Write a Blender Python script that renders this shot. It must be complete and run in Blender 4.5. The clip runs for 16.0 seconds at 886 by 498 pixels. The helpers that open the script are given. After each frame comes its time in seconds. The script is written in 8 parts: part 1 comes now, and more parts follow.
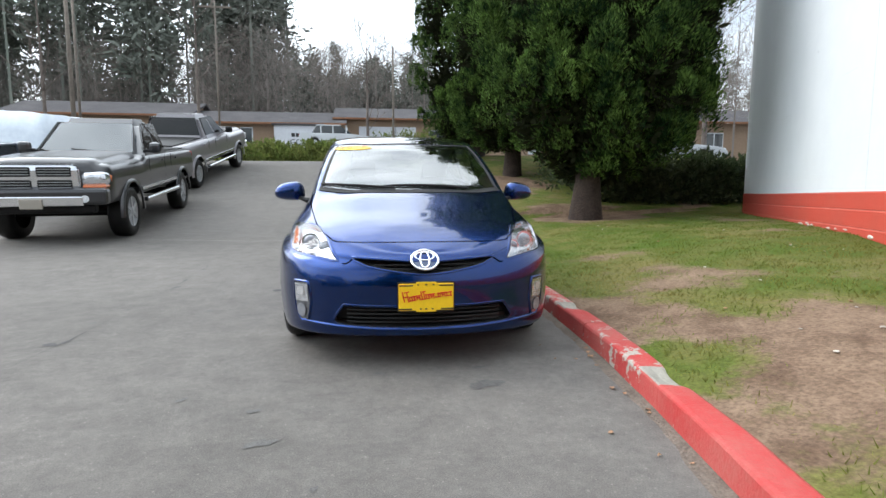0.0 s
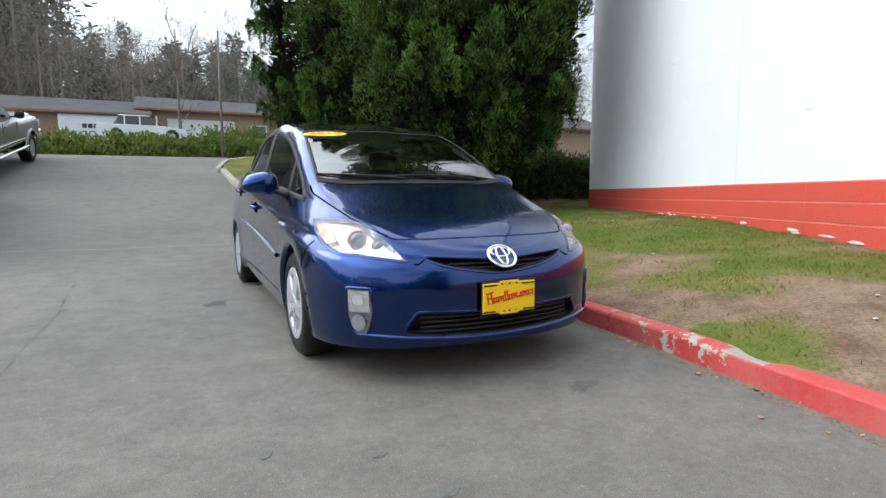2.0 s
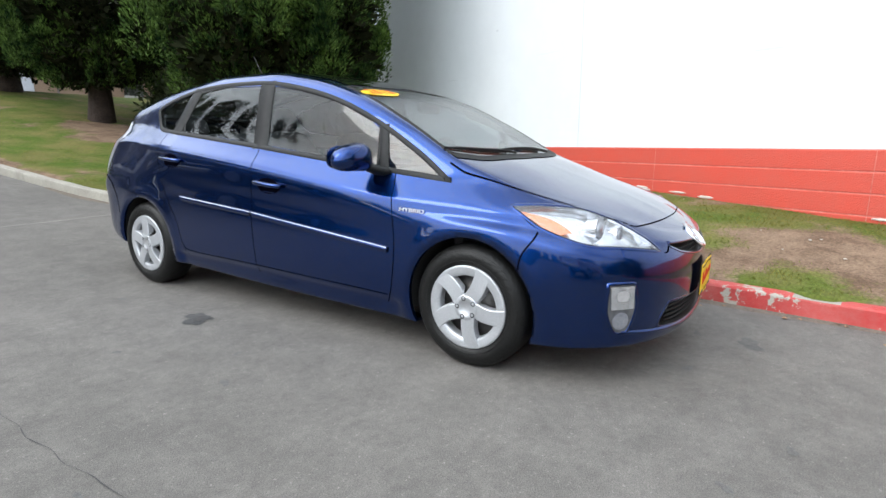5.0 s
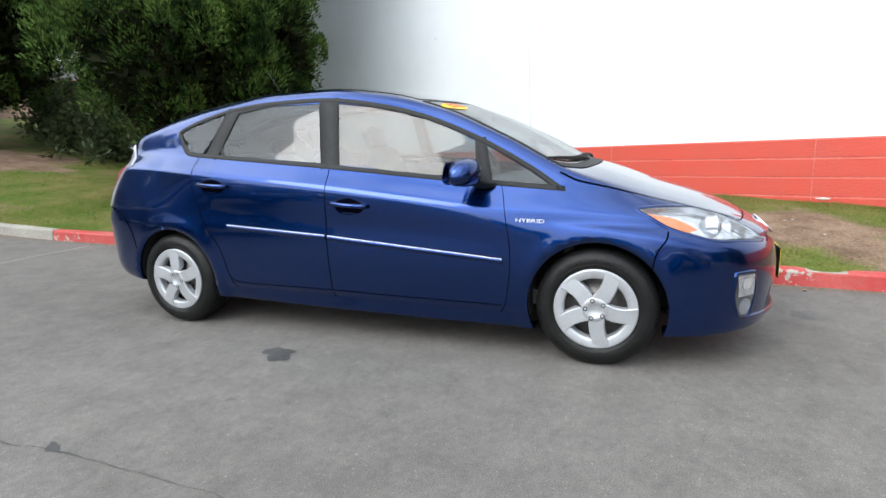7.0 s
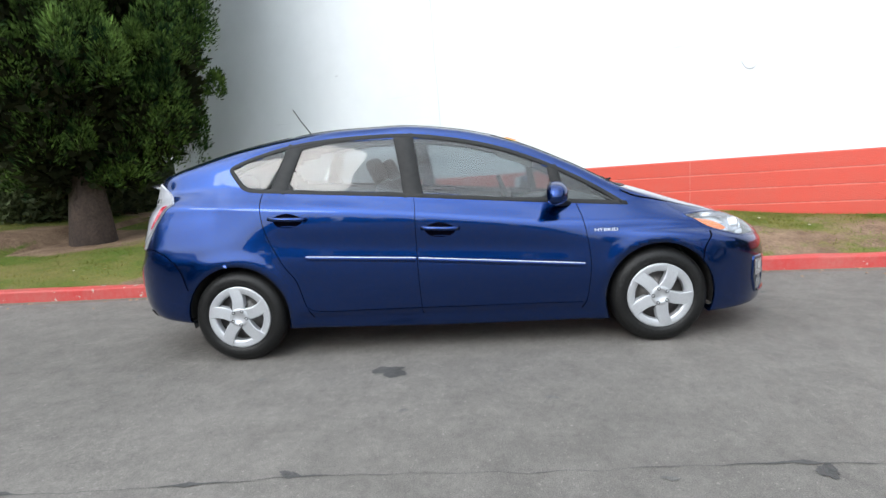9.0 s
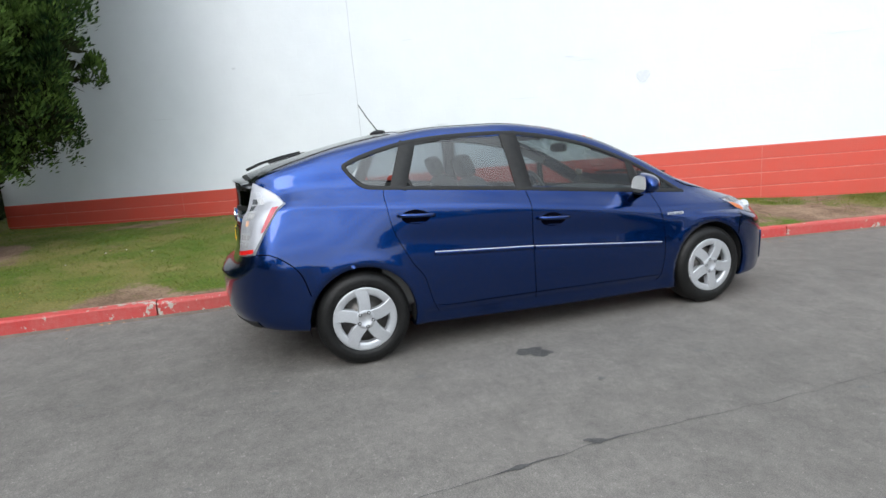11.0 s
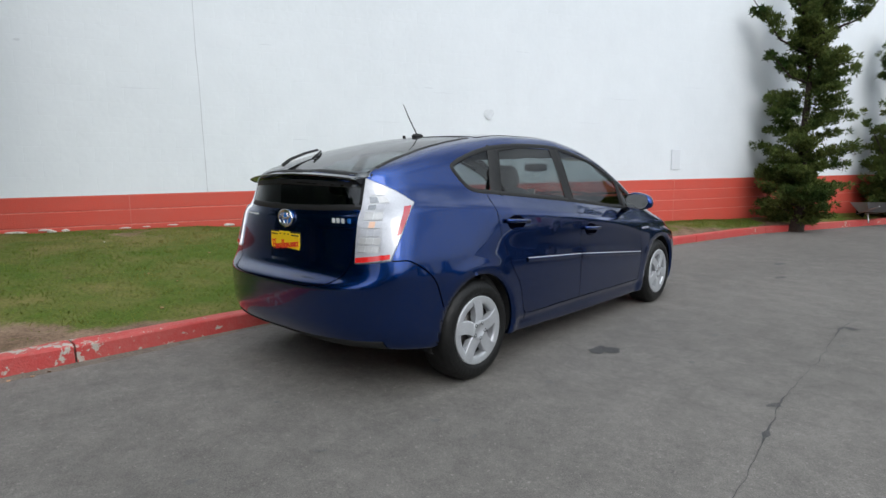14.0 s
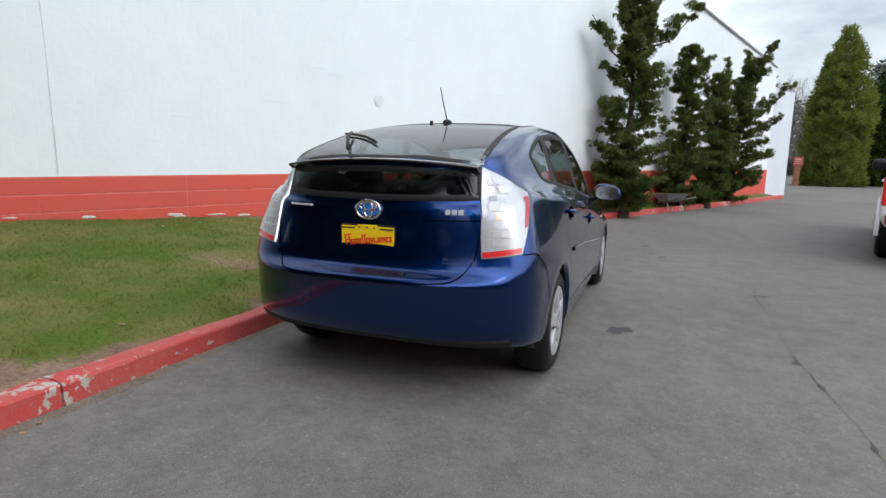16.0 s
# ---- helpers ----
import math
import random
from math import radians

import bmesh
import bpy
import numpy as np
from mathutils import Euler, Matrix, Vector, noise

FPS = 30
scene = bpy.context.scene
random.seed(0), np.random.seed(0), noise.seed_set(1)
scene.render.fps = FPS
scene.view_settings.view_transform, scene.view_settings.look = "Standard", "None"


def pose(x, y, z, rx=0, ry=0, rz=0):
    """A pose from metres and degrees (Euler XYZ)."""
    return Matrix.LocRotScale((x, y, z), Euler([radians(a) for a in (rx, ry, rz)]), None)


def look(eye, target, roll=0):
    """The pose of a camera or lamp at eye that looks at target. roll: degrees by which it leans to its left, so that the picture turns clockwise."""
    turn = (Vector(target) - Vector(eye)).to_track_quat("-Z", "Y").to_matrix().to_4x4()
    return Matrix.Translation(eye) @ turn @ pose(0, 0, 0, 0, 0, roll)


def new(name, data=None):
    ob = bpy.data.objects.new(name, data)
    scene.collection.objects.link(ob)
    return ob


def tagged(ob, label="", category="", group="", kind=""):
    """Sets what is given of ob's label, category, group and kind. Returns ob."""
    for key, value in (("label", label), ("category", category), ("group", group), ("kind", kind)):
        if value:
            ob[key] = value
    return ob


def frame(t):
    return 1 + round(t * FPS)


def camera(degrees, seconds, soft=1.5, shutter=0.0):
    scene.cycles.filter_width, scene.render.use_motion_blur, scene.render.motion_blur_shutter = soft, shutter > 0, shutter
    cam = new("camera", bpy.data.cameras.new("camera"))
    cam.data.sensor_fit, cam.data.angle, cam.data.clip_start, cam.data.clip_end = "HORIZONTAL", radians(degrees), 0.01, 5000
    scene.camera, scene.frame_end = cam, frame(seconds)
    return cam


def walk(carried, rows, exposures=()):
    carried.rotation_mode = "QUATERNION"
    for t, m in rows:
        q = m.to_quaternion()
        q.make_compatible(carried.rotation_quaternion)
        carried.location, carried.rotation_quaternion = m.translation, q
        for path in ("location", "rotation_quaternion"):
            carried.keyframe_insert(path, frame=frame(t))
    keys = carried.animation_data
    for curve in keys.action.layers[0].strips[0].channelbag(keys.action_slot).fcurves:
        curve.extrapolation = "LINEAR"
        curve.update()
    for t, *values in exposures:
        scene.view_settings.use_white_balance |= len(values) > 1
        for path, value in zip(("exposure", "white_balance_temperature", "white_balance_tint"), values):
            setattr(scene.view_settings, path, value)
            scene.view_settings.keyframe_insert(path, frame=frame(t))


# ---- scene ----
cam = camera(77.7, 16.0)
PATH = [
    (0, (-0.298, -5.207, 1.028), (-0.037, -3.237, 0.800), 0.1),
    (0.5, (-0.517, -5.097, 1.003), (-0.123, -3.153, 0.747), 0.8),
    (1, (-0.769, -4.945, 1.047), (-0.263, -3.035, 0.738), 0.9),
    (1.5, (-1.147, -4.762, 1.036), (-0.408, -2.924, 0.761), -0.4),
    (2, (-1.484, -4.495, 0.970), (-0.593, -2.719, 0.740), -0.1),
    (2.5, (-1.781, -4.264, 0.962), (-0.754, -2.571, 0.681), 1.2),
    (3, (-2.067, -3.969, 0.968), (-0.877, -2.388, 0.673), -0.4),
    (3.2, (-2.199, -3.874, 0.947), (-0.962, -2.327, 0.667), -1.0),
    (5.3, (-3.079, -2.381, 1.101), (-1.374, -1.424, 0.683), -0.7),
    (5.5, (-3.097, -2.250, 1.095), (-1.365, -1.345, 0.669), -2.1),
    (6, (-3.198, -1.907, 1.129), (-1.428, -1.073, 0.714), -1.9),
    (6.5, (-3.294, -1.661, 1.149), (-1.476, -0.938, 0.734), -3.5),
    (7, (-3.557, -1.595, 1.143), (-1.725, -0.890, 0.759), -2.0),
    (7.5, (-3.863, -1.420, 1.188), (-1.977, -0.864, 0.824), -1.4),
    (8, (-3.998, -1.174, 1.145), (-2.073, -0.758, 0.795), -1.7),
    (8.5, (-4.164, -0.73, 1.21), (-2.222, -0.409, 0.857), -3.0),
    (9, (-4.28, -0.19, 1.196), (-2.306, -0.084, 0.896), -3.8),
    (9.5, (-4.39, 0.28, 1.278), (-2.42, 0.245, 0.934), -4.5),
    (10, (-4.375, 0.832, 1.229), (-2.412, 0.635, 0.899), -3.3),
    (10.2, (-4.345, 1.053, 1.299), (-2.397, 0.762, 0.952), -3.5),
    (12.3, (-3.833, 2.867, 1.304), (-2.109, 1.881, 1.062), -2.5),
    (12.5, (-3.742, 2.981, 1.265), (-2.061, 1.924, 1.028), -1.9),
    (13, (-3.46, 3.249, 1.258), (-1.897, 2.018, 1.055), -0.4),
    (13.5, (-3.178, 3.556, 1.239), (-1.741, 2.184, 1.009), -0.6),
    (14, (-2.83, 3.809, 1.207), (-1.491, 2.348, 0.941), -0.2),
    (14.5, (-2.485, 4.057, 1.189), (-1.286, 2.475, 0.944), 0.4),
    (15, (-2.134, 4.281, 1.208), (-1.082, 2.605, 0.919), -0.3),
    (15.5, (-1.755, 4.402, 1.195), (-0.813, 2.661, 0.911), 0.8),
    (16, (-1.371, 4.533, 1.193), (-0.652, 2.69, 0.893), 1.2),
]
walk(cam, [(t, look(eye, target, roll)) for t, eye, target, roll in PATH],
     [(0.0, 0.16), (3.2, 0.03), (5.5, 0.17), (9.0, 0.13), (10.2, -0.02), (12.5, -0.31), (14.0, -0.54), (16.0, -0.42)])

# ---------------------------------------------------------------- light
SUN_AZ = Vector((-0.86, 0.50, 0.0)).normalized()      # towards the sun, level
SUN_EL = radians(38)
world = bpy.data.worlds.new("sky")
scene.world = world
world.use_nodes = True
wn, wl = world.node_tree.nodes, world.node_tree.links
wn.clear()
w_out = wn.new("ShaderNodeOutputWorld")
w_bg = wn.new("ShaderNodeBackground")
w_bg.inputs["Strength"].default_value = 0.15
w_sky = wn.new("ShaderNodeTexSky")
w_sky.sky_type = "NISHITA"
w_sky.sun_disc = False
w_sky.sun_elevation = SUN_EL
w_sky.sun_rotation = math.atan2(SUN_AZ.x, SUN_AZ.y)
w_sky.air_density, w_sky.dust_density, w_sky.ozone_density = 1.0, 2.5, 1.0
w_tc = wn.new("ShaderNodeTexCoord")
w_map = wn.new("ShaderNodeMapping")
w_map.inputs["Scale"].default_value = (1.0, 1.0, 2.6)
w_noise = wn.new("ShaderNodeTexNoise")
w_noise.inputs["Scale"].default_value = 2.1
w_noise.inputs["Detail"].default_value = 7
w_noise.inputs["Roughness"].default_value = 0.58
w_ramp = wn.new("ShaderNodeValToRGB")
w_ramp.color_ramp.elements[0].position, w_ramp.color_ramp.elements[1].position = 0.39, 0.57
w_ramp.color_ramp.elements[0].color = (0.42, 0.42, 0.42, 1)
w_mix = wn.new("ShaderNodeMixRGB")
# high cloud, brighter towards the veiled sun
w_dot = wn.new("ShaderNodeVectorMath")
w_dot.operation = "DOT_PRODUCT"
w_dot.inputs[1].default_value = SUN_AZ * math.cos(SUN_EL) + Vector((0, 0, math.sin(SUN_EL)))
w_glow = wn.new("ShaderNodeMapRange")
w_glow.interpolation_type = "SMOOTHERSTEP"
w_glow.inputs["From Min"].default_value, w_glow.inputs["From Max"].default_value = 0.35, 1.0
w_glow.inputs["To Min"].default_value, w_glow.inputs["To Max"].default_value = 10.2, 25.0
w_tone = wn.new("ShaderNodeMixRGB")
w_tone.blend_type = "MULTIPLY"
w_tone.inputs["Fac"].default_value = 1.0
w_tone.inputs["Color1"].default_value = (0.85, 0.93, 1.0, 1)
wl.new(w_tc.outputs["Generated"], w_map.inputs["Vector"])
wl.new(w_map.outputs["Vector"], w_noise.inputs["Vector"])
wl.new(w_tc.outputs["Generated"], w_dot.inputs[0])
wl.new(w_dot.outputs["Value"], w_glow.inputs["Value"])
# an overcast dome is brighter overhead than near the horizon
w_xyz = wn.new("ShaderNodeSeparateXYZ")
w_dome = wn.new("ShaderNodeMapRange")
w_dome.inputs["To Min"].default_value, w_dome.inputs["To Max"].default_value = 0.98, 1.40
w_mul = wn.new("ShaderNodeMath")
w_mul.operation = "MULTIPLY"
wl.new(w_tc.outputs["Generated"], w_xyz.inputs[0])
wl.new(w_xyz.outputs["Z"], w_dome.inputs["Value"])
wl.new(w_glow.outputs["Result"], w_mul.inputs[0])
wl.new(w_dome.outputs["Result"], w_mul.inputs[1])
wl.new(w_mul.outputs[0], w_tone.inputs["Color2"])
wl.new(w_tone.outputs["Color"], w_mix.inputs["Color2"])
wl.new(w_noise.outputs["Fac"], w_ramp.inputs["Fac"])
wl.new(w_ramp.outputs["Color"], w_mix.inputs["Fac"])
wl.new(w_sky.outputs["Color"], w_mix.inputs["Color1"])
wl.new(w_mix.outputs["Color"], w_bg.inputs["Color"])
wl.new(w_bg.outputs["Background"], w_out.inputs["Surface"])

sun = new("sun", bpy.data.lights.new("sun", "SUN"))
sun.data.energy, sun.data.angle, sun.data.color = 0.95, radians(25), (1.0, 0.985, 0.96)
sun_dir = SUN_AZ * math.cos(SUN_EL) + Vector((0, 0, math.sin(SUN_EL)))
sun.matrix_world = look(tuple(sun_dir * 60), (0, 0, 0))
scene.view_settings.exposure = 0.0

# ---------------------------------------------------------------- materials


def rgba(c):
    return (c[0], c[1], c[2], 1.0)


def mat(name, base, rough=0.5, metal=0.0, alt=None, scale=6.0, fine=60.0, mix=0.5, bump=0.0, bump_scale=None,
        coat=0.0, random_tint=0.0, spec=0.5, lo=0.35, hi=0.65, island=False, thin=0.0):
    """A principled material whose colour wanders between base and alt at two scales, with fine relief."""
    m = bpy.data.materials.new(name)
    m.use_nodes = True
    n, l = m.node_tree.nodes, m.node_tree.links
    b = n["Principled BSDF"]
    b.inputs["Roughness"].default_value = rough
    b.inputs["Metallic"].default_value = metal
    b.inputs["Coat Weight"].default_value = coat
    b.inputs["Coat Roughness"].default_value = 0.03
    b.inputs["Coat IOR"].default_value = 1.6
    b.inputs["Specular IOR Level"].default_value = spec
    b.inputs["Base Color"].default_value = rgba(base)
    tc = n.new("ShaderNodeTexCoord")
    out = None
    if alt is not None:
        n1, n2 = n.new("ShaderNodeTexNoise"), n.new("ShaderNodeTexNoise")
        n1.inputs["Scale"].default_value, n2.inputs["Scale"].default_value = scale, fine
        n1.inputs["Detail"].default_value, n2.inputs["Detail"].default_value = 5, 3
        add = n.new("ShaderNodeMath")
        add.operation = "MULTIPLY_ADD"
        add.inputs[1].default_value = mix
        half = n.new("ShaderNodeMath")
        half.operation = "MULTIPLY"
        half.inputs[1].default_value = 1 - mix
        ramp = n.new("ShaderNodeMapRange")
        ramp.inputs["From Min"].default_value, ramp.inputs["From Max"].default_value = lo, hi
        mx = n.new("ShaderNodeMixRGB")
        mx.inputs["Color1"].default_value, mx.inputs["Color2"].default_value = rgba(base), rgba(alt)
        l.new(tc.outputs["Object"], n1.inputs["Vector"])
        l.new(tc.outputs["Object"], n2.inputs["Vector"])
        l.new(n1.outputs["Fac"], half.inputs[0])
        l.new(n2.outputs["Fac"], add.inputs[0])
        l.new(half.outputs[0], add.inputs[2])
        l.new(add.outputs[0], ramp.inputs["Value"])
        l.new(ramp.outputs["Result"], mx.inputs["Fac"])
        out = mx.outputs["Color"]
    if random_tint:
        hs = n.new("ShaderNodeHueSaturation")
        if out is None:
            hs.inputs["Color"].default_value = rgba(base)
        else:
            l.new(out, hs.inputs["Color"])
        if island:
            src = n.new("ShaderNodeNewGeometry").outputs["Random Per Island"]
        else:
            src = n.new("ShaderNodeObjectInfo").outputs["Random"]
        mr = n.new("ShaderNodeMapRange")
        mr.inputs["To Min"].default_value, mr.inputs["To Max"].default_value = 1 - random_tint, 1 + random_tint
        l.new(src, mr.inputs["Value"])
        l.new(mr.outputs["Result"], hs.inputs["Value"])
        out = hs.outputs["Color"]
    if out is not None:
        l.new(out, b.inputs["Base Color"])
    if thin:                                  # light coming through a leaf or blade
        tl, ms = n.new("ShaderNodeBsdfTranslucent"), n.new("ShaderNodeMixShader")
        ms.inputs["Fac"].default_value = thin
        l.new(out, tl.inputs["Color"])
        l.new(b.outputs["BSDF"], ms.inputs[1])
        l.new(tl.outputs["BSDF"], ms.inputs[2])
        l.new(ms.outputs["Shader"], n["Material Output"].inputs["Surface"])
    if bump:
        nb = n.new("ShaderNodeTexNoise")
        nb.inputs["Scale"].default_value = bump_scale or fine
        nb.inputs["Detail"].default_value = 4
        bp = n.new("ShaderNodeBump")
        bp.inputs["Strength"].default_value = bump
        bp.inputs["Distance"].default_value = 0.02
        l.new(tc.outputs["Object"], nb.inputs["Vector"])
        l.new(nb.outputs["Fac"], bp.inputs["Height"])
        l.new(bp.outputs["Normal"], b.inputs["Normal"])
    return m


def glass(name, tint, rough=0.0, ior=1.5):
    """Thin clear pane: the view straight through, tinted, and a reflection that grows towards grazing angles."""
    m = bpy.data.materials.new(name)
    m.use_nodes = True
    n, l = m.node_tree.nodes, m.node_tree.links
    n.clear()
    out = n.new("ShaderNodeOutputMaterial")
    tr, gl, mx, lw, pw, sc = (n.new(k) for k in ("ShaderNodeBsdfTransparent", "ShaderNodeBsdfGlossy", "ShaderNodeMixShader", "ShaderNodeLayerWeight", "ShaderNodeMath", "ShaderNodeMath"))
    tr.inputs["Color"].default_value = rgba(tint)
    gl.inputs["Roughness"].default_value = rough
    lw.inputs["Blend"].default_value = 0.5
    r0 = ((ior - 1) / (ior + 1)) ** 2
    pw.operation, sc.operation = "POWER", "MULTIPLY_ADD"
    pw.inputs[1].default_value = 5.0
    sc.inputs[1].default_value, sc.inputs[2].default_value = 1 - r0, r0
    l.new(lw.outputs["Facing"], pw.inputs[0])
    l.new(pw.outputs[0], sc.inputs[0])
    l.new(sc.outputs[0], mx.inputs["Fac"])
    l.new(tr.outputs["BSDF"], mx.inputs[1])
    l.new(gl.outputs["BSDF"], mx.inputs[2])
    l.new(mx.outputs["Shader"], out.inputs["Surface"])
    return m


def worn_paint(name, paint, under, scale, edge, dirt, bump=0.25):
    """Chipped paint over concrete, with dirt."""
    m = mat(name, paint, 0.62, alt=dirt, scale=3.0, fine=28.0, mix=0.4, bump=bump, bump_scale=70)
    n, l = m.node_tree.nodes, m.node_tree.links
    b = n["Principled BSDF"]
    old = b.inputs["Base Color"].links[0].from_socket
    tc = n.new("ShaderNodeTexCoord")
    nz, big = n.new("ShaderNodeTexNoise"), n.new("ShaderNodeTexNoise")
    nz.inputs["Scale"].default_value, nz.inputs["Detail"].default_value, nz.inputs["Roughness"].default_value = scale, 8, 0.7
    big.inputs["Scale"].default_value = 1.1
    ad = n.new("ShaderNodeMath")
    ad.operation = "MULTIPLY_ADD"
    ad.inputs[1].default_value = 0.55
    mr = n.new("ShaderNodeMapRange")
    mr.inputs["From Min"].default_value, mr.inputs["From Max"].default_value = edge, edge + 0.02
    mx = n.new("ShaderNodeMixRGB")
    mx.inputs["Color2"].default_value = rgba(under)
    l.new(tc.outputs["Object"], nz.inputs["Vector"])
    l.new(tc.outputs["Object"], big.inputs["Vector"])
    l.new(big.outputs["Fac"], ad.inputs[0])
    l.new(nz.outputs["Fac"], ad.inputs[2])
    l.new(ad.outputs[0], mr.inputs["Value"])
    l.new(mr.outputs["Result"], mx.inputs["Fac"])
    l.new(old, mx.inputs["Color1"])
    l.new(mx.outputs["Color"], b.inputs["Base Color"])
    return m


def asphalt(name):
    """Worn asphalt: broad traffic tone, blotches, and pale and dark grit."""
    m = bpy.data.materials.new(name)
    m.use_nodes = True
    n, l = m.node_tree.nodes, m.node_tree.links
    b = n["Principled BSDF"]
    b.inputs["Roughness"].default_value = 0.88
    b.inputs["Specular IOR Level"].default_value = 0.3
    tc = n.new("ShaderNodeTexCoord")

    def nz(scale, detail, rough=0.55):
        k = n.new("ShaderNodeTexNoise")
        k.inputs["Scale"].default_value, k.inputs["Detail"].default_value, k.inputs["Roughness"].default_value = scale, detail, rough
        l.new(tc.outputs["Object"], k.inputs["Vector"])
        return k.outputs["Fac"]

    def ramp(src, lo, hi, a, c):
        k = n.new("ShaderNodeMapRange")
        k.inputs["From Min"].default_value, k.inputs["From Max"].default_value = lo, hi
        k.inputs["To Min"].default_value, k.inputs["To Max"].default_value = a, c
        l.new(src, k.inputs["Value"])
        return k.outputs["Result"]

    def times(p, q):
        k = n.new("ShaderNodeMath")
        k.operation = "MULTIPLY"
        l.new(p, k.inputs[0])
        l.new(q, k.inputs[1])
        return k.outputs[0]
    grit = nz(170, 2, 0.8)
    tone = times(times(ramp(nz(0.35, 3), 0.3, 0.7, 0.86, 1.14), ramp(nz(5.0, 6, 0.65), 0.3, 0.7, 0.84, 1.16)), times(ramp(grit, 0.25, 0.75, 0.62, 1.38), times(ramp(nz(60, 1), 0.66, 0.76, 1.0, 1.5), ramp(nz(24, 4, 0.7), 0.3, 0.7, 0.86, 1.14))))
    mx = n.new("ShaderNodeMixRGB")
    mx.blend_type = "MULTIPLY"
    mx.inputs["Fac"].default_value = 1.0
    mx.inputs["Color1"].default_value = (0.138, 0.1275, 0.1165, 1)
    l.new(tone, mx.inputs["Color2"])
    l.new(mx.outputs["Color"], b.inputs["Base Color"])
    bp = n.new("ShaderNodeBump")
    bp.inputs["Strength"].default_value, bp.inputs["Distance"].default_value = 0.45, 0.01
    l.new(grit, bp.inputs["Height"])
    l.new(bp.outputs["Normal"], b.inputs["Normal"])
    return m


def turf(name):
    """Mown grass over brown soil: the sheet's 'bare' value, broken by noise, says where the turf has gone."""
    m = bpy.data.materials.new(name)
    m.use_nodes = True
    n, l = m.node_tree.nodes, m.node_tree.links
    b = n["Principled BSDF"]
    b.inputs["Roughness"].default_value = 0.95
    b.inputs["Specular IOR Level"].default_value = 0.15
    tc, at = n.new("ShaderNodeTexCoord"), n.new("ShaderNodeAttribute")
    at.attribute_name = "bare"

    def nz(scale, detail, rough=0.6):
        k = n.new("ShaderNodeTexNoise")
        k.inputs["Scale"].default_value, k.inputs["Detail"].default_value, k.inputs["Roughness"].default_value = scale, detail, rough
        l.new(tc.outputs["Object"], k.inputs["Vector"])
        return k.outputs["Fac"]

    def mixed(src, lo, hi, a, c):
        k, x = n.new("ShaderNodeMapRange"), n.new("ShaderNodeMixRGB")
        k.inputs["From Min"].default_value, k.inputs["From Max"].default_value = lo, hi
        x.inputs["Color1"].default_value, x.inputs["Color2"].default_value = rgba(a), rgba(c)
        l.new(src, k.inputs["Value"])
        l.new(k.outputs["Result"], x.inputs["Fac"])
        return x.outputs["Color"]
    green = mixed(nz(1.4, 6), 0.38, 0.62, (0.068, 0.104, 0.014), (0.150, 0.133, 0.044))
    soil = mixed(nz(2.6, 7, 0.7), 0.35, 0.65, (0.120, 0.076, 0.050), (0.245, 0.168, 0.115))
    br = nz(7.0, 8, 0.72)
    ad = n.new("ShaderNodeMath")
    ad.operation = "ADD"
    l.new(br, ad.inputs[0])
    l.new(at.outputs["Fac"], ad.inputs[1])
    k, x = n.new("ShaderNodeMapRange"), n.new("ShaderNodeMixRGB")
    k.inputs["From Min"].default_value, k.inputs["From Max"].default_value = 0.82, 1.05
    l.new(ad.outputs[0], k.inputs["Value"])
    l.new(k.outputs["Result"], x.inputs["Fac"])
    l.new(green, x.inputs["Color1"])
    l.new(soil, x.inputs["Color2"])
    fine = mixed(nz(45, 3, 0.7), 0.3, 0.7, (0.62, 0.62, 0.62), (1.3, 1.3, 1.3))
    y = n.new("ShaderNodeMixRGB")
    y.blend_type = "MULTIPLY"
    y.inputs["Fac"].default_value = 1.0
    l.new(x.outputs["Color"], y.inputs["Color1"])
    l.new(fine, y.inputs["Color2"])
    l.new(y.outputs["Color"], b.inputs["Base Color"])
    bp = n.new("ShaderNodeBump")
    bp.inputs["Strength"].default_value, bp.inputs["Distance"].default_value = 0.8, 0.02
    l.new(br, bp.inputs["Height"])
    l.new(bp.outputs["Normal"], b.inputs["Normal"])
    return m


M_ASPHALT = asphalt("asphalt")
M_STAIN = mat("oil_stained_asphalt", (0.03, 0.029, 0.028), 0.75, alt=(0.07, 0.068, 0.065), scale=9, fine=90, bump=0.4, bump_scale=120)
M_SPOT = mat("grease_spotted_asphalt", (0.070, 0.067, 0.063), 0.8, alt=(0.125, 0.120, 0.113), scale=14, fine=90, mix=0.6, bump=0.4, bump_scale=120)
M_CRACK = mat("tar_crack", (0.036, 0.035, 0.034), 0.85, alt=(0.07, 0.068, 0.066), scale=9, fine=70)
M_LAWN = turf("lawn_turf")
M_GRASS = mat("grass_blades", (0.098, 0.168, 0.021), 0.7, alt=(0.220, 0.190, 0.060), scale=0.8, fine=4, mix=0.4, random_tint=0.3, island=True, spec=0.1, thin=0.5)
M_KERB_RED = worn_paint("red_kerb_paint", (0.42, 0.032, 0.030), (0.38, 0.35, 0.30), 11.0, 0.905, (0.40, 0.085, 0.072))
M_GUTTER = mat("gutter_dirt", (0.115, 0.095, 0.078), 0.95, alt=(0.20, 0.165, 0.135), scale=9, fine=70, mix=0.6, bump=0.8, bump_scale=60, spec=0.15)
M_KERB = mat("kerb_concrete", (0.36, 0.34, 0.29), 0.9, alt=(0.24, 0.22, 0.19), scale=3, fine=40, bump=0.5)
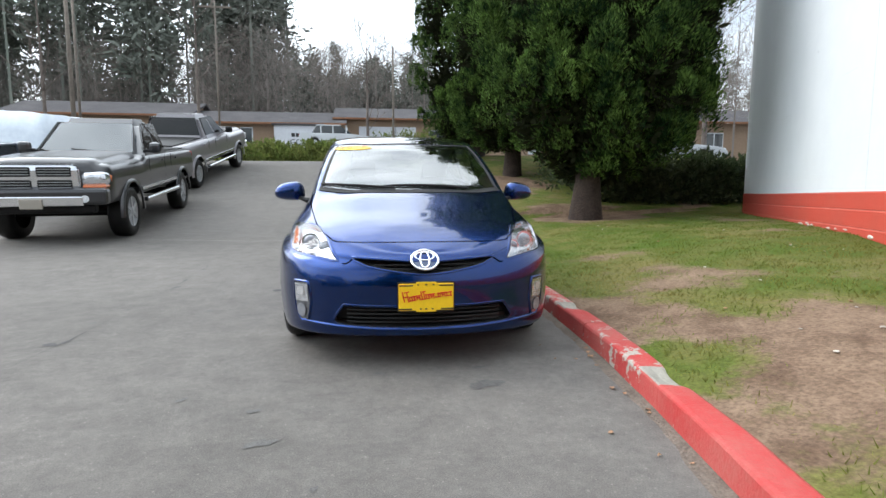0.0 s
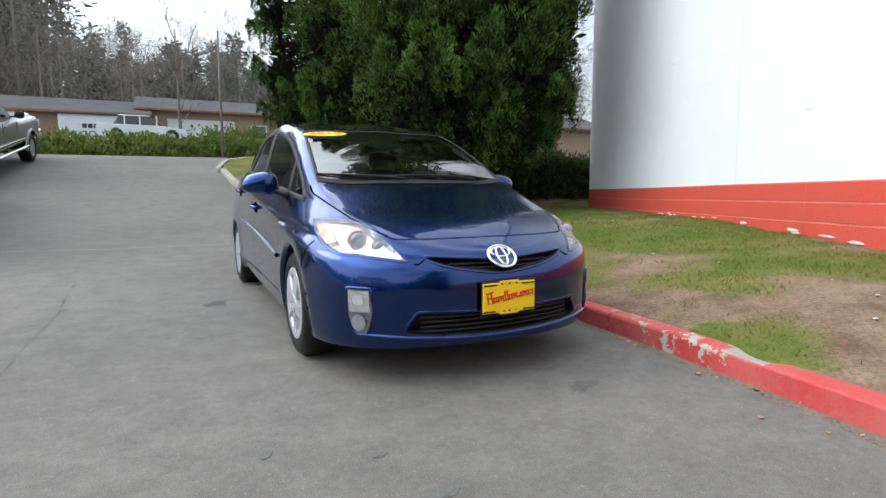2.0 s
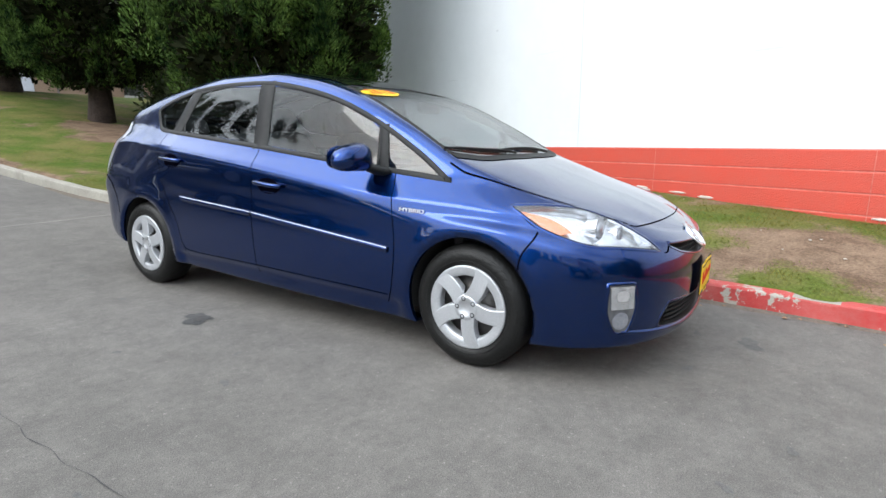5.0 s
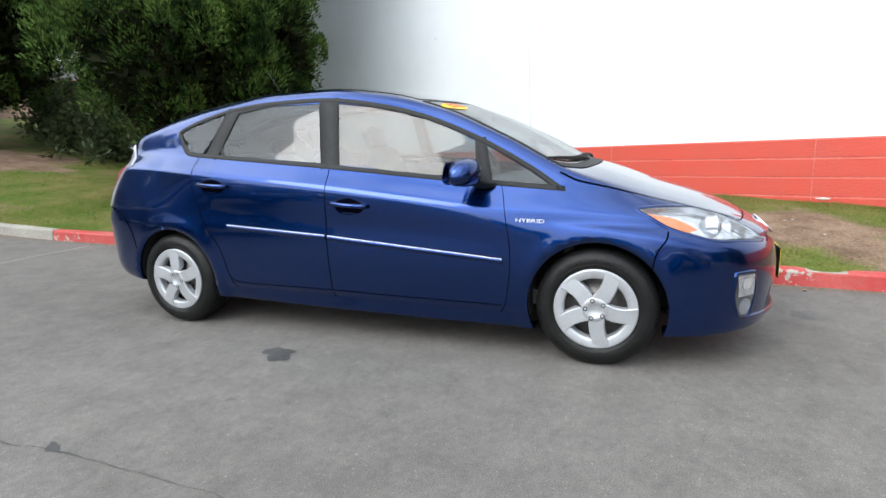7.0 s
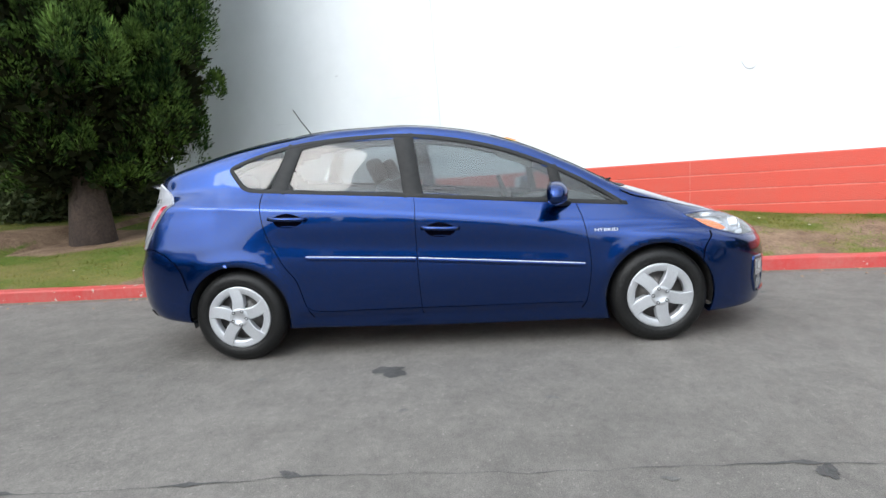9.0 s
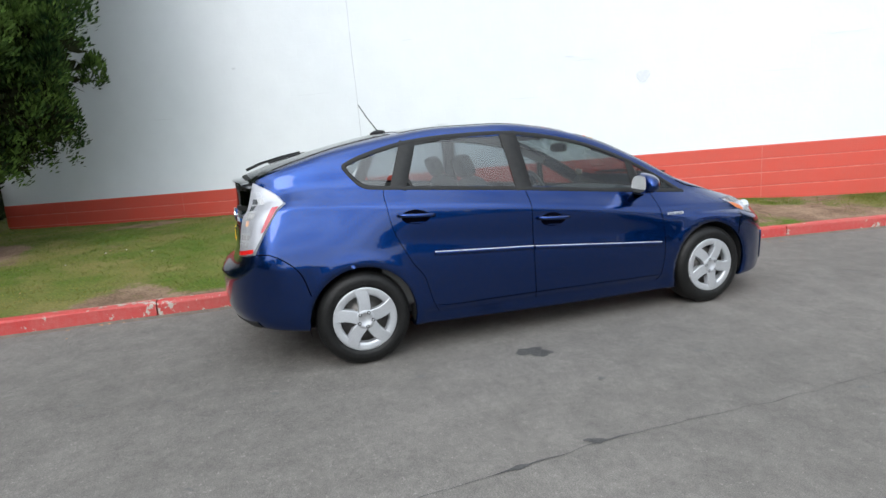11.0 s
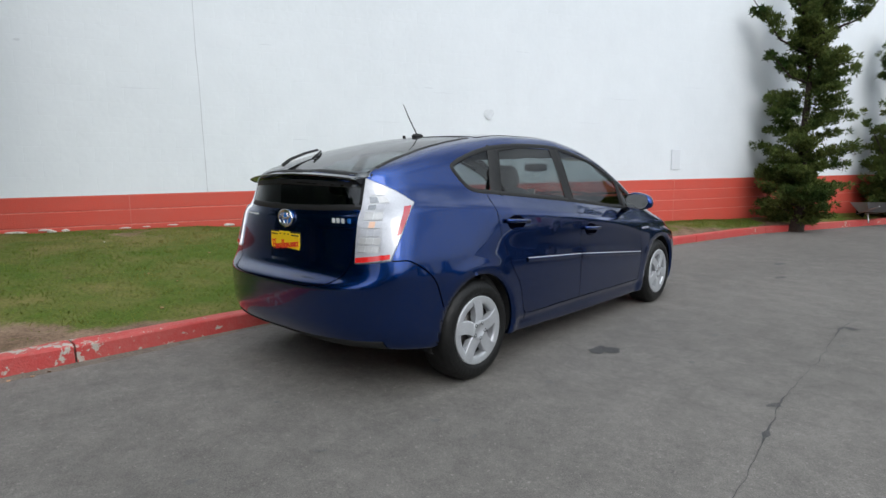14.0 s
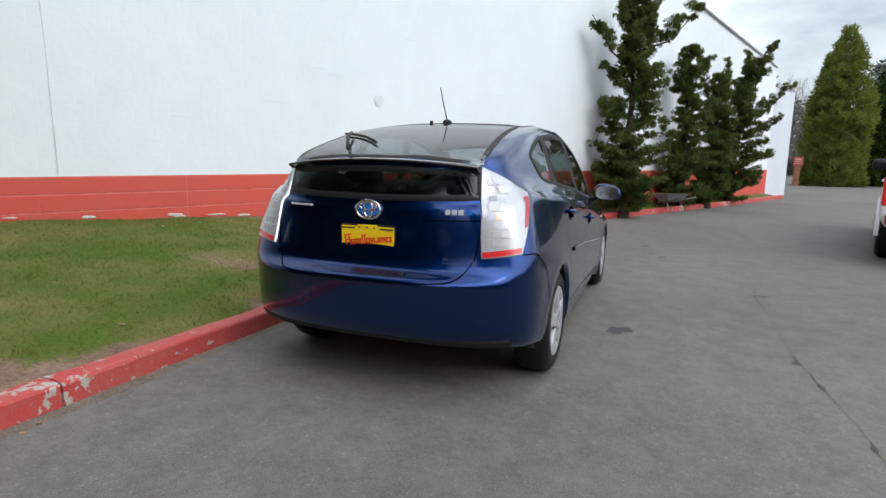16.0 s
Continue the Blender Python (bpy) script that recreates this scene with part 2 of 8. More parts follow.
M_WALL = mat("white_wall_paint", (0.71, 0.735, 0.76), 0.75, alt=(0.64, 0.665, 0.69), scale=0.45, fine=2.8, mix=0.4, bump=0.12, bump_scale=14, lo=0.3, hi=0.75)


def block_joints(m):
    """Faint courses of painted block under the wall paint."""
    n, l = m.node_tree.nodes, m.node_tree.links
    b = n["Principled BSDF"]
    tc, sp, al, cb, br, bp = (n.new(k) for k in ("ShaderNodeTexCoord", "ShaderNodeSeparateXYZ", "ShaderNodeMath", "ShaderNodeCombineXYZ", "ShaderNodeTexBrick", "ShaderNodeBump"))
    al.operation = "MULTIPLY"
    al.inputs[1].default_value = 1.118                 # metres along the wall for each metre of y
    br.inputs["Scale"].default_value = 1.0
    br.inputs["Brick Width"].default_value, br.inputs["Row Height"].default_value = 0.40, 0.20
    br.inputs["Mortar Size"].default_value, br.inputs["Mortar Smooth"].default_value = 0.004, 0.6
    l.new(tc.outputs["Object"], sp.inputs[0])
    l.new(sp.outputs["Y"], al.inputs[0])
    l.new(al.outputs[0], cb.inputs["X"])
    l.new(sp.outputs["Z"], cb.inputs["Y"])
    l.new(cb.outputs[0], br.inputs["Vector"])
    bp.invert = True
    bp.inputs["Strength"].default_value, bp.inputs["Distance"].default_value = 0.22, 0.01
    l.new(br.outputs["Fac"], bp.inputs["Height"])
    old = b.inputs["Normal"].links[0].from_socket
    l.new(old, bp.inputs["Normal"])
    l.new(bp.outputs["Normal"], b.inputs["Normal"])


block_joints(M_WALL)
M_BAND = worn_paint("red_wall_paint", (0.55, 0.065, 0.04), (0.62, 0.55, 0.48), 5.0, 1.02, (0.50, 0.075, 0.05), bump=0.3)
M_JOINT = mat("pale_joint", (0.60, 0.22, 0.18), 0.9, alt=(0.48, 0.10, 0.08), scale=4, fine=25)
M_PLASTER = mat("loose_white_mortar", (0.66, 0.64, 0.60), 0.9, alt=(0.48, 0.43, 0.38), scale=8, fine=40, bump=0.7)
M_BARK = mat("bark", (0.020, 0.013, 0.010), 0.95, alt=(0.058, 0.039, 0.030), scale=5, fine=26, bump=1.0, bump_scale=26)
M_LEAF = mat("conifer_foliage", (0.009, 0.026, 0.008), 0.7, alt=(0.115, 0.190, 0.042), scale=1.5, fine=5, mix=0.5, random_tint=0.6, island=True, spec=0.08, lo=0.42, hi=0.62, thin=0.14)
# the shade inside the crowns is put into this near-black leaf colour
M_LEAF_INNER = mat("shaded_inner_growth", (0.012, 0.016, 0.007), 0.9, alt=(0.024, 0.026, 0.012), scale=2, fine=8, spec=0.05)
M_LEAF_WARM = mat("juniper_foliage", (0.036, 0.072, 0.019), 0.65, alt=(0.140, 0.165, 0.046), scale=1.6, fine=6, mix=0.4, random_tint=0.45, island=True, spec=0.12, thin=0.35)
M_LEAF_DARK = mat("dark_hedge_foliage", (0.040, 0.062, 0.026), 0.65, alt=(0.090, 0.105, 0.050), scale=1.2, fine=6, random_tint=0.4, island=True, spec=0.2, thin=0.3)
M_HEDGE = mat("ivy_bank_foliage", (0.085, 0.135, 0.026), 0.65, alt=(0.165, 0.175, 0.055), scale=0.7, fine=5, random_tint=0.35, island=True, spec=0.12, thin=0.35)
M_CYPRESS = mat("clipped_cypress_foliage", (0.115, 0.165, 0.028), 0.6, alt=(0.22, 0.23, 0.05), scale=0.7, fine=5, random_tint=0.35, island=True, spec=0.2, thin=0.35)
# far woods: distance haze is put into the colour, in the firs most
M_FAR_FIR = mat("hazed_fir_foliage", (0.120, 0.138, 0.115), 0.8, alt=(0.185, 0.198, 0.172), scale=0.06, fine=0.5, random_tint=0.35, island=True, spec=0.1)
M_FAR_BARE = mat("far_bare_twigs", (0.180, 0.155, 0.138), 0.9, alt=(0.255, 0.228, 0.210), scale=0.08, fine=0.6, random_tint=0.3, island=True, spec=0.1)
M_TWIG = mat("bare_twigs", (0.10, 0.08, 0.07), 0.9, alt=(0.17, 0.14, 0.12), scale=2, fine=9)
M_ROOF = mat("grey_roof_shingle", (0.060, 0.056, 0.060), 0.9, alt=(0.10, 0.095, 0.098), scale=0.8, fine=12, bump=0.4, spec=0.2)
M_SIDING_TAN = mat("tan_siding", (0.24, 0.165, 0.11), 0.8, alt=(0.30, 0.21, 0.145), scale=0.6, fine=8)
M_SIDING_WHITE = mat("pale_siding", (0.60, 0.62, 0.66), 0.75, alt=(0.50, 0.52, 0.56), scale=0.6, fine=8)
M_DARKGLASS = mat("dark_window", (0.03, 0.035, 0.04), 0.06, spec=0.8)
M_VEHICLE_GLASS = glass("truck_glass", (0.16, 0.24, 0.29), 0.0, 2.15)
M_TRUCK_SIDE_GLASS = glass("dark_truck_glass", (0.10, 0.11, 0.12), 0.0, 1.6)
M_POLE = mat("weathered_pole", (0.12, 0.10, 0.085), 0.85, alt=(0.20, 0.17, 0.14), scale=2, fine=14, bump=0.4)
M_STEEL = mat("galvanised_steel", (0.42, 0.43, 0.44), 0.45, metal=0.8, alt=(0.33, 0.34, 0.35), scale=4, fine=30)
M_TARP = mat("pale_tarpaulin", (0.62, 0.68, 0.74), 0.5, alt=(0.50, 0.56, 0.64), scale=1.4, fine=7, bump=0.5, bump_scale=3)

# car
M_PAINT = mat("metallic_blue_paint", (0.0005, 0.0205, 0.115), 0.25, metal=0.97, alt=(0.0008, 0.029, 0.155), scale=420, fine=900, coat=1.0)
M_PAINT.node_tree.nodes["Principled BSDF"].inputs["Coat IOR"].default_value = 1.43
M_BLACK = mat("black_trim", (0.010, 0.010, 0.011), 0.55, alt=(0.017, 0.017, 0.017), scale=30, fine=200, spec=0.25)
M_GLOSSBLACK = mat("gloss_black_panel", (0.006, 0.006, 0.008), 0.03, coat=1.0)
M_RUBBER = mat("tyre_rubber", (0.005, 0.005, 0.005), 0.45, alt=(0.010, 0.0098, 0.0095), scale=8, fine=60, bump=0.2, spec=0.25)
M_ALLOY = mat("silver_wheel", (0.50, 0.51, 0.53), 0.38, metal=0.55, alt=(0.42, 0.43, 0.45), scale=12, fine=120)
M_BADGE = mat("satin_bright_metal", (0.80, 0.81, 0.83), 0.32, metal=0.35, alt=(0.72, 0.73, 0.75), scale=30, fine=120)
M_BRAKE = mat("brake_disc_iron", (0.16, 0.155, 0.15), 0.45, metal=0.7, alt=(0.10, 0.09, 0.085), scale=9, fine=60)
M_CHROME = mat("chrome", (0.80, 0.81, 0.83), 0.08, metal=1.0)
M_REFLECTOR = mat("lamp_reflector", (0.80, 0.81, 0.84), 0.24, metal=0.35, alt=(0.60, 0.61, 0.64), scale=14, fine=60)
M_FOG = mat("smoked_fog_lamp", (0.20, 0.205, 0.22), 0.2, metal=0.5, alt=(0.11, 0.115, 0.125), scale=18, fine=60, coat=0.8)
M_LAMPBOWL = mat("bright_lamp_bowl", (0.74, 0.75, 0.77), 0.16, metal=0.75, alt=(0.50, 0.51, 0.54), scale=26, fine=70, coat=0.5)
M_PROJECTOR = mat("projector_glass", (0.30, 0.31, 0.34), 0.06, metal=0.3, alt=(0.20, 0.21, 0.235), scale=30, fine=90, coat=1.0)
M_AMBER = mat("amber_lens", (0.74, 0.24, 0.09), 0.2, alt=(0.62, 0.15, 0.06), scale=40, fine=120, coat=0.6)
M_AMBER_PALE = mat("pale_amber_bulb", (0.72, 0.44, 0.30), 0.2, coat=0.8)
M_REDLENS = mat("red_lens", (0.62, 0.015, 0.015), 0.15, coat=0.8)
M_REDMARK = mat("dark_red_lens", (0.40, 0.018, 0.035), 0.2, alt=(0.32, 0.014, 0.028), scale=40, fine=120, coat=0.6)
M_LAMPCELL = mat("ribbed_lamp_cell", (0.56, 0.56, 0.57), 0.30, metal=0.1, alt=(0.46, 0.465, 0.48), scale=45, fine=160, coat=0.8)
M_TAILSHELL = mat("silvered_tail_lamp", (0.44, 0.44, 0.47), 0.30, metal=0.25, alt=(0.37, 0.37, 0.40), scale=18, fine=90, coat=0.8)
M_BULB = mat("pale_lamp_bulb", (0.50, 0.49, 0.49), 0.25, metal=0.2, alt=(0.38, 0.375, 0.375), scale=60, fine=160, coat=0.6)
M_WHITELENS = mat("frosted_lamp", (0.82, 0.83, 0.84), 0.18, alt=(0.58, 0.60, 0.62), scale=22, fine=70, coat=0.8)
M_YELLOW = mat("yellow_plate", (0.86, 0.58, 0.01), 0.4, alt=(0.80, 0.52, 0.01), scale=30, fine=90)
M_INK_RED = mat("red_ink", (0.66, 0.03, 0.015), 0.5)
M_INK_DARK = mat("dark_ink", (0.02, 0.02, 0.02), 0.5)
M_BLUE_EMBLEM = mat("blue_emblem", (0.02, 0.16, 0.55), 0.2, coat=0.8)
M_EMBLEM_DARK = mat("dark_blue_emblem", (0.012, 0.035, 0.10), 0.15, coat=0.8)
M_SEAT = mat("grey_seat_cloth", (0.07, 0.07, 0.075), 0.9, alt=(0.10, 0.10, 0.105), scale=9, fine=120)
M_LINER = mat("pale_headliner", (0.34, 0.34, 0.33), 0.9)
M_DASH = mat("dark_dashboard", (0.055, 0.056, 0.058), 0.65, alt=(0.08, 0.08, 0.08), scale=14, fine=120)
M_UNDER = mat("underbody", (0.012, 0.012, 0.012), 0.9)
M_SEAM = mat("panel_gap", (0.002, 0.002, 0.005), 0.9, spec=0.0)
M_GLASS = glass("tinted_glass", (0.38, 0.43, 0.45), 0.0, 1.62)
M_SCREEN = glass("windscreen_glass", (0.55, 0.63, 0.62), 0.0, 3.1)
M_GLASS_DARK = glass("privacy_glass", (0.40, 0.44, 0.46), 0.0, 1.70)
M_GLASS_HATCH = glass("hatch_glass", (0.40, 0.44, 0.45), 0.0, 2.5)
M_GLASS_REAR = glass("black_rear_glass", (0.10, 0.11, 0.11), 0.0, 1.7)
M_CLEAR = glass("clear_lamp_lens", (0.94, 0.95, 0.96), 0.0, 1.45)
M_TRUCK_GREY = mat("graphite_truck_paint", (0.020, 0.020, 0.023), 0.30, metal=0.2, alt=(0.027, 0.027, 0.030), scale=200, fine=500, coat=0.6)
M_TRUCK_SILVER = mat("silver_truck_paint", (0.25, 0.24, 0.255), 0.30, metal=0.5, alt=(0.35, 0.335, 0.355), scale=200, fine=500, coat=0.8)
M_TRUCK_WHITE = mat("white_truck_paint", (0.72, 0.73, 0.75), 0.3, alt=(0.66, 0.67, 0.69), scale=5, fine=60, coat=1.0)
M_CAR_DARK = mat("dark_blue_car_paint", (0.02, 0.032, 0.055), 0.3, metal=0.3, coat=1.0)
M_CAR_PALE = mat("pale_silver_car_paint", (0.55, 0.57, 0.60), 0.3, metal=0.4, coat=1.0)
M_SIGNRED = mat("faded_red_sign", (0.48, 0.060, 0.055), 0.6, alt=(0.38, 0.05, 0.045), scale=3, fine=20)
M_WOODPOST = mat("brown_post", (0.20, 0.085, 0.04), 0.85, alt=(0.27, 0.13, 0.07), scale=4, fine=25)
M_LITTER = mat("pale_litter", (0.44, 0.40, 0.34), 0.8, random_tint=0.3)
M_DRYLEAF = mat("dry_leaf", (0.26, 0.13, 0.06), 0.8, alt=(0.36, 0.22, 0.13), scale=20, fine=60, random_tint=0.3)

# ---------------------------------------------------------------- mesh helpers


def obj(name, verts, faces, material, parent=None, label="", smooth=True):
    me = bpy.data.meshes.new(name)
    me.from_pydata([tuple(map(float, v)) for v in verts], [], faces)
    me.materials.append(material)
    if smooth:
        me.polygons.foreach_set("use_smooth", [True] * len(me.polygons))
    me.update()
    ob = new(name, me)
    if parent is not None:
        ob.parent = parent
    if label:
        ob["label"] = label
    return ob


def part(name, bm, material, parent=None, label="", smooth=False, angle=None):
    me = bpy.data.meshes.new(name)
    bm.normal_update()
    if angle is not None:
        for f in bm.faces:
            f.smooth = True
        for e in bm.edges:
            if len(e.link_faces) == 2 and e.calc_face_angle(0) > radians(angle):
                e.smooth = False
    elif smooth:
        for f in bm.faces:
            f.smooth = True
    bm.to_mesh(me)
    bm.free()
    me.materials.append(material)
    ob = new(name, me)
    if parent is not None:
        ob.parent = parent
    if label:
        ob["label"] = label
    return ob


def thing(name, label, category, group="", kind="", at=None):
    e = tagged(new(name), label, category, group, kind)
    if at is not None:
        e.matrix_basis = at
    return e


def add_box(bm, c, s, bevel=0.0, seg=2, rot=None):
    m = Matrix.Translation(c) @ (rot if rot is not None else Matrix()) @ Matrix.Diagonal((s[0], s[1], s[2], 1))
    r = bmesh.ops.create_cube(bm, size=1.0, matrix=m)
    if bevel:
        es = list({e for v in r["verts"] for e in v.link_edges})
        bmesh.ops.bevel(bm, geom=es, offset=bevel, segments=seg, profile=0.5, affect="EDGES")
    return bm


def box(c, s, bevel=0.0, seg=2, rot=None):
    return add_box(bmesh.new(), c, s, bevel, seg, rot)


def add_cyl(bm, p, q, r1, r2=None, n=12, caps=True):
    p, q = Vector(p), Vector(q)
    d = q - p
    m = Matrix.Translation((p + q) / 2) @ d.to_track_quat("Z", "Y").to_matrix().to_4x4()
    bmesh.ops.create_cone(bm, cap_ends=caps, segments=n, radius1=r1, radius2=r1 if r2 is None else r2, depth=d.length, matrix=m)
    return bm


def cyl(p, q, r1, r2=None, n=12, caps=True):
    return add_cyl(bmesh.new(), p, q, r1, r2, n, caps)


def lathe(profile, n=40, axis="X", centre=(0, 0, 0)):
    """Turn a profile of (radius, along) round an axis."""
    vs, fs = [], []
    for r, a in profile:
        for k in range(n):
            t = 2 * math.pi * k / n
            c, s = r * math.cos(t), r * math.sin(t)
            v = (a, c, s) if axis == "X" else (c, s, a) if axis == "Z" else (c, a, s)
            vs.append((v[0] + centre[0], v[1] + centre[1], v[2] + centre[2]))
    for i in range(len(profile) - 1):
        for k in range(n):
            k2 = (k + 1) % n
            fs.append((i * n + k, i * n + k2, (i + 1) * n + k2, (i + 1) * n + k))
    return vs, fs


def tube(points, r, n=8, taper=None):
    """A round tube along points; taper: radius at the end."""
    pts = [Vector(p) for p in points]
    vs, fs = [], []
    up = Vector((0, 0, 1))
    for i, p in enumerate(pts):
        d = (pts[min(i + 1, len(pts) - 1)] - pts[max(i - 1, 0)]).normalized()
        a = d.cross(up if abs(d.z) < 0.95 else Vector((1, 0, 0))).normalized()
        b = d.cross(a).normalized()
        rr = r if taper is None else r + (taper - r) * i / max(1, len(pts) - 1)
        for k in range(n):
            t = 2 * math.pi * k / n
            vs.append(p + (a * math.cos(t) + b * math.sin(t)) * rr)
    for i in range(len(pts) - 1):
        for k in range(n):
            k2 = (k + 1) % n
            fs.append((i * n + k, i * n + k2, (i + 1) * n + k2, (i + 1) * n + k))
    fs.append(tuple(range(n - 1, -1, -1)))
    fs.append(tuple((len(pts) - 1) * n + k for k in range(n)))
    return vs, fs


def pchip(table):
    """A smooth curve through (t, v) pairs that does not overshoot."""
    t = np.array([p[0] for p in table], float)
    v = np.array([p[1] for p in table], float)
    h, d = np.diff(t), np.diff(v) / np.diff(t)
    m = np.zeros(len(t))
    m[0], m[-1] = d[0], d[-1]
    for k in range(1, len(t) - 1):
        if d[k - 1] * d[k] > 0:
            w1, w2 = 2 * h[k] + h[k - 1], h[k] + 2 * h[k - 1]
            m[k] = (w1 + w2) / (w1 / d[k - 1] + w2 / d[k])

    def f(x):
        x = np.clip(np.asarray(x, float), t[0], t[-1])
        k = np.clip(np.searchsorted(t, x, side="right") - 1, 0, len(t) - 2)
        u = (x - t[k]) / h[k]
        return ((1 + 2 * u) * (1 - u) ** 2 * v[k] + u * (1 - u) ** 2 * h[k] * m[k] + u * u * (3 - 2 * u) * v[k + 1] + u * u * (u - 1) * h[k] * m[k + 1])
    return f


def closed_curve(pts, steps=8):
    """A closed smooth curve through 2D or 3D points; a point given twice is a corner."""
    segs, cur = [], []
    P = [np.array(p, float) for p in pts]
    n = len(P)
    out = []
    for i in range(n):
        a, b = P[i], P[(i + 1) % n]
        if np.allclose(a, b):
            continue
        pa, nb = P[i - 1], P[(i + 2) % n]
        ta = np.zeros_like(a) if np.allclose(pa, a) else (b - pa) / 2
        tb = np.zeros_like(a) if np.allclose(nb, b) else (nb - a) / 2
        if np.allclose(pa, a):
            ta = (b - a)
        if np.allclose(nb, b):
            tb = (b - a)
        la = np.linalg.norm(b - a)
        for tt in (ta, tb):
            k = np.linalg.norm(tt)
            if k > 1e-9:
                tt *= min(1.0, la / k)
        for s in range(steps):
            u = s / steps
            out.append((1 + 2 * u) * (1 - u) ** 2 * a + u * (1 - u) ** 2 * ta + u * u * (3 - 2 * u) * b + u * u * (u - 1) * tb)
    return out


def inside(poly, x, y):
    hit = False
    n = len(poly)
    j = n - 1
    for i in range(n):
        xi, yi, xj, yj = poly[i][0], poly[i][1], poly[j][0], poly[j][1]
        if (yi > y) != (yj > y) and x < (xj - xi) * (y - yi) / (yj - yi) + xi:
            hit = not hit
        j = i
    return hit


def shrink(poly, w):
    """Move a closed 2D curve inwards by w."""
    P = np.array(poly)
    area = 0.5 * np.sum(P[:, 0] * np.roll(P[:, 1], -1) - np.roll(P[:, 0], -1) * P[:, 1])
    T = np.roll(P, -1, 0) - np.roll(P, 1, 0)
    T /= np.maximum(np.linalg.norm(T, axis=1, keepdims=True), 1e-9)
    N = np.stack([-T[:, 1], T[:, 0]], 1) * (1 if area > 0 else -1)
    return P + N * w


def smooth01(a, b, t):
    t = min(1.0, max(0.0, (t - a) / (b - a)))
    return t * t * (3 - 2 * t)

# ---------------------------------------------------------------- ground, kerb, lawn, wall
rise = pchip([(-80, 0.9), (-30, 0.30), (-14, 0.12), (-6, 0.0), (1, 0.0), (5, 0.10), (8, 0.38), (11, 0.85), (14, 1.45), (17.4, 1.99), (21, 2.08), (26, 2.30), (45, 3.8), (90, 7.0), (300, 20.0)])


def ground_z(x, y):
    return float(rise(y)) + 0.05 * smooth01(-1.8, -4.4, x) * smooth01(0, 4.5, y) * (1 - smooth01(7, 13, y))


def wall_x(y):
    return 5.0 + 0.5 * y


kerb_x = pchip([(-20.5, -5.9), (-14, -2.95), (-10, -0.85), (-8.4, -0.05), (-5.8, 0.55), (-4.3, 0.80), (-3.2, 0.955), (-2, 1.08), (0, 1.16), (1.8, 1.19), (3, 1.16), (4, 1.07), (5, 0.97), (6.2, 0.86), (8, 0.68), (10, 0.42), (12, 0.16), (13.6, 0.04)])


def kerb_path():
    """The kerb's road-side edge from the far end of the wall round the tip of the lawn."""
    pts = [(float(kerb_x(y)), float(y)) for y in np.arange(-20.4, 13.6, 0.1)]
    tip = closed_curve([(0.04, 13.6), (0.06, 14.4), (0.45, 15.5), (1.5, 16.3), (3.2, 16.7), (6.0, 16.9), (12.0, 17.0), (12.0, 17.0)], 14)
    return pts + [(float(p[0]), float(p[1])) for p in tip[:98]]


KERB = kerb_path()


wall_foot = pchip([(-21, 0.32), (-10, 0.26), (-6, 0.27), (-2, 0.41), (1, 0.48), (3, 0.45), (7, 0.36)])


def lawn_z(x, y):
    """The lawn's height: from the kerb's top up to the foot of the wall."""
    base = ground_z(x, y)
    if y > 6.5:
        return base + 0.13 + 0.20 * smooth01(0.3, 3.5, x - float(kerb_x(min(y, 13.6))))
    k, w = float(kerb_x(y)), wall_x(y)
    t = min(1.0, max(0.0, (x - k - 0.15) / max(0.3, w - k - 0.15)))
    top = float(wall_foot(y))
    bumps = 0.02 * noise.noise(Vector((x * 1.3, y * 1.3, 0))) * min(1.0, t * 6)
    return base * 0.5 + 0.122 + (top - 0.122 - base * 0.25) * (1 - (1 - t) ** 1.7) + bumps


def make_ground():
    ys = np.concatenate([np.linspace(-300, -40, 27), np.linspace(-38, -8, 31), np.linspace(-7.5, 24, 127), np.linspace(25, 60, 36), np.linspace(65, 300, 48)])
    xs = np.concatenate([np.linspace(-300, -20, 29), np.linspace(-18, 8, 105), np.linspace(9, 40, 32), np.linspace(50, 300, 26)])
    vs = [(x, y, ground_z(x, y)) for y in ys for x in xs]
    nx = len(xs)
    fs = [(j * nx + i, j * nx + i + 1, (j + 1) * nx + i + 1, (j + 1) * nx + i) for j in range(len(ys) - 1) for i in range(nx - 1)]
    g = obj("ground", vs, fs, M_ASPHALT)
    return tagged(g, "worn grey asphalt of the sloping car park", "ground", kind="structure")


make_ground()


def soil_share(x, y):
    """How bare the lawn is: most by the kerb in front of the car, and under the trees."""
    d = x - float(kerb_x(min(max(y, -20), 13.6)))
    s = 0.45 * (1 - smooth01(0.6, 2.6, d)) * smooth01(1.5, -1.5, y) * smooth01(-8.5, -5.5, y)
    s = max(s, 0.45 * (1 - smooth01(0.05, 0.55, d)))
    s = max(s, 0.95 * (1 - smooth01(0.6, 1.6, math.hypot(x - 4.3, y - 6.1))))
    s = max(s, 0.8 * (1 - smooth01(0.5, 1.6, math.hypot(x - 3.9, y - 10.6))))
    n = noise.noise(Vector((x * 0.9, y * 0.9, 3.1))) + 0.5 * noise.noise(Vector((x * 2.7, y * 2.7, 7.7)))
    return s * 1.25 + 0.74 * n + 0.03


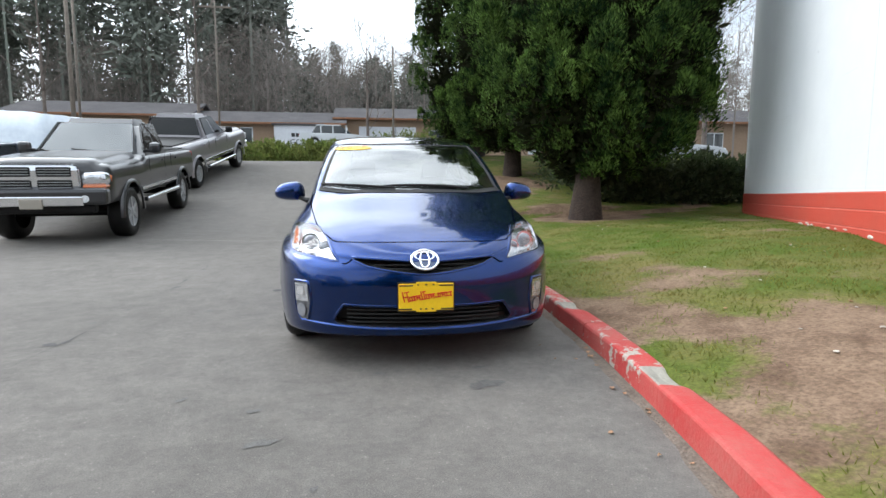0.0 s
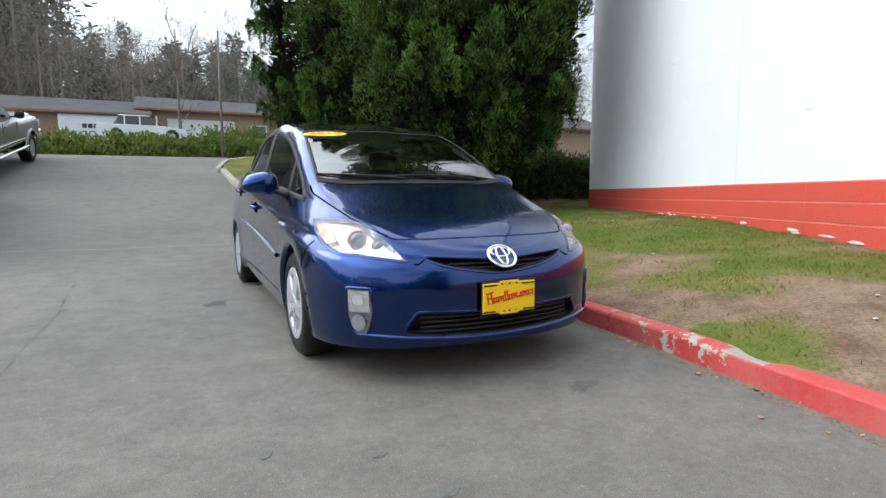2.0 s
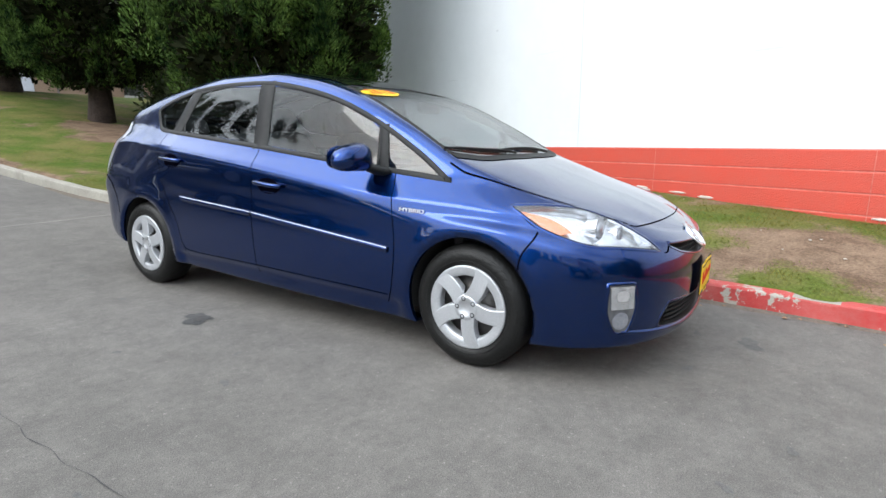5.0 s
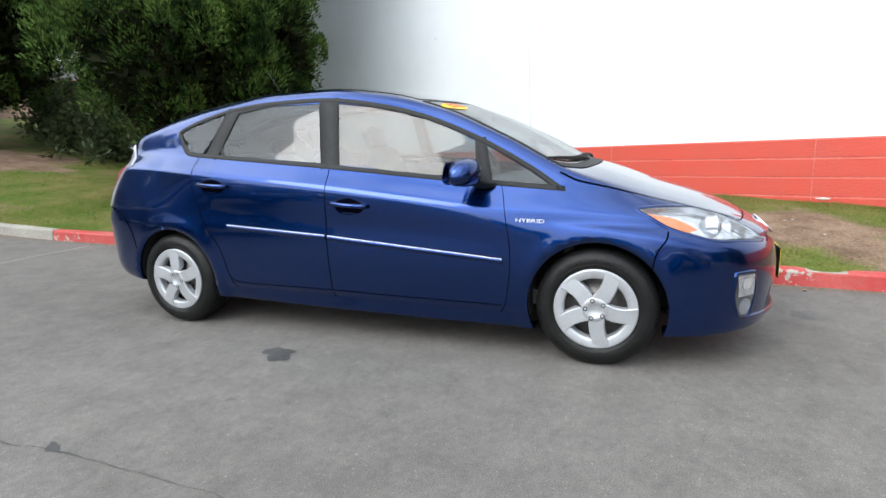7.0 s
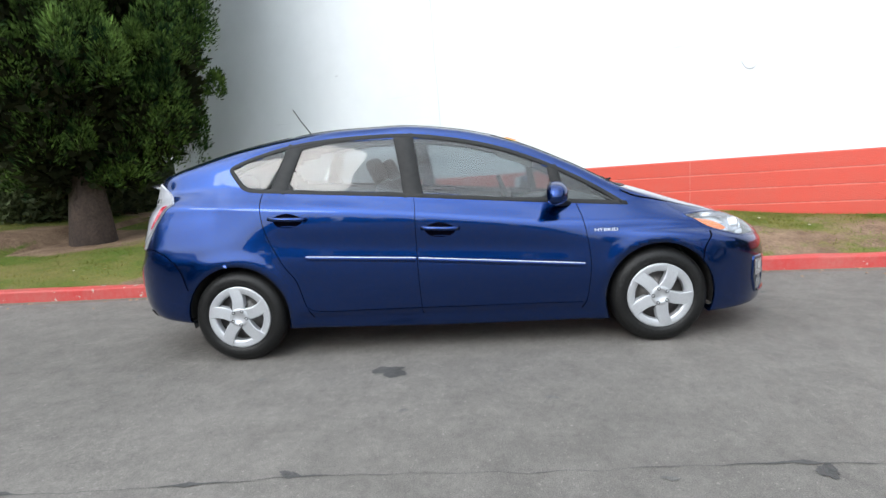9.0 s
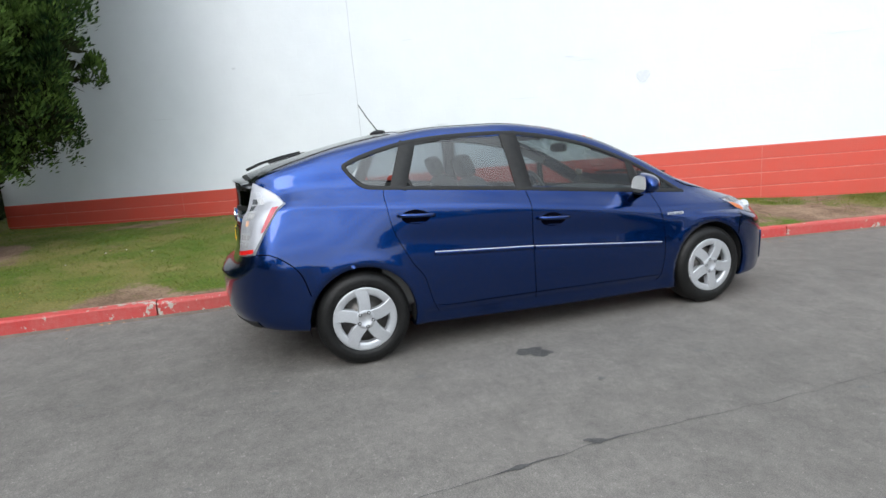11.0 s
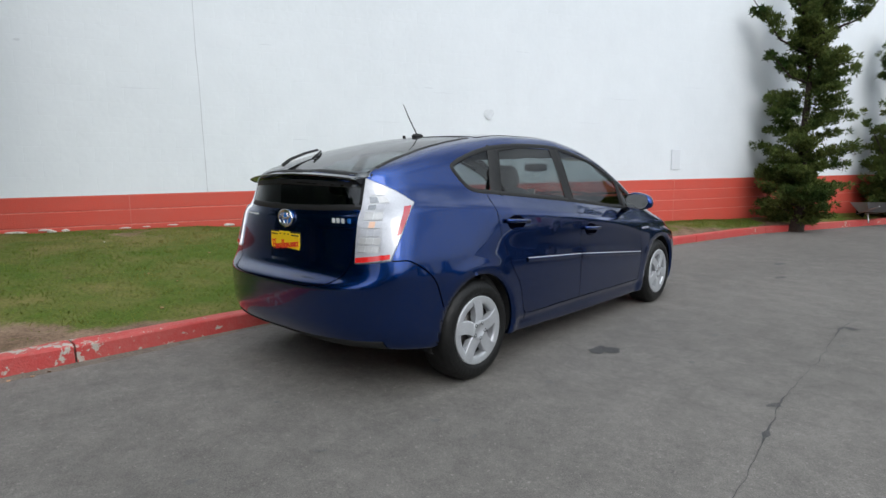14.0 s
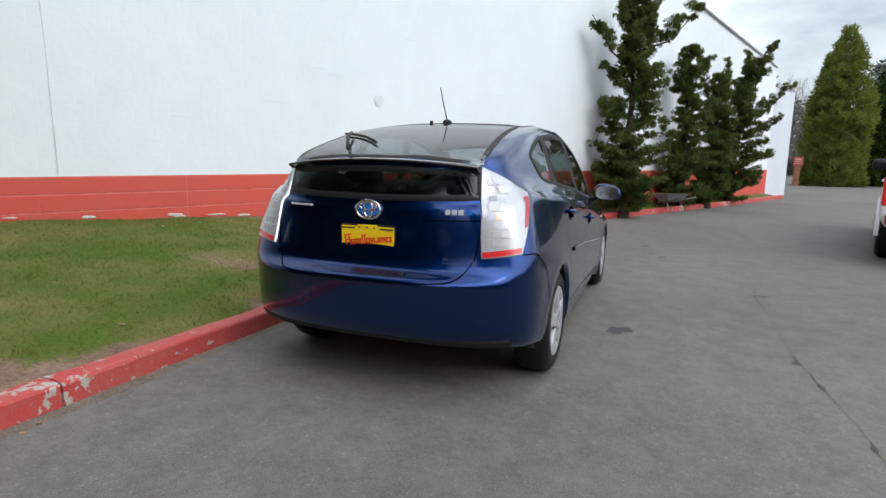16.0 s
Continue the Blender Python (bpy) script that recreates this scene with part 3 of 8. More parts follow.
def make_lawn():
    vs, fs, bare = [], [], []
    ys = np.concatenate([np.arange(-20.3, -7.0, 0.22), np.arange(-7.0, 6.5, 0.09), np.arange(6.5, 16.6, 0.2)])
    nx = 58
    for y in ys:
        y = float(y)
        if y <= 13.6:
            k = float(kerb_x(y)) + 0.13
        else:
            k = float(np.interp(y, [13.6, 14.4, 15.5, 16.3, 16.7], [0.04, 0.06, 0.45, 1.5, 3.2])) + 0.13
        w = wall_x(y) + 0.02 if y < 6.6 else 14.0
        for i in range(nx):
            x = k + (w - k) * (i / (nx - 1)) ** 1.15
            s = soil_share(x, y)
            bare.append(max(0.0, min(1.0, s)))
            vs.append((x, y, lawn_z(x, y) - (0.04 if i == 0 else 0.0) + 0.010 * noise.noise(Vector((x * 5, y * 5, 2))) * min(1.0, i / 5)))
    for j in range(len(ys) - 1):
        for i in range(nx - 1):
            fs.append((j * nx + i, j * nx + i + 1, (j + 1) * nx + i + 1, (j + 1) * nx + i))
    g = obj("lawn", vs, fs, M_LAWN)
    a = g.data.attributes.new("bare", "FLOAT", "POINT")
    a.data.foreach_set("value", bare)
    return tagged(g, "patchy lawn with bare brown soil beside the wall", "lawn", kind="structure")


make_lawn()


def make_grass():
    """Short blades over the lawn, thin where it is bare."""
    rnd = random.Random(4)
    vs, fs = [], []
    tries = 0
    while len(fs) < 80000 and tries < 200000:
        tries += 1
        y = rnd.uniform(-9.5, 9.5) if rnd.random() < 0.85 else rnd.uniform(-19, 15)
        k = float(kerb_x(min(y, 13.6)))
        w = wall_x(y) if y < 6.6 else 9.0
        x = k + 0.19 + (w - k - 0.19) * rnd.random()
        s = soil_share(x, y)
        if rnd.random() < (s - 0.25) * 2.4:
            continue
        z = lawn_z(x, y)
        tuft = noise.noise(Vector((x * 3, y * 3, 2)))
        for _ in range(2 if s < 0.3 else 1):
            a = rnd.uniform(0, 2 * math.pi)
            hgt = rnd.uniform(0.010, 0.028) * (1.0 + 0.7 * tuft)
            wd = rnd.uniform(0.002, 0.0045)
            ox, oy = x + rnd.uniform(-0.03, 0.03), y + rnd.uniform(-0.03, 0.03)
            lx, ly = rnd.uniform(-0.03, 0.03), rnd.uniform(-0.03, 0.03)
            c, sn = math.cos(a) * wd, math.sin(a) * wd
            b = len(vs)
            vs += [(ox - c, oy - sn, z - 0.004), (ox + c, oy + sn, z - 0.004), (ox + lx, oy + ly, z + hgt)]
            fs.append((b, b + 1, b + 2))
    tagged(obj("grass", vs, fs, M_GRASS, smooth=False), "short green and straw-coloured grass blades on the lawn", "grass", kind="stuff")


make_grass()


def make_kerb():
    """Cast kerb stones with rounded top edges; red paint as far as the corner of the wall, bare concrete beyond."""
    root = thing("kerb", "low concrete kerb with chipped red paint along the lawn", "kerb", kind="structure")
    P = np.array(KERB)
    seg = np.linalg.norm(np.diff(P, axis=0), axis=1)
    S = np.concatenate([[0], np.cumsum(seg)])
    start = float(S[np.argmin(np.abs(P[:, 1] - 2.9) + (P[:, 1] > 13) * 9)])
    length = 2.35
    first = start - math.floor(start / length) * length
    cuts = [0.0] + [first + k * length for k in range(int((S[-1] - first) / length) + 1)] + [float(S[-1])]
    prof = [(0.0, -0.10), (0.0, 0.0), (0.006, 0.110), (0.013, 0.122), (0.028, 0.128), (0.080, 0.130), (0.132, 0.128), (0.154, 0.118), (0.160, 0.090), (0.160, -0.10)]
    for a, b in zip(cuts[:-1], cuts[1:]):
        if b - a < 0.3:
            continue
        ss = np.linspace(a + 0.006, b - 0.006, max(3, int((b - a) / 0.05)))
        vs, fs = [], []
        for s in ss:
            x, y = np.interp(s, S, P[:, 0]), np.interp(s, S, P[:, 1])
            x2, y2 = np.interp(min(s + 0.05, S[-1]), S, P[:, 0]), np.interp(min(s + 0.05, S[-1]), S, P[:, 1])
            x1, y1 = np.interp(max(s - 0.05, 0), S, P[:, 0]), np.interp(max(s - 0.05, 0), S, P[:, 1])
            t = Vector((x2 - x1, y2 - y1)).normalized()
            nx_, ny_ = t.y, -t.x
            chip = (math.exp(-((y + 2.80) / 0.12) ** 4) * 0.026 + math.exp(-((y + 1.28) / 0.10) ** 4) * 0.02) * (1 + 0.5 * noise.noise(Vector((s * 9, 0, 0)))) if y < 6 else 0.0
            for o, z in prof:
                wob = 0.006 * noise.noise(Vector((s * 2.2, o * 30, z * 25)))
                zz = z + wob - (chip * (0.25 if o < 0.03 else 1.0) if z > 0.05 else 0)
                oo = o + (wob * 0.7) + (chip * 0.4 if (o < 0.02 and z > 0.07) else 0)
                vs.append((x + nx_ * oo, y + ny_ * oo, ground_z(x, y) + zz))
        k = len(prof)
        for i in range(len(ss) - 1):
            for j in range(k - 1):
                fs.append((i * k + j, i * k + j + 1, (i + 1) * k + j + 1, (i + 1) * k + j))
        fs.append(tuple(range(k)))
        fs.append(tuple((len(ss) - 1) * k + j for j in range(k - 1, -1, -1)))
        mid_y = float(np.interp((a + b) / 2, S, P[:, 1]))
        red = mid_y < 6.4
        st = obj("kerb_stone", vs, fs, M_KERB_RED if red else M_KERB, root, "" if red else "bare grey concrete kerb stone", smooth=False)
        if red:
            st.data.materials.append(M_KERB)
            for i in range(len(ss) - 1):
                yy = float(np.interp(ss[i], S, P[:, 1]))
                if abs(yy + 2.80) < 0.13 or abs(yy + 1.28) < 0.10:
                    for j in range(3, k - 2):
                        st.data.polygons[i * (k - 1) + j].material_index = 1


make_kerb()


def make_gutter():
    """Dirt and grit washed into the gutter along the kerb, its edge wandering."""
    vs, fs = [], []
    ys = np.arange(-7.0, 7.0, 0.05)
    for y in ys:
        k = float(kerb_x(y))
        w = 0.05 + 0.11 * max(0.0, noise.noise(Vector((y * 0.9, 4, 0))) + 0.35) + 0.03 * noise.noise(Vector((y * 6, 8, 0)))
        for u in (0.0, 0.5, 1.0):
            x = k + 0.004 - max(0.015, w) * u
            vs.append((x, y, ground_z(x, y) + (0.0095, 0.0055, -0.004)[int(u * 2)]))
    for i in range(len(ys) - 1):
        for j in range(2):
            fs.append((i * 3 + j, i * 3 + j + 1, (i + 1) * 3 + j + 1, (i + 1) * 3 + j))
    tagged(obj("gutter_dirt", vs, fs, M_GUTTER), "brown dirt and grit lying along the kerb", "dirt", kind="structure")


make_gutter()


def blob(name, x, y, r, stretch, turn, seed, material, label, category, lift=0.003):
    rnd = random.Random(seed)
    n = 26
    ph = [rnd.uniform(0, 6.28) for _ in range(4)]
    vs = [(x, y, ground_z(x, y) + lift)]
    for k in range(n):
        t = 2 * math.pi * k / n
        rr = r * (1 + 0.22 * math.sin(2 * t + ph[0]) + 0.16 * math.sin(3 * t + ph[1]) + 0.12 * math.sin(5 * t + ph[2]) + 0.1 * math.sin(9 * t + ph[3]))
        a, b = rr * math.cos(t), rr * math.sin(t) * stretch
        px, py = x + a * math.cos(turn) - b * math.sin(turn), y + a * math.sin(turn) + b * math.cos(turn)
        vs.append((px, py, ground_z(px, py) + lift))
    fs = [(0, 1 + k, 1 + (k + 1) % n) for k in range(n)]
    return tagged(obj(name, vs, fs, material), label, category, kind="structure")


for k, (x, y, r, st, tu) in enumerate([(-1.16, 0.34, 0.105, 0.75, 1.5), (-1.22, -4.68, 0.12, 0.45, 1.3), (-1.46, -3.55, 0.085, 0.5, 1.2), (-2.36, -1.44, 0.05, 0.7, 0), (-2.25, 0.60, 0.045, 0.5, 1.4), (0.55, 9.6, 0.28, 0.5, 0.3)]):
    blob("oil_stain", x, y, r, st, tu, 30 + k, M_STAIN, "dark oil stain soaked into the asphalt", "stain")
for k, (x, y, r, st, tu) in enumerate([(0.29, -2.49, 0.085, 0.7, 0.4), (-0.26, -2.26, 0.032, 0.7, 0.2), (0.31, -2.22, 0.05, 0.35, 0.1), (-0.84, -2.70, 0.028, 0.7, 0.5), (-0.75, -3.03, 0.06, 0.5, 0.5), (-1.21, -2.52, 0.03, 0.6, 1.1), (-1.37, -0.31, 0.024, 0.5, 0), (-1.62, -0.55, 0.032, 0.6, 1), (-1.20, 1.11, 0.030, 0.7, 0.5), (-1.70, 0.20, 0.028, 0.5, 2), (-1.06, 1.94, 0.026, 0.7, 0.4), (-0.91, 2.51, 0.026, 0.5, 0.9), (-0.30, 2.35, 0.022, 0.7, 0), (-1.31, 1.94, 0.020, 0.5, 2), (-0.76, 3.00, 0.028, 0.6, 1), (-2.37, -0.87, 0.030, 0.5, 1.5), (-1.9, 2.3, 0.018, 0.6, 1), (-0.5, -3.4, 0.022, 0.5, 1), (-2.7, -1.9, 0.022, 0.6, 1)]):
    blob("grease_spot", x, y, r, st, tu, 60 + k, M_SPOT, "faint grey grease spot on the asphalt", "stain")


def make_cracks():
    """A tarred crack along the drive, with side spots."""
    rnd = random.Random(8)
    vs, fs = [], []
    y = -2.2
    path = []
    while y < 2.1:
        path.append((-2.28 - 0.015 * y * y + 0.03 * noise.noise(Vector((y * 1.1, 0, 0))) + 0.018 * noise.noise(Vector((y * 7, 3, 0))), y))
        y += 0.05
    for i, (x, yy) in enumerate(path):
        w = 0.0009 + 0.013 * max(0, noise.noise(Vector((yy * 2.6, 9, 0))) - 0.02) + 0.005 * max(0, noise.noise(Vector((yy * 11, 4, 0)))) + (0.014 if rnd.random() < 0.05 else 0)
        z = ground_z(x, yy) + 0.0035
        vs += [(x - w, yy, z), (x + w, yy, z)]
    for i in range(len(path) - 1):
        fs.append((2 * i, 2 * i + 1, 2 * i + 3, 2 * i + 2))
    tagged(obj("asphalt_crack", vs, fs, M_CRACK), "long dark crack in the asphalt", "crack", kind="structure")
    # the straight seam between two pours of asphalt, up the slope
    vs, fs = [], []
    xs = np.linspace(-9, 0.9, 80)
    for x in xs:
        y0 = 4.55 + 0.10 * x * 0.2 + 0.03 * noise.noise(Vector((x * 2, 1, 4)))
        vs += [(x, y0 - 0.012, ground_z(x, y0) + 0.003), (x, y0 + 0.012, ground_z(x, y0) + 0.003)]
    for i in range(len(xs) - 1):
        fs.append((2 * i, 2 * i + 1, 2 * i + 3, 2 * i + 2))
    tagged(obj("asphalt_seam", vs, fs, M_KERB), "pale straight seam across the asphalt", "seam", kind="structure")


make_cracks()

WALL_Y0, WALL_Y1, WALL_TOP = -20.4, 6.55, 8.9
wall_top = pchip([(-21, 5.05), (-16.5, 5.59), (-13.8, 5.97), (6.6, 8.9)])
band_top = pchip([(-21, 1.30), (-9.5, 1.14), (-5, 1.07), (0, 0.98), (4, 0.90), (7, 0.86)])
W_DIR = Vector((0.5, 1.0, 0)).normalized()
W_NRM = Vector((-1.0, 0.5, 0)).normalized()


def make_wall():
    root = thing("wall_building", "tall white painted wall of a commercial building", "wall", kind="structure")
    # white upper wall: front sheet with gentle unevenness, thickness behind it
    ys = np.linspace(WALL_Y0, WALL_Y1, 120)
    hs = np.linspace(0, 1, 24)
    vs, fs = [], []
    for y in ys:
        b = float(band_top(y))
        for t in hs:
            z = b + (float(wall_top(y)) - b) * t
            d = 0.006 * noise.noise(Vector((y * 0.35, z * 0.5, 0)))
            vs.append((wall_x(y) + W_NRM.x * d, y + W_NRM.y * d, z))
    k = len(hs)
    for j in range(len(ys) - 1):
        for i in range(k - 1):
            fs.append((j * k + i, j * k + i + 1, (j + 1) * k + i + 1, (j + 1) * k + i))
    obj("wall_face", vs, fs, M_WALL, root)
    # solid behind, end return and coping
    bm = bmesh.new()
    a0, a1 = Vector((wall_x(WALL_Y0), WALL_Y0, 0)), Vector((wall_x(WALL_Y1), WALL_Y1, 0))
    back = -W_NRM * 0.30
    for p0, p1, z0, z1, near in ((a0, a1, -0.3, WALL_TOP, 0.02),):
        q = [p0 - W_NRM * near, p1 - W_NRM * near, p1 + back, p0 + back]
        lo = [bm.verts.new((v.x, v.y, z0)) for v in q]
        hi = [bm.verts.new((v.x, v.y, float(wall_top(v.y)))) for v in q]
        for i in range(4):
            bm.faces.new((lo[i], lo[(i + 1) % 4], hi[(i + 1) % 4], hi[i]))
        bm.faces.new(hi)
        bm.faces.new(lo[::-1])
    part("wall_core", bm, M_WALL, root)
    # the return of the building away from the drive, past the corner
    e = a1
    bm = bmesh.new()
    add_box(bm, (e.x - W_NRM.x * 5.0 - W_DIR.x * 0.15, e.y - W_NRM.y * 5.0 - W_DIR.y * 0.15, WALL_TOP / 2 - 0.2), (10.0, 0.3, WALL_TOP), rot=Matrix.Rotation(math.atan2(-W_NRM.y, -W_NRM.x), 4, "Z"))
    part("wall_return", bm, M_WALL, root)
    bm = bmesh.new()
    mid = (a0 + a1) / 2
    add_box(bm, (mid.x + W_NRM.x * -0.13, mid.y + W_NRM.y * -0.13, (wall_top(a0.y) + wall_top(a1.y)) / 2 + 0.03), ((a1 - a0).length + 0.1, 0.42, 0.05), 0.01, rot=Matrix.Rotation(math.atan2(W_DIR.y, W_DIR.x), 4, "Z") @ Matrix.Rotation(-math.atan2(float(wall_top(a1.y) - wall_top(a0.y)), (a1 - a0).length), 4, "Y"))
    part("coping", bm, M_WALL, root, "thin white wall coping")
    # lower end block beyond the long wall
    bm = bmesh.new()
    rot = Matrix.Rotation(math.atan2(W_DIR.y, W_DIR.x), 4, "Z")
    c = a0 - W_DIR * 1.45 - W_NRM * 2.15
    add_box(bm, (c.x, c.y, 2.2), (2.85, 4.0, 4.6), rot=rot)
    part("end_block", bm, M_SIDING_WHITE, root, "lower white end of the building")
    # red band: courses of block with recessed joints
    for ci in range(4):
        y = WALL_Y0
        n = 0
        while y < WALL_Y1 - 0.05:
            ln = min(2.15, WALL_Y1 - y)
            y2 = y + ln
            vs, fs = [], []
            g = 0.004
            steps = 6
            for s in range(steps + 1):
                yy = y + g + (ln - 2 * g) * s / steps
                top = float(band_top(yy))
                lo = -0.05
                h0 = top - 0.205 * (ci + 1) if ci < 3 else lo
                h1 = top - 0.205 * ci - 0.004
                for z, o in ((h0 + 0.004, 0.004), (h0 + 0.010, 0.012), (h1 - 0.010, 0.012), (h1, 0.004)):
                    vs.append((wall_x(yy) + W_NRM.x * o, yy + W_NRM.y * o, z))
            for s in range(steps):
                for i in range(3):
                    fs.append((s * 4 + i, s * 4 + i + 1, (s + 1) * 4 + i + 1, (s + 1) * 4 + i))
            obj("red_course", vs, fs, M_BAND, root, smooth=False)
            y = y2
    # joint sheet seen between courses
    vs, fs = [], []
    for y in ys:
        vs += [(wall_x(y) + W_NRM.x * 0.006, y + W_NRM.y * 0.006, -0.05), (wall_x(y) + W_NRM.x * 0.006, y + W_NRM.y * 0.006, float(band_top(y)))]
    for j in range(len(ys) - 1):
        fs.append((2 * j, 2 * j + 1, 2 * j + 3, 2 * j + 2))
    obj("mortar", vs, fs, M_JOINT, root, "pale red mortar joints")
    # hairline joint, patches, vent plate
    def on_wall(y, z, o=0.008):
        return Vector((wall_x(y) + W_NRM.x * o, y + W_NRM.y * o, z))
    line = []
    for z in np.linspace(float(band_top(0.2)), 6.5, 60):
        line.append((0.20 + 0.018 * noise.noise(Vector((z * 1.5, 2, 2))) + 0.02 * (z - 1), z))
    vs, fs = [], []
    for y, z in line:
        w = 0.003 + 0.002 * noise.noise(Vector((z * 4, 0, 1)))
        vs += [on_wall(y - w, z), on_wall(y + w, z)]
    for i in range(len(line) - 1):
        fs.append((2 * i, 2 * i + 1, 2 * i + 3, 2 * i + 2))
    obj("hairline_crack", vs, fs, mat("hairline", (0.42, 0.43, 0.45), 0.9), root, "thin grey vertical crack")
    scratch = mat("grey_scuff", (0.55, 0.57, 0.60), 0.85, alt=(0.66, 0.68, 0.7), scale=20, fine=60)
    rnd = random.Random(12)
    for y, z, w, h in ((-3.05, 2.55, 0.32, 0.012), (-2.85, 2.62, 0.14, 0.02), (-2.2, 2.05, 0.42, 0.010), (-0.6, 3.1, 0.16, 0.012), (2.1, 2.93, 0.07, 0.035), (-5.6, 2.15, 0.5, 0.008), (-6.3, 2.6, 0.6, 0.010), (0.9, 2.4, 0.5, 0.008), (-1.4, 3.9, 0.3, 0.012), (-4.4, 3.3, 0.25, 0.01), (-7.8, 2.9, 0.5, 0.01), (-1.0, 1.75, 0.2, 0.012), (3.4, 2.2, 0.4, 0.008)):
        vs, fs = [], []
        n = 9
        for i in range(n):
            yy = y - w / 2 + w * i / (n - 1)
            zz = z + 0.25 * w * (i / (n - 1) - 0.5) * rnd.uniform(-0.2, 0.3) + 0.01 * noise.noise(Vector((yy * 9, z, 0)))
            hh = h * (0.4 + 0.6 * math.sin(math.pi * i / (n - 1)))
            vs += [on_wall(yy, zz - hh / 2), on_wall(yy, zz + hh / 2)]
        for i in range(n - 1):
            fs.append((2 * i, 2 * i + 1, 2 * i + 3, 2 * i + 2))
        obj("scuff", vs, fs, scratch, root, "grey scuff in the white paint")
    # round filled hole
    vs = [on_wall(-3.82, 2.24, 0.010)]
    for k in range(24):
        t = 2 * math.pi * k / 24
        r = 0.085 * (1 + 0.12 * math.sin(3 * t))
        vs.append(on_wall(-3.82 + r * math.cos(t), 2.24 + r * math.sin(t), 0.010))
    obj("filled_hole", vs, [(0, 1 + k, 1 + (k + 1) % 24) for k in range(24)], scratch, root, "round grey filled hole")
    bm = bmesh.new()
    c = on_wall(-7.5, 1.5, 0.012)
    add_box(bm, c, (0.22, 0.02, 0.40), 0.006, rot=rot)
    part("vent_plate", bm, mat("pale_vent", (0.62, 0.64, 0.67), 0.7), root, "flat grey vent plate")
    # crumbled white mortar at the wall's foot
    for k in range(13):
        y = rnd.choice([rnd.uniform(0.6, 1.5), rnd.uniform(1.7, 2.4), rnd.uniform(-3.4, 0.2)])
        zf = lawn_z(wall_x(y), y)
        c = on_wall(y, zf + rnd.uniform(0.0, 0.045), 0.014)
        bm = bmesh.new()
        bmesh.ops.create_icosphere(bm, subdivisions=2, radius=1.0)
        sx, sz = rnd.uniform(0.03, 0.13), rnd.uniform(0.008, 0.028)
        for v in bm.verts:
            f = 1 + 0.35 * noise.noise(v.co * 1.7 + Vector((k, 0, 0)))
            v.co = Vector((v.co.x * sx * f, v.co.y * 0.012 * f, v.co.z * sz * f))
        bmesh.ops.transform(bm, matrix=Matrix.Translation(c) @ rot, verts=bm.verts)
        part("mortar_patch", bm, M_PLASTER, root, "crumbling white mortar", smooth=True)


make_wall()

# ---------------------------------------------------------------- the blue hatchback
from mathutils.bvhtree import BVHTree

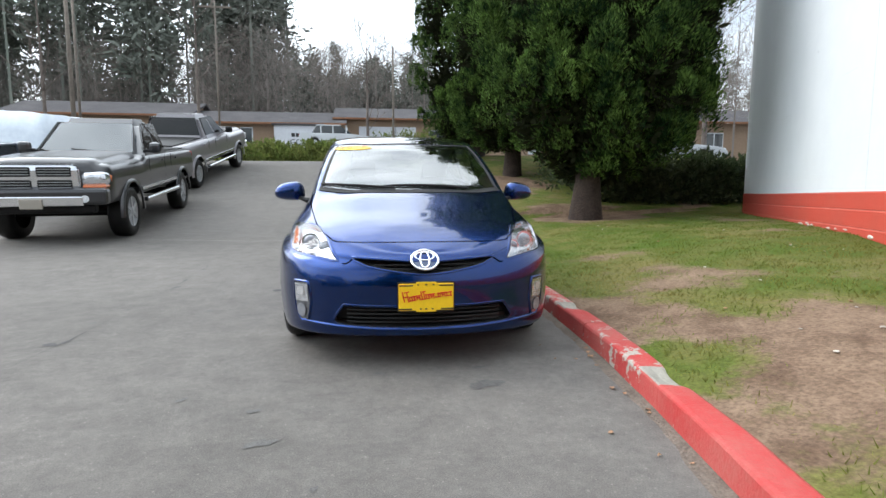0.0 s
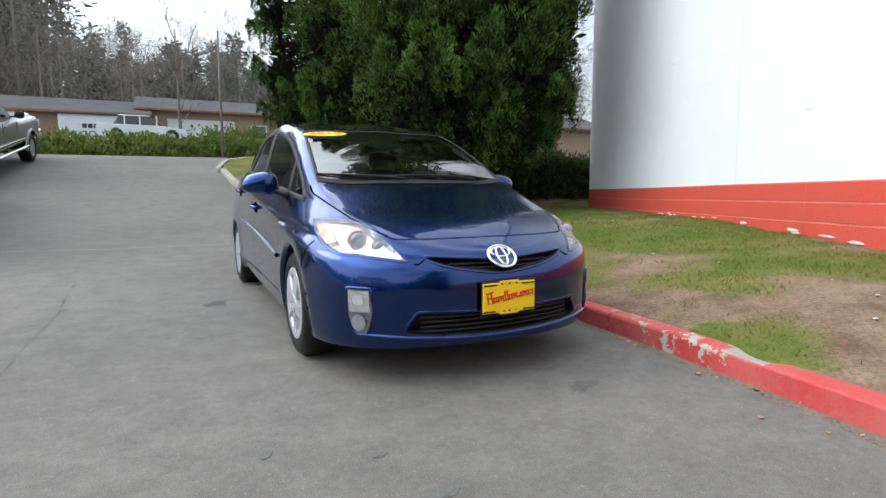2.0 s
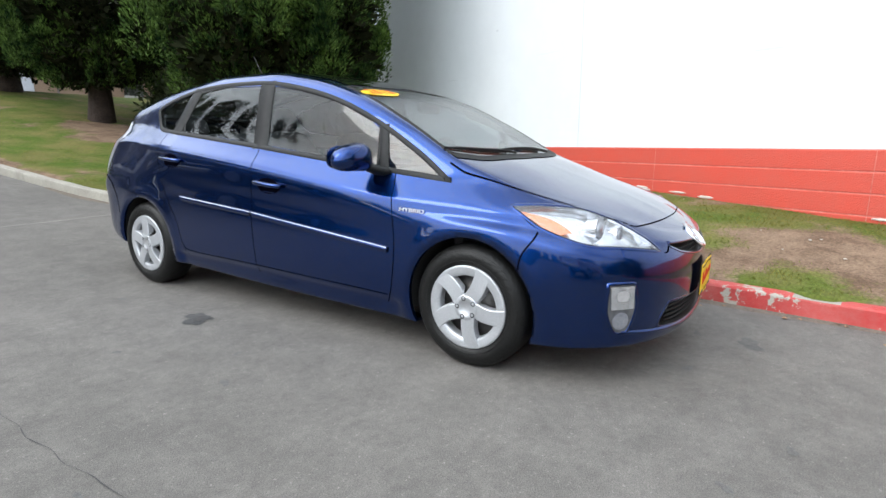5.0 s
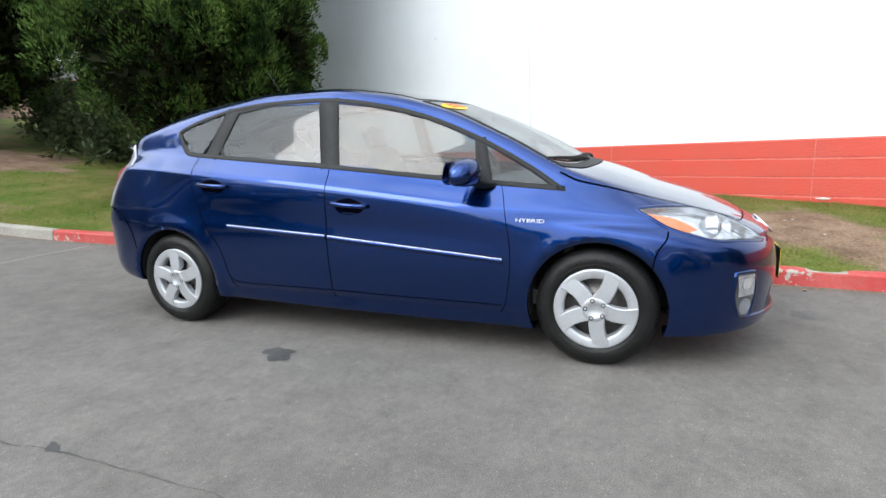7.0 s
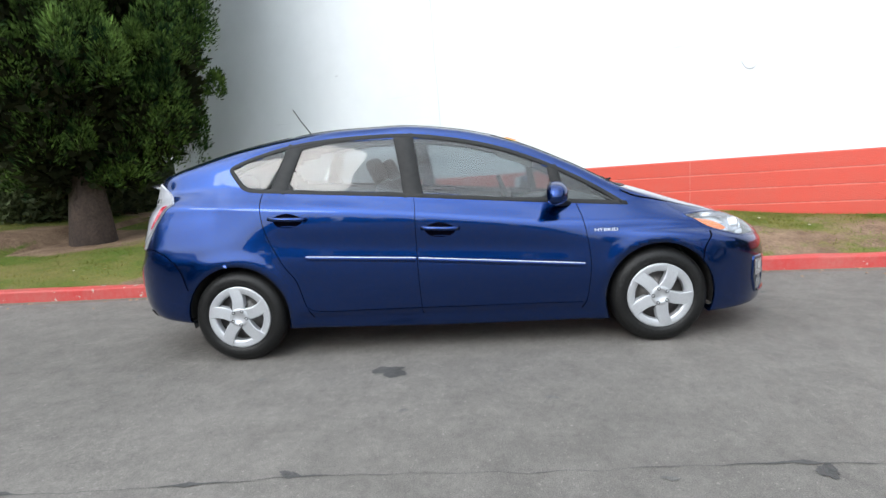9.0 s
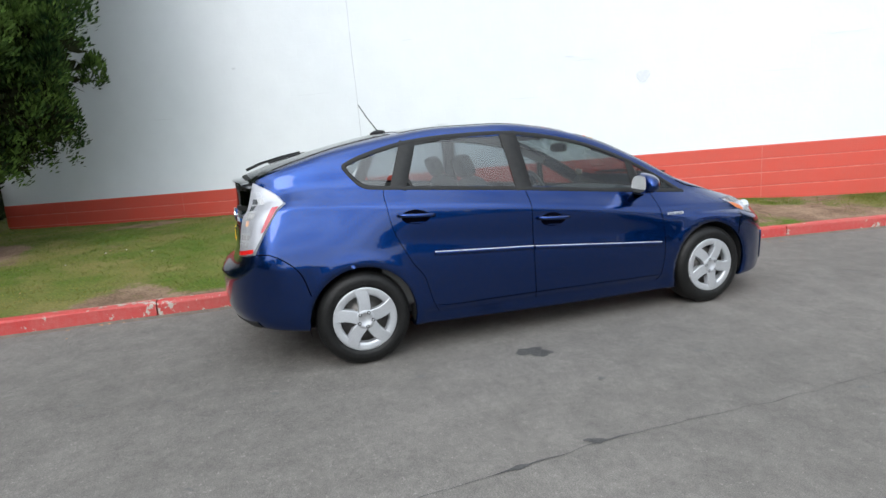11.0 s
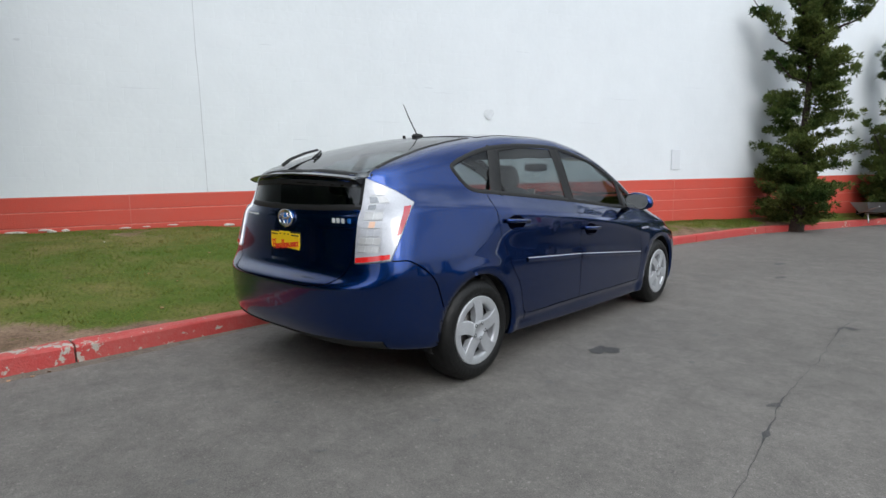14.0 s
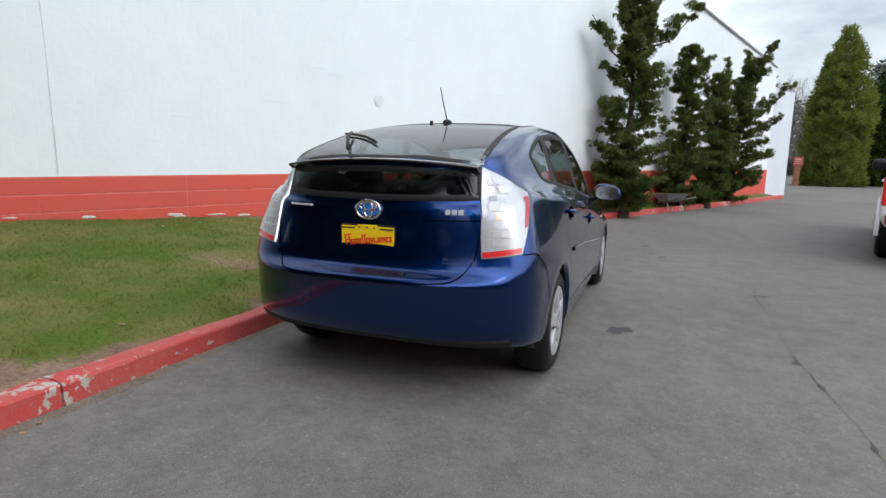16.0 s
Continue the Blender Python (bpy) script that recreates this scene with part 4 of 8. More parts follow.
# rows of the body from the floor edge up to the roof's middle; for each: nose y, tail y, front and rear rounding,
# half-width along y, height along y
ROWS = [
    (-2.12, 2.06, 0.55, 0.40, [(-2.1, .70), (0, .72), (2.1, .68)], [(-2.1, .20), (-1.6, .18), (-.9, .165), (.9, .20), (1.6, .26), (2.06, .30)]),
    (-2.205, 2.13, 0.62, 0.42, [(-2.2, .80), (-1.4, .835), (0, .835), (1.4, .84), (2.1, .79)], [(-2.2, .195), (-1.7, .18), (-.9, .165), (.9, .20), (1.6, .265), (2.13, .325)]),
    (-2.235, 2.19, 0.70, 0.45, [(-2.2, .84), (-1.4, .862), (0, .855), (1.4, .868), (2.1, .82)], [(-2.2, .31), (-1.6, .31), (0, .30), (1.6, .36), (2.19, .44)]),
    (-2.24, 2.20, 0.72, 0.46, [(-2.2, .85), (-1.4, .872), (-.4, .868), (.6, .870), (1.4, .874), (2.1, .83)], [(-2.2, .46), (-1.6, .47), (-.5, .50), (1.0, .56), (1.7, .60), (2.20, .62)]),
    (-2.225, 2.105, 0.72, 0.26, [(-2.2, .84), (-1.4, .862), (-.4, .862), (.6, .866), (1.4, .866), (2.0, .832)], [(-2.2, .555), (-1.9, .60), (-1.35, .685), (-.5, .69), (1.0, .74), (1.7, .76), (2.09, .70)]),
    (-2.20, 2.062, 0.78, 0.30, [(-2.2, .81), (-1.75, .805), (-1.4, .830), (-.9, .853), (.2, .858), (1.1, .846), (1.6, .808), (2.0, .765)], [(-2.2, .608), (-1.9, .668), (-1.6, .715), (-1.34, .728), (-.93, .752), (-.4, .820), (.16, .886), (1.14, .985), (1.70, 1.032), (2.05, .975)]),
    (-2.195, 2.055, 0.78, 0.34, [(-2.2, .80), (-1.75, .79), (-1.4, .818), (-.9, .844), (.2, .848), (1.1, .832), (1.45, .805), (1.76, .762), (2.0, .70)], [(-2.2, .620), (-1.9, .692), (-1.6, .752), (-1.34, .768), (-.93, .786), (-.4, .848), (.16, .914), (1.14, 1.012), (1.47, 1.041), (1.74, 1.062), (2.05, 1.00)]),
    (-2.165, 2.045, 0.80, 0.36, [(-2.1, .66), (-1.7, .685), (-1.35, .725), (-1.1, .745), (-.6, .765), (.2, .775), (.8, .765), (1.3, .735), (1.7, .685), (2.0, .64)], [(-2.16, .648), (-1.9, .752), (-1.5, .845), (-1.19, .893), (-.6, .938), (.16, 1.012), (.7, 1.063), (1.15, 1.11), (1.6, 1.14), (1.95, 1.13), (2.04, 1.10)]),
    (-2.15, 2.045, 0.85, 0.34, [(-2.1, .56), (-1.7, .60), (-1.25, .665), (-.95, .655), (-.5, .615), (-.1, .592), (.3, .582), (.9, .574), (1.4, .585), (1.8, .60), (2.0, .60)], [(-2.15, .655), (-1.9, .762), (-1.5, .875), (-1.2, .975), (-.85, 1.155), (-.47, 1.325), (-.1, 1.424), (.27, 1.468), (.65, 1.466), (1.04, 1.422), (1.45, 1.345), (1.69, 1.277), (1.96, 1.195), (2.04, 1.165)]),
    (-2.145, 2.045, 0.9, 0.30, [(-2.1, .31), (2.1, .31)], [(-2.145, .662), (-1.95, .758), (-1.6, .872), (-1.3, .975), (-1.16, 1.01), (-.88, 1.165), (-.49, 1.345), (-.1, 1.452), (.3, 1.494), (.7, 1.492), (1.1, 1.450), (1.5, 1.372), (1.8, 1.292), (2.0, 1.222), (2.045, 1.19)]),
    (-2.145, 2.045, 0.9, 0.30, [(-2.1, 0.0), (2.1, 0.0)], [(-2.145, .665), (-1.95, .763), (-1.6, .878), (-1.3, .978), (-1.2, 1.005), (-.88, 1.18), (-.49, 1.358), (-.1, 1.462), (.3, 1.503), (.7, 1.501), (1.1, 1.46), (1.5, 1.38), (1.8, 1.30), (2.0, 1.23), (2.045, 1.20)]),
]
NS, NJ = 280, 11


def end_round(t, n):
    t = np.clip(t, 0, 1)
    return (1 - (1 - t) ** n) ** (1 / n)


def body_grid():
    rows = []
    for yf, yr, cf, cr, wt, zt in ROWS:
        u = np.linspace(0, math.pi, 900)
        y = yf + (yr - yf) * (1 - np.cos(u)) / 2
        x = pchip(wt)(y) * end_round((y - yf) / cf, 2.5) * end_round((yr - y) / cr, 2.7)
        z = pchip(zt)(y)
        P = np.stack([x, y, z], 1)
        d = np.concatenate([[0], np.cumsum(np.linalg.norm(np.diff(P, axis=0), axis=1))])
        s = np.linspace(0, d[-1], NS)
        rows.append(np.stack([np.interp(s, d, P[:, k]) for k in range(3)], 1))
    R = np.array(rows)                                   # row, station, xyz
    fine = np.linspace(0, len(ROWS) - 1, (len(ROWS) - 1) * NJ + 1)
    G = np.zeros((NS, len(fine), 3))
    base = list(range(len(ROWS)))
    for i in range(NS):
        for k in range(3):
            G[i, :, k] = pchip(list(zip(base, R[:, i, k])))(fine)
    # soften along the length
    for _ in range(3):
        G[1:-1] = 0.25 * G[:-2] + 0.5 * G[1:-1] + 0.25 * G[2:]
    G[0, :, 0] = G[-1, :, 0] = 0
    G[:, -1, 0] = 0
    return G


GRID = body_grid()


def press_body(G):
    """Pressed-in form of the sides: flared wheel arches, hollow doors under the shoulder, tucked sill."""
    X, Y, Z = G[:, :, 0], G[:, :, 1], G[:, :, 2]
    side = np.clip((X - 0.55) / 0.15, 0, 1)
    add = np.zeros_like(X)
    for ya in (-1.35, 1.35):
        r = np.hypot(Y - ya, Z - 0.302)
        lip = np.where(r < 0.365, 1.0, np.exp(-((r - 0.365) / 0.050) ** 2)) * np.clip((Z - 0.16) / 0.12, 0, 1)
        add += 0.006 * lip * (r < 0.6)
    doors = np.clip((Y + 1.0) / 0.25, 0, 1) * np.clip((1.25 - Y) / 0.3, 0, 1)
    add -= 0.005 * np.exp(-((Z - 0.690 - 0.075 * Y) / 0.075) ** 2) * doors
    sill = np.clip((0.295 + 0.015 * Y - Z) / 0.03, 0, 1) * np.clip((Y + 0.98) / 0.06, 0, 1) * np.clip((0.98 - Y) / 0.06, 0, 1)
    add -= 0.018 * sill
    add -= 0.026 * np.clip((Z - 0.68) / 0.30, 0, 1) * np.clip((1.28 - Z) / 0.22, 0, 1) * np.clip((Y - 1.0) / 0.45, 0, 1)
    G[:, :, 0] = X + add * side
    return G


GRID = press_body(GRID)
NI, NK = GRID.shape[:2]


def shell_mesh(G):
    vs = [tuple(p) for p in G.reshape(-1, 3)]
    off = len(vs)
    vs += [(-x, y, z) for x, y, z in vs]
    fs = []
    for i in range(NI - 1):
        for j in range(NK - 1):
            a, b, c, d = i * NK + j, i * NK + j + 1, (i + 1) * NK + j + 1, (i + 1) * NK + j
            fs.append((a, d, c, b))
            fs.append((off + a, off + b, off + c, off + d))
    return vs, fs


S_V, S_F = shell_mesh(GRID)
BVH = BVHTree.FromPolygons([Vector(v) for v in S_V], [tuple(f) for f in S_F])


def on_body(p, d, lift=0.0):
    """The body's surface met from outside at p, looking along d; lifted along its normal."""
    d = Vector(d).normalized()
    p = Vector(p)
    loc, nrm, _, _ = BVH.ray_cast(p - d * 3.0, d)
    if loc is None:
        loc, nrm, _, _ = BVH.find_nearest(p)
    if nrm.dot(d) > 0:
        nrm = -nrm
    return loc + nrm * lift


class Patch:
    """A shape drawn on the body: a closed curve through points, seen along d."""

    def __init__(self, pts, d, steps=8):
        self.d = Vector(d).normalized()
        up = Vector((0, 0, 1)) if abs(self.d.z) < 0.9 else Vector((0, 1, 0))
        self.u = self.d.cross(up).normalized()
        self.v = self.u.cross(self.d).normalized()
        self.flat = closed_curve([(Vector(p).dot(self.u), Vector(p).dot(self.v)) for p in pts], steps)
        self.depth = Vector(pts[0]).dot(self.d)

    def space(self, q):
        return self.u * q[0] + self.v * q[1] + self.d * self.depth

    def holds(self, p, grow=0.0):
        poly = self.flat if not grow else self.grown(grow)
        return inside(poly, p.dot(self.u), p.dot(self.v))

    def grown(self, g):
        key = round(g, 4)
        if not hasattr(self, "_cache"):
            self._cache = {}
        if key not in self._cache:
            self._cache[key] = [tuple(q) for q in shrink(self.flat, -g)]
        return self._cache[key]

    def sheet(self, lift=0.004, cell=0.05, inset=0.0, thick=0.0):
        """The area inside the curve, following the body."""
        poly = self.flat if not inset else shrink(self.flat, inset)
        bm = bmesh.new()
        bm.faces.new([bm.verts.new((q[0], q[1], 0)) for q in poly])
        lo, hi = np.min(poly, axis=0), np.max(poly, axis=0)
        for ax in (0, 1):
            c = lo[ax] + cell / 2
            while c < hi[ax]:
                co, no = [0, 0, 0], [0, 0, 0]
                co[ax], no[ax] = c, 1
                bmesh.ops.bisect_plane(bm, geom=bm.verts[:] + bm.edges[:] + bm.faces[:], plane_co=co, plane_no=no)
                c += cell
        for v in bm.verts:
            v.co = on_body(self.space(v.co), self.d, lift)
        bmesh.ops.triangulate(bm, faces=[f for f in bm.faces if len(f.verts) > 4])
        bm.normal_update()
        for f in bm.faces:
            if f.normal.dot(self.d) > 0:
                f.normal_flip()
        return bm

    def ring(self, outer, inner, lift=0.006, edge=0.004):
        """A band round the curve, from outer beyond it to inner inside it, with a small bevel at both sides."""
        loops = [(-outer, 0.0), (-outer + edge, lift), (inner - edge, lift), (inner, 0.0)]
        vs, fs = [], []
        n = len(self.flat)
        for w, h in loops:
            for q in shrink(self.flat, w):
                vs.append(on_body(self.space(q), self.d, h))
        for r in range(3):
            for k in range(n):
                k2 = (k + 1) % n
                fs.append((r * n + k, r * n + k2, (r + 1) * n + k2, (r + 1) * n + k))
        return vs, fs


CAR = thing("hatchback_car", "glossy metallic blue five-door hatchback parked by the red kerb", "car")


def sides(pts):
    """The points on the car's right, then mirrored on its left."""
    return (-1, pts), (1, [(-x, y, z) for x, y, z in pts])


def mirror_dir(d, s):
    return (d[0] if s < 0 else -d[0], d[1], d[2])


# outlines (car's right side, x negative)
WIN_FRONT = [(-.70, -.725, .940), (-.70, -.725, .940), (-.75, -.28, .978), (-.77, .108, 1.026), (-.77, .108, 1.026), (-.63, .155, 1.388), (-.63, .155, 1.388), (-.63, -.10, 1.345), (-.64, -.40, 1.270), (-.65, -.70, 1.152), (-.65, -.70, 1.152)]
WIN_QUARTER_F = [(-.73, -.815, .930), (-.73, -.815, .930), (-.74, -1.145, .897), (-.74, -1.145, .897), (-.66, -.95, 1.012), (-.65, -.765, 1.108), (-.65, -.765, 1.108)]
WIN_REAR = [(-.77, .222, 1.038), (-.77, .222, 1.038), (-.76, .60, 1.068), (-.75, .945, 1.098), (-.75, .945, 1.098), (-.71, .985, 1.190), (-.68, .965, 1.290), (-.64, .885, 1.364), (-.64, .885, 1.364), (-.63, .62, 1.393), (-.63, .280, 1.398), (-.63, .280, 1.398)]
WIN_QUARTER_R = [(-.74, 1.150, 1.112), (-.74, 1.150, 1.112), (-.72, 1.25, 1.128), (-.70, 1.30, 1.165), (-.67, 1.352, 1.250), (-.67, 1.352, 1.250), (-.64, 1.20, 1.318), (-.64, .985, 1.366), (-.64, .985, 1.366)]
DLO = [(-.74, -1.185, .880), (-.74, -1.185, .880), (-.76, -.60, .934), (-.77, .164, 1.012), (-.76, .645, 1.055), (-.75, 1.10, 1.095), (-.74, 1.235, 1.110), (-.73, 1.295, 1.140), (-.68, 1.372, 1.240), (-.66, 1.368, 1.268), (-.64, 1.234, 1.322), (-.64, .98, 1.386), (-.63, .66, 1.414), (-.63, .23, 1.413), (-.63, -.097, 1.366), (-.64, -.40, 1.288), (-.65, -.70, 1.164), (-.66, -.98, 1.010)]
SHIELD = [(0, -1.235, 1.0), (.38, -1.215, 1.0), (.655, -1.13, 1.0), (.655, -1.13, 1.0), (.62, -.80, 1.2), (.565, -.36, 1.4), (.565, -.36, 1.4), (.3, -.41, 1.4), (0, -.425, 1.4), (-.3, -.41, 1.4), (-.565, -.36, 1.4), (-.565, -.36, 1.4), (-.62, -.80, 1.2), (-.655, -1.13, 1.0), (-.655, -1.13, 1.0), (-.38, -1.215, 1.0)]
ROOF_PANEL = [(0, -.385, 1.4), (.3, -.372, 1.4), (.535, -.325, 1.4), (.535, -.325, 1.4), (.522, .3, 1.4), (.515, .96, 1.4), (.515, .96, 1.4), (0, 1.0, 1.4), (-.515, .96, 1.4), (-.515, .96, 1.4), (-.522, .3, 1.4), (-.535, -.325, 1.4), (-.535, -.325, 1.4), (-.3, -.372, 1.4)]
HATCH_GLASS = [(0, 1.05, 1.4), (.50, 1.01, 1.4), (.50, 1.01, 1.4), (.525, 1.5, 1.3), (.56, 1.945, 1.2), (.56, 1.945, 1.2), (0, 1.985, 1.2), (-.56, 1.945, 1.2), (-.56, 1.945, 1.2), (-.525, 1.5, 1.3), (-.50, 1.01, 1.4), (-.50, 1.01, 1.4)]
REAR_GLASS = [(-.548, 2.04, 1.155), (-.548, 2.04, 1.155), (0, 2.05, 1.175), (.548, 2.04, 1.155), (.548, 2.04, 1.155), (.562, 2.04, 1.035), (.562, 2.04, 1.035), (0, 2.05, 1.028), (-.562, 2.04, 1.035), (-.562, 2.04, 1.035)]
HEADLAMP = [(-.455, -2.085, .600), (-.455, -2.085, .600), (-.62, -1.98, .628), (-.745, -1.86, .650), (-.80, -1.68, .722), (-.785, -1.545, .797), (-.785, -1.545, .797), (-.72, -1.66, .800), (-.62, -1.83, .785), (-.545, -1.96, .715)]
FOG = [(-.735, -1.98, .485), (-.735, -1.98, .485), (-.64, -2.03, .485), (-.64, -2.03, .485), (-.63, -2.05, .38), (-.655, -2.03, .268), (-.70, -2.0, .268), (-.735, -1.98, .36)]
SLOT = [(-.40, -2.10, .628), (-.20, -2.15, .616), (0, -2.17, .604), (.20, -2.15, .616), (.40, -2.10, .628), (.40, -2.10, .628), (.31, -2.12, .592), (.12, -2.16, .558), (0, -2.17, .550), (-.12, -2.16, .558), (-.31, -2.12, .592), (-.40, -2.10, .628)]
INTAKE = [(-.45, -2.18, .368), (-.45, -2.18, .368), (0, -2.2, .358), (.45, -2.18, .368), (.45, -2.18, .368), (.50, -2.15, .285), (.46, -2.18, .262), (0, -2.2, .248), (-.46, -2.18, .262), (-.50, -2.15, .285)]
TAILLAMP = [(-.556, 1.935, 1.190), (-.556, 1.935, 1.190), (-.645, 1.850, 1.138), (-.752, 1.775, 1.060), (-.752, 1.775, 1.060), (-.782, 1.865, .960), (-.787, 1.92, .865), (-.777, 1.962, .777), (-.777, 1.962, .777), (-.69, 2.01, .763), (-.600, 2.046, .753), (-.600, 2.046, .753), (-.580, 2.01, .92), (-.565, 1.965, 1.06)]

TOP, BACK, FRONT = (0, 0, -1), (0, -1, 0.05), (0, 1, 0.0)
SIDE = (1, 0, -0.12)
LAMP_DIR = (0.62, 0.75, -0.28)
TAIL_DIR = (0.55, -0.83, 0.0)
P_SHIELD, P_HATCH, P_REARG = Patch(SHIELD, (0, 0.35, -1)), Patch(HATCH_GLASS, (0, -0.2, -1)), Patch(REAR_GLASS, BACK)
P_SLOT, P_INTAKE = Patch(SLOT, FRONT), Patch(INTAKE, FRONT)
P_SIDE = {}
for nm, pts, dr in (("front", WIN_FRONT, SIDE), ("quarter_f", WIN_QUARTER_F, SIDE), ("rear", WIN_REAR, SIDE), ("quarter_r", WIN_QUARTER_R, SIDE), ("dlo", DLO, SIDE), ("headlamp", HEADLAMP, LAMP_DIR), ("fog", FOG, (0.35, 0.93, 0)), ("tail", TAILLAMP, TAIL_DIR)):
    for s, q in sides(pts):
        P_SIDE[(nm, s)] = Patch(q, mirror_dir(dr, s))

HUB_Z, HUB_R, ARCH_R = 0.302, 0.302, 0.338
AXLES = (-1.35, 1.35)


def cut_body(G, shrink_to=1.0, lamps=True):
    """The shell with window, lamp and wheel openings."""
    vs, fs = shell_mesh(G)
    V = [Vector(v) for v in vs]
    keep = []
    for f in fs:
        c = (V[f[0]] + V[f[1]] + V[f[2]] + V[f[3]]) / 4
        s = -1 if c.x < 0 else 1
        if c.z > 0.86 and abs(c.x) > 0.5 and -1.25 < c.y < 1.45 and P_SIDE[("dlo", s)].holds(c, -0.012):
            continue
        if c.z > 0.95 and -1.3 < c.y < -0.3 and P_SHIELD.holds(c, -0.012):
            continue
        if c.z > 1.15 and c.y > 0.95 and c.y < 2.02 and abs(c.x) < 0.6 and P_HATCH.holds(c, -0.012):
            continue
        if c.y > 1.99 and c.z > 1.0 and P_REARG.holds(c, -0.008):
            continue
        if lamps and c.y < -1.5 and P_SIDE[("headlamp", s)].holds(c, 0.006):
            continue
        if lamps and c.y < -1.9 and c.z < 0.7 and (P_SLOT.holds(c, 0.006) or P_INTAKE.holds(c, 0.006)):
            continue
        hit = False
        for ya in AXLES:
            if abs(c.x) > 0.55 and c.z < 0.75 and math.hypot(c.y - ya, c.z - HUB_Z) < ARCH_R:
                hit = True
        if not hit:
            keep.append(f)
    # pull the wheel openings' edges onto true arcs
    count = {}
    for f in keep:
        for k in f:
            count[k] = count.get(k, 0) + 1
    for f in keep:
        for k in f:
            v = V[k]
            for ya in AXLES:
                r = math.hypot(v.y - ya, v.z - HUB_Z)
                if abs(v.x) > 0.6 and v.z < 0.75 and r > 0.05 and (r < ARCH_R + 0.010 or (r < ARCH_R + 0.030 and count[k] < 4)):
                    q = ARCH_R / r
                    V[k] = Vector((v.x, ya + (v.y - ya) * q, HUB_Z + (v.z - HUB_Z) * q))
    return V, keep


def make_body():
    V, F = cut_body(GRID)
    bm = bmesh.new()
    bv = {}
    for f in F:
        q = []
        for k in f:
            if k not in bv:
                bv[k] = bm.verts.new(V[k])
            q.append(bv[k])
        bm.faces.new(q)
    bmesh.ops.remove_doubles(bm, verts=bm.verts, dist=0.0004)
    bmesh.ops.recalc_face_normals(bm, faces=bm.faces)
    # lips: fold the wheel openings inwards
    lip = [e for e in bm.edges if len(e.link_faces) == 1 and any(abs(math.hypot(e.verts[0].co.y - ya, e.verts[0].co.z - HUB_Z) - ARCH_R) < 0.004 and e.verts[0].co.z > 0.15 and abs(e.verts[0].co.x) > 0.6 for ya in AXLES)]
    r = bmesh.ops.extrude_edge_only(bm, edges=lip)
    for v in [g for g in r["geom"] if isinstance(g, bmesh.types.BMVert)]:
        v.co.x *= 0.965
    part("body", bm, M_PAINT, CAR, smooth=True)
    # inside lining
    G2 = GRID.copy()
    G2[:, :, 0] *= 0.965
    G2[:, :, 2] -= 0.022 * np.clip((G2[:, :, 2] - 0.5) / 0.5, 0, 1)
    G2[:, :, 1] *= 0.992
    V, F = cut_body(G2, lamps=False)
    F = [f for f in F if sum(V[k].z for k in f) / 4 > 0.98 and -0.75 < sum(V[k].y for k in f) / 4 < 1.95]
    used = sorted({k for f in F for k in f})
    remap = {k: i for i, k in enumerate(used)}
    obj("headliner", [V[k] for k in used], [tuple(remap[k] for k in f) for f in F], M_LINER, CAR, "pale grey cloth roof lining")


make_body()


def seam(name, pts, d, width=0.006, lift=0.0025, material=None, parent=None, label="", profile=None):
    """A narrow line that follows the body: a panel gap or a moulding."""
    P = [Vector(p) for p in pts]
    fine = []
    for a, b in zip(P[:-1], P[1:]):
        n = max(2, int((b - a).length / 0.03))
        fine += [a.lerp(b, k / n) for k in range(n)]
    fine.append(P[-1])
    dv = Vector(d).normalized()
    vs, fs = [], []
    n = 2 if profile is None else len(profile)
    for i, p in enumerate(fine):
        t = (fine[min(i + 1, len(fine) - 1)] - fine[max(i - 1, 0)]).normalized()
        w = dv.cross(t).normalized()
        if profile is None:
            for sgn in (-1, 1):
                vs.append(on_body(p + w * sgn * width / 2, d, lift))
        else:
            for o, h in profile:
                vs.append(on_body(p + w * o, d, h))
    for i in range(len(fine) - 1):
        for k in range(n - 1):
            fs.append((i * n + k, i * n + k + 1, (i + 1) * n + k + 1, (i + 1) * n + k))
    return obj(name, vs, fs, material or M_SEAM, parent or CAR, label)


def curve3(pts, steps=6):
    P = [np.array(p, float) for p in pts]
    out = []
    for i in range(len(P) - 1):
        a, b = P[i], P[i + 1]
        ta = (b - P[i - 1]) / 2 if i else (b - a)
        tb = (P[i + 2] - a) / 2 if i + 2 < len(P) else (b - a)
        for s in range(steps):
            u = s / steps
            out.append(tuple((1 + 2 * u) * (1 - u) ** 2 * a + u * (1 - u) ** 2 * ta + u * u * (3 - 2 * u) * b + u * u * (u - 1) * tb))
    out.append(tuple(P[-1]))
    return out


def flip(pts, s):
    return [(x if s < 0 else -x, y, z) for x, y, z in pts]


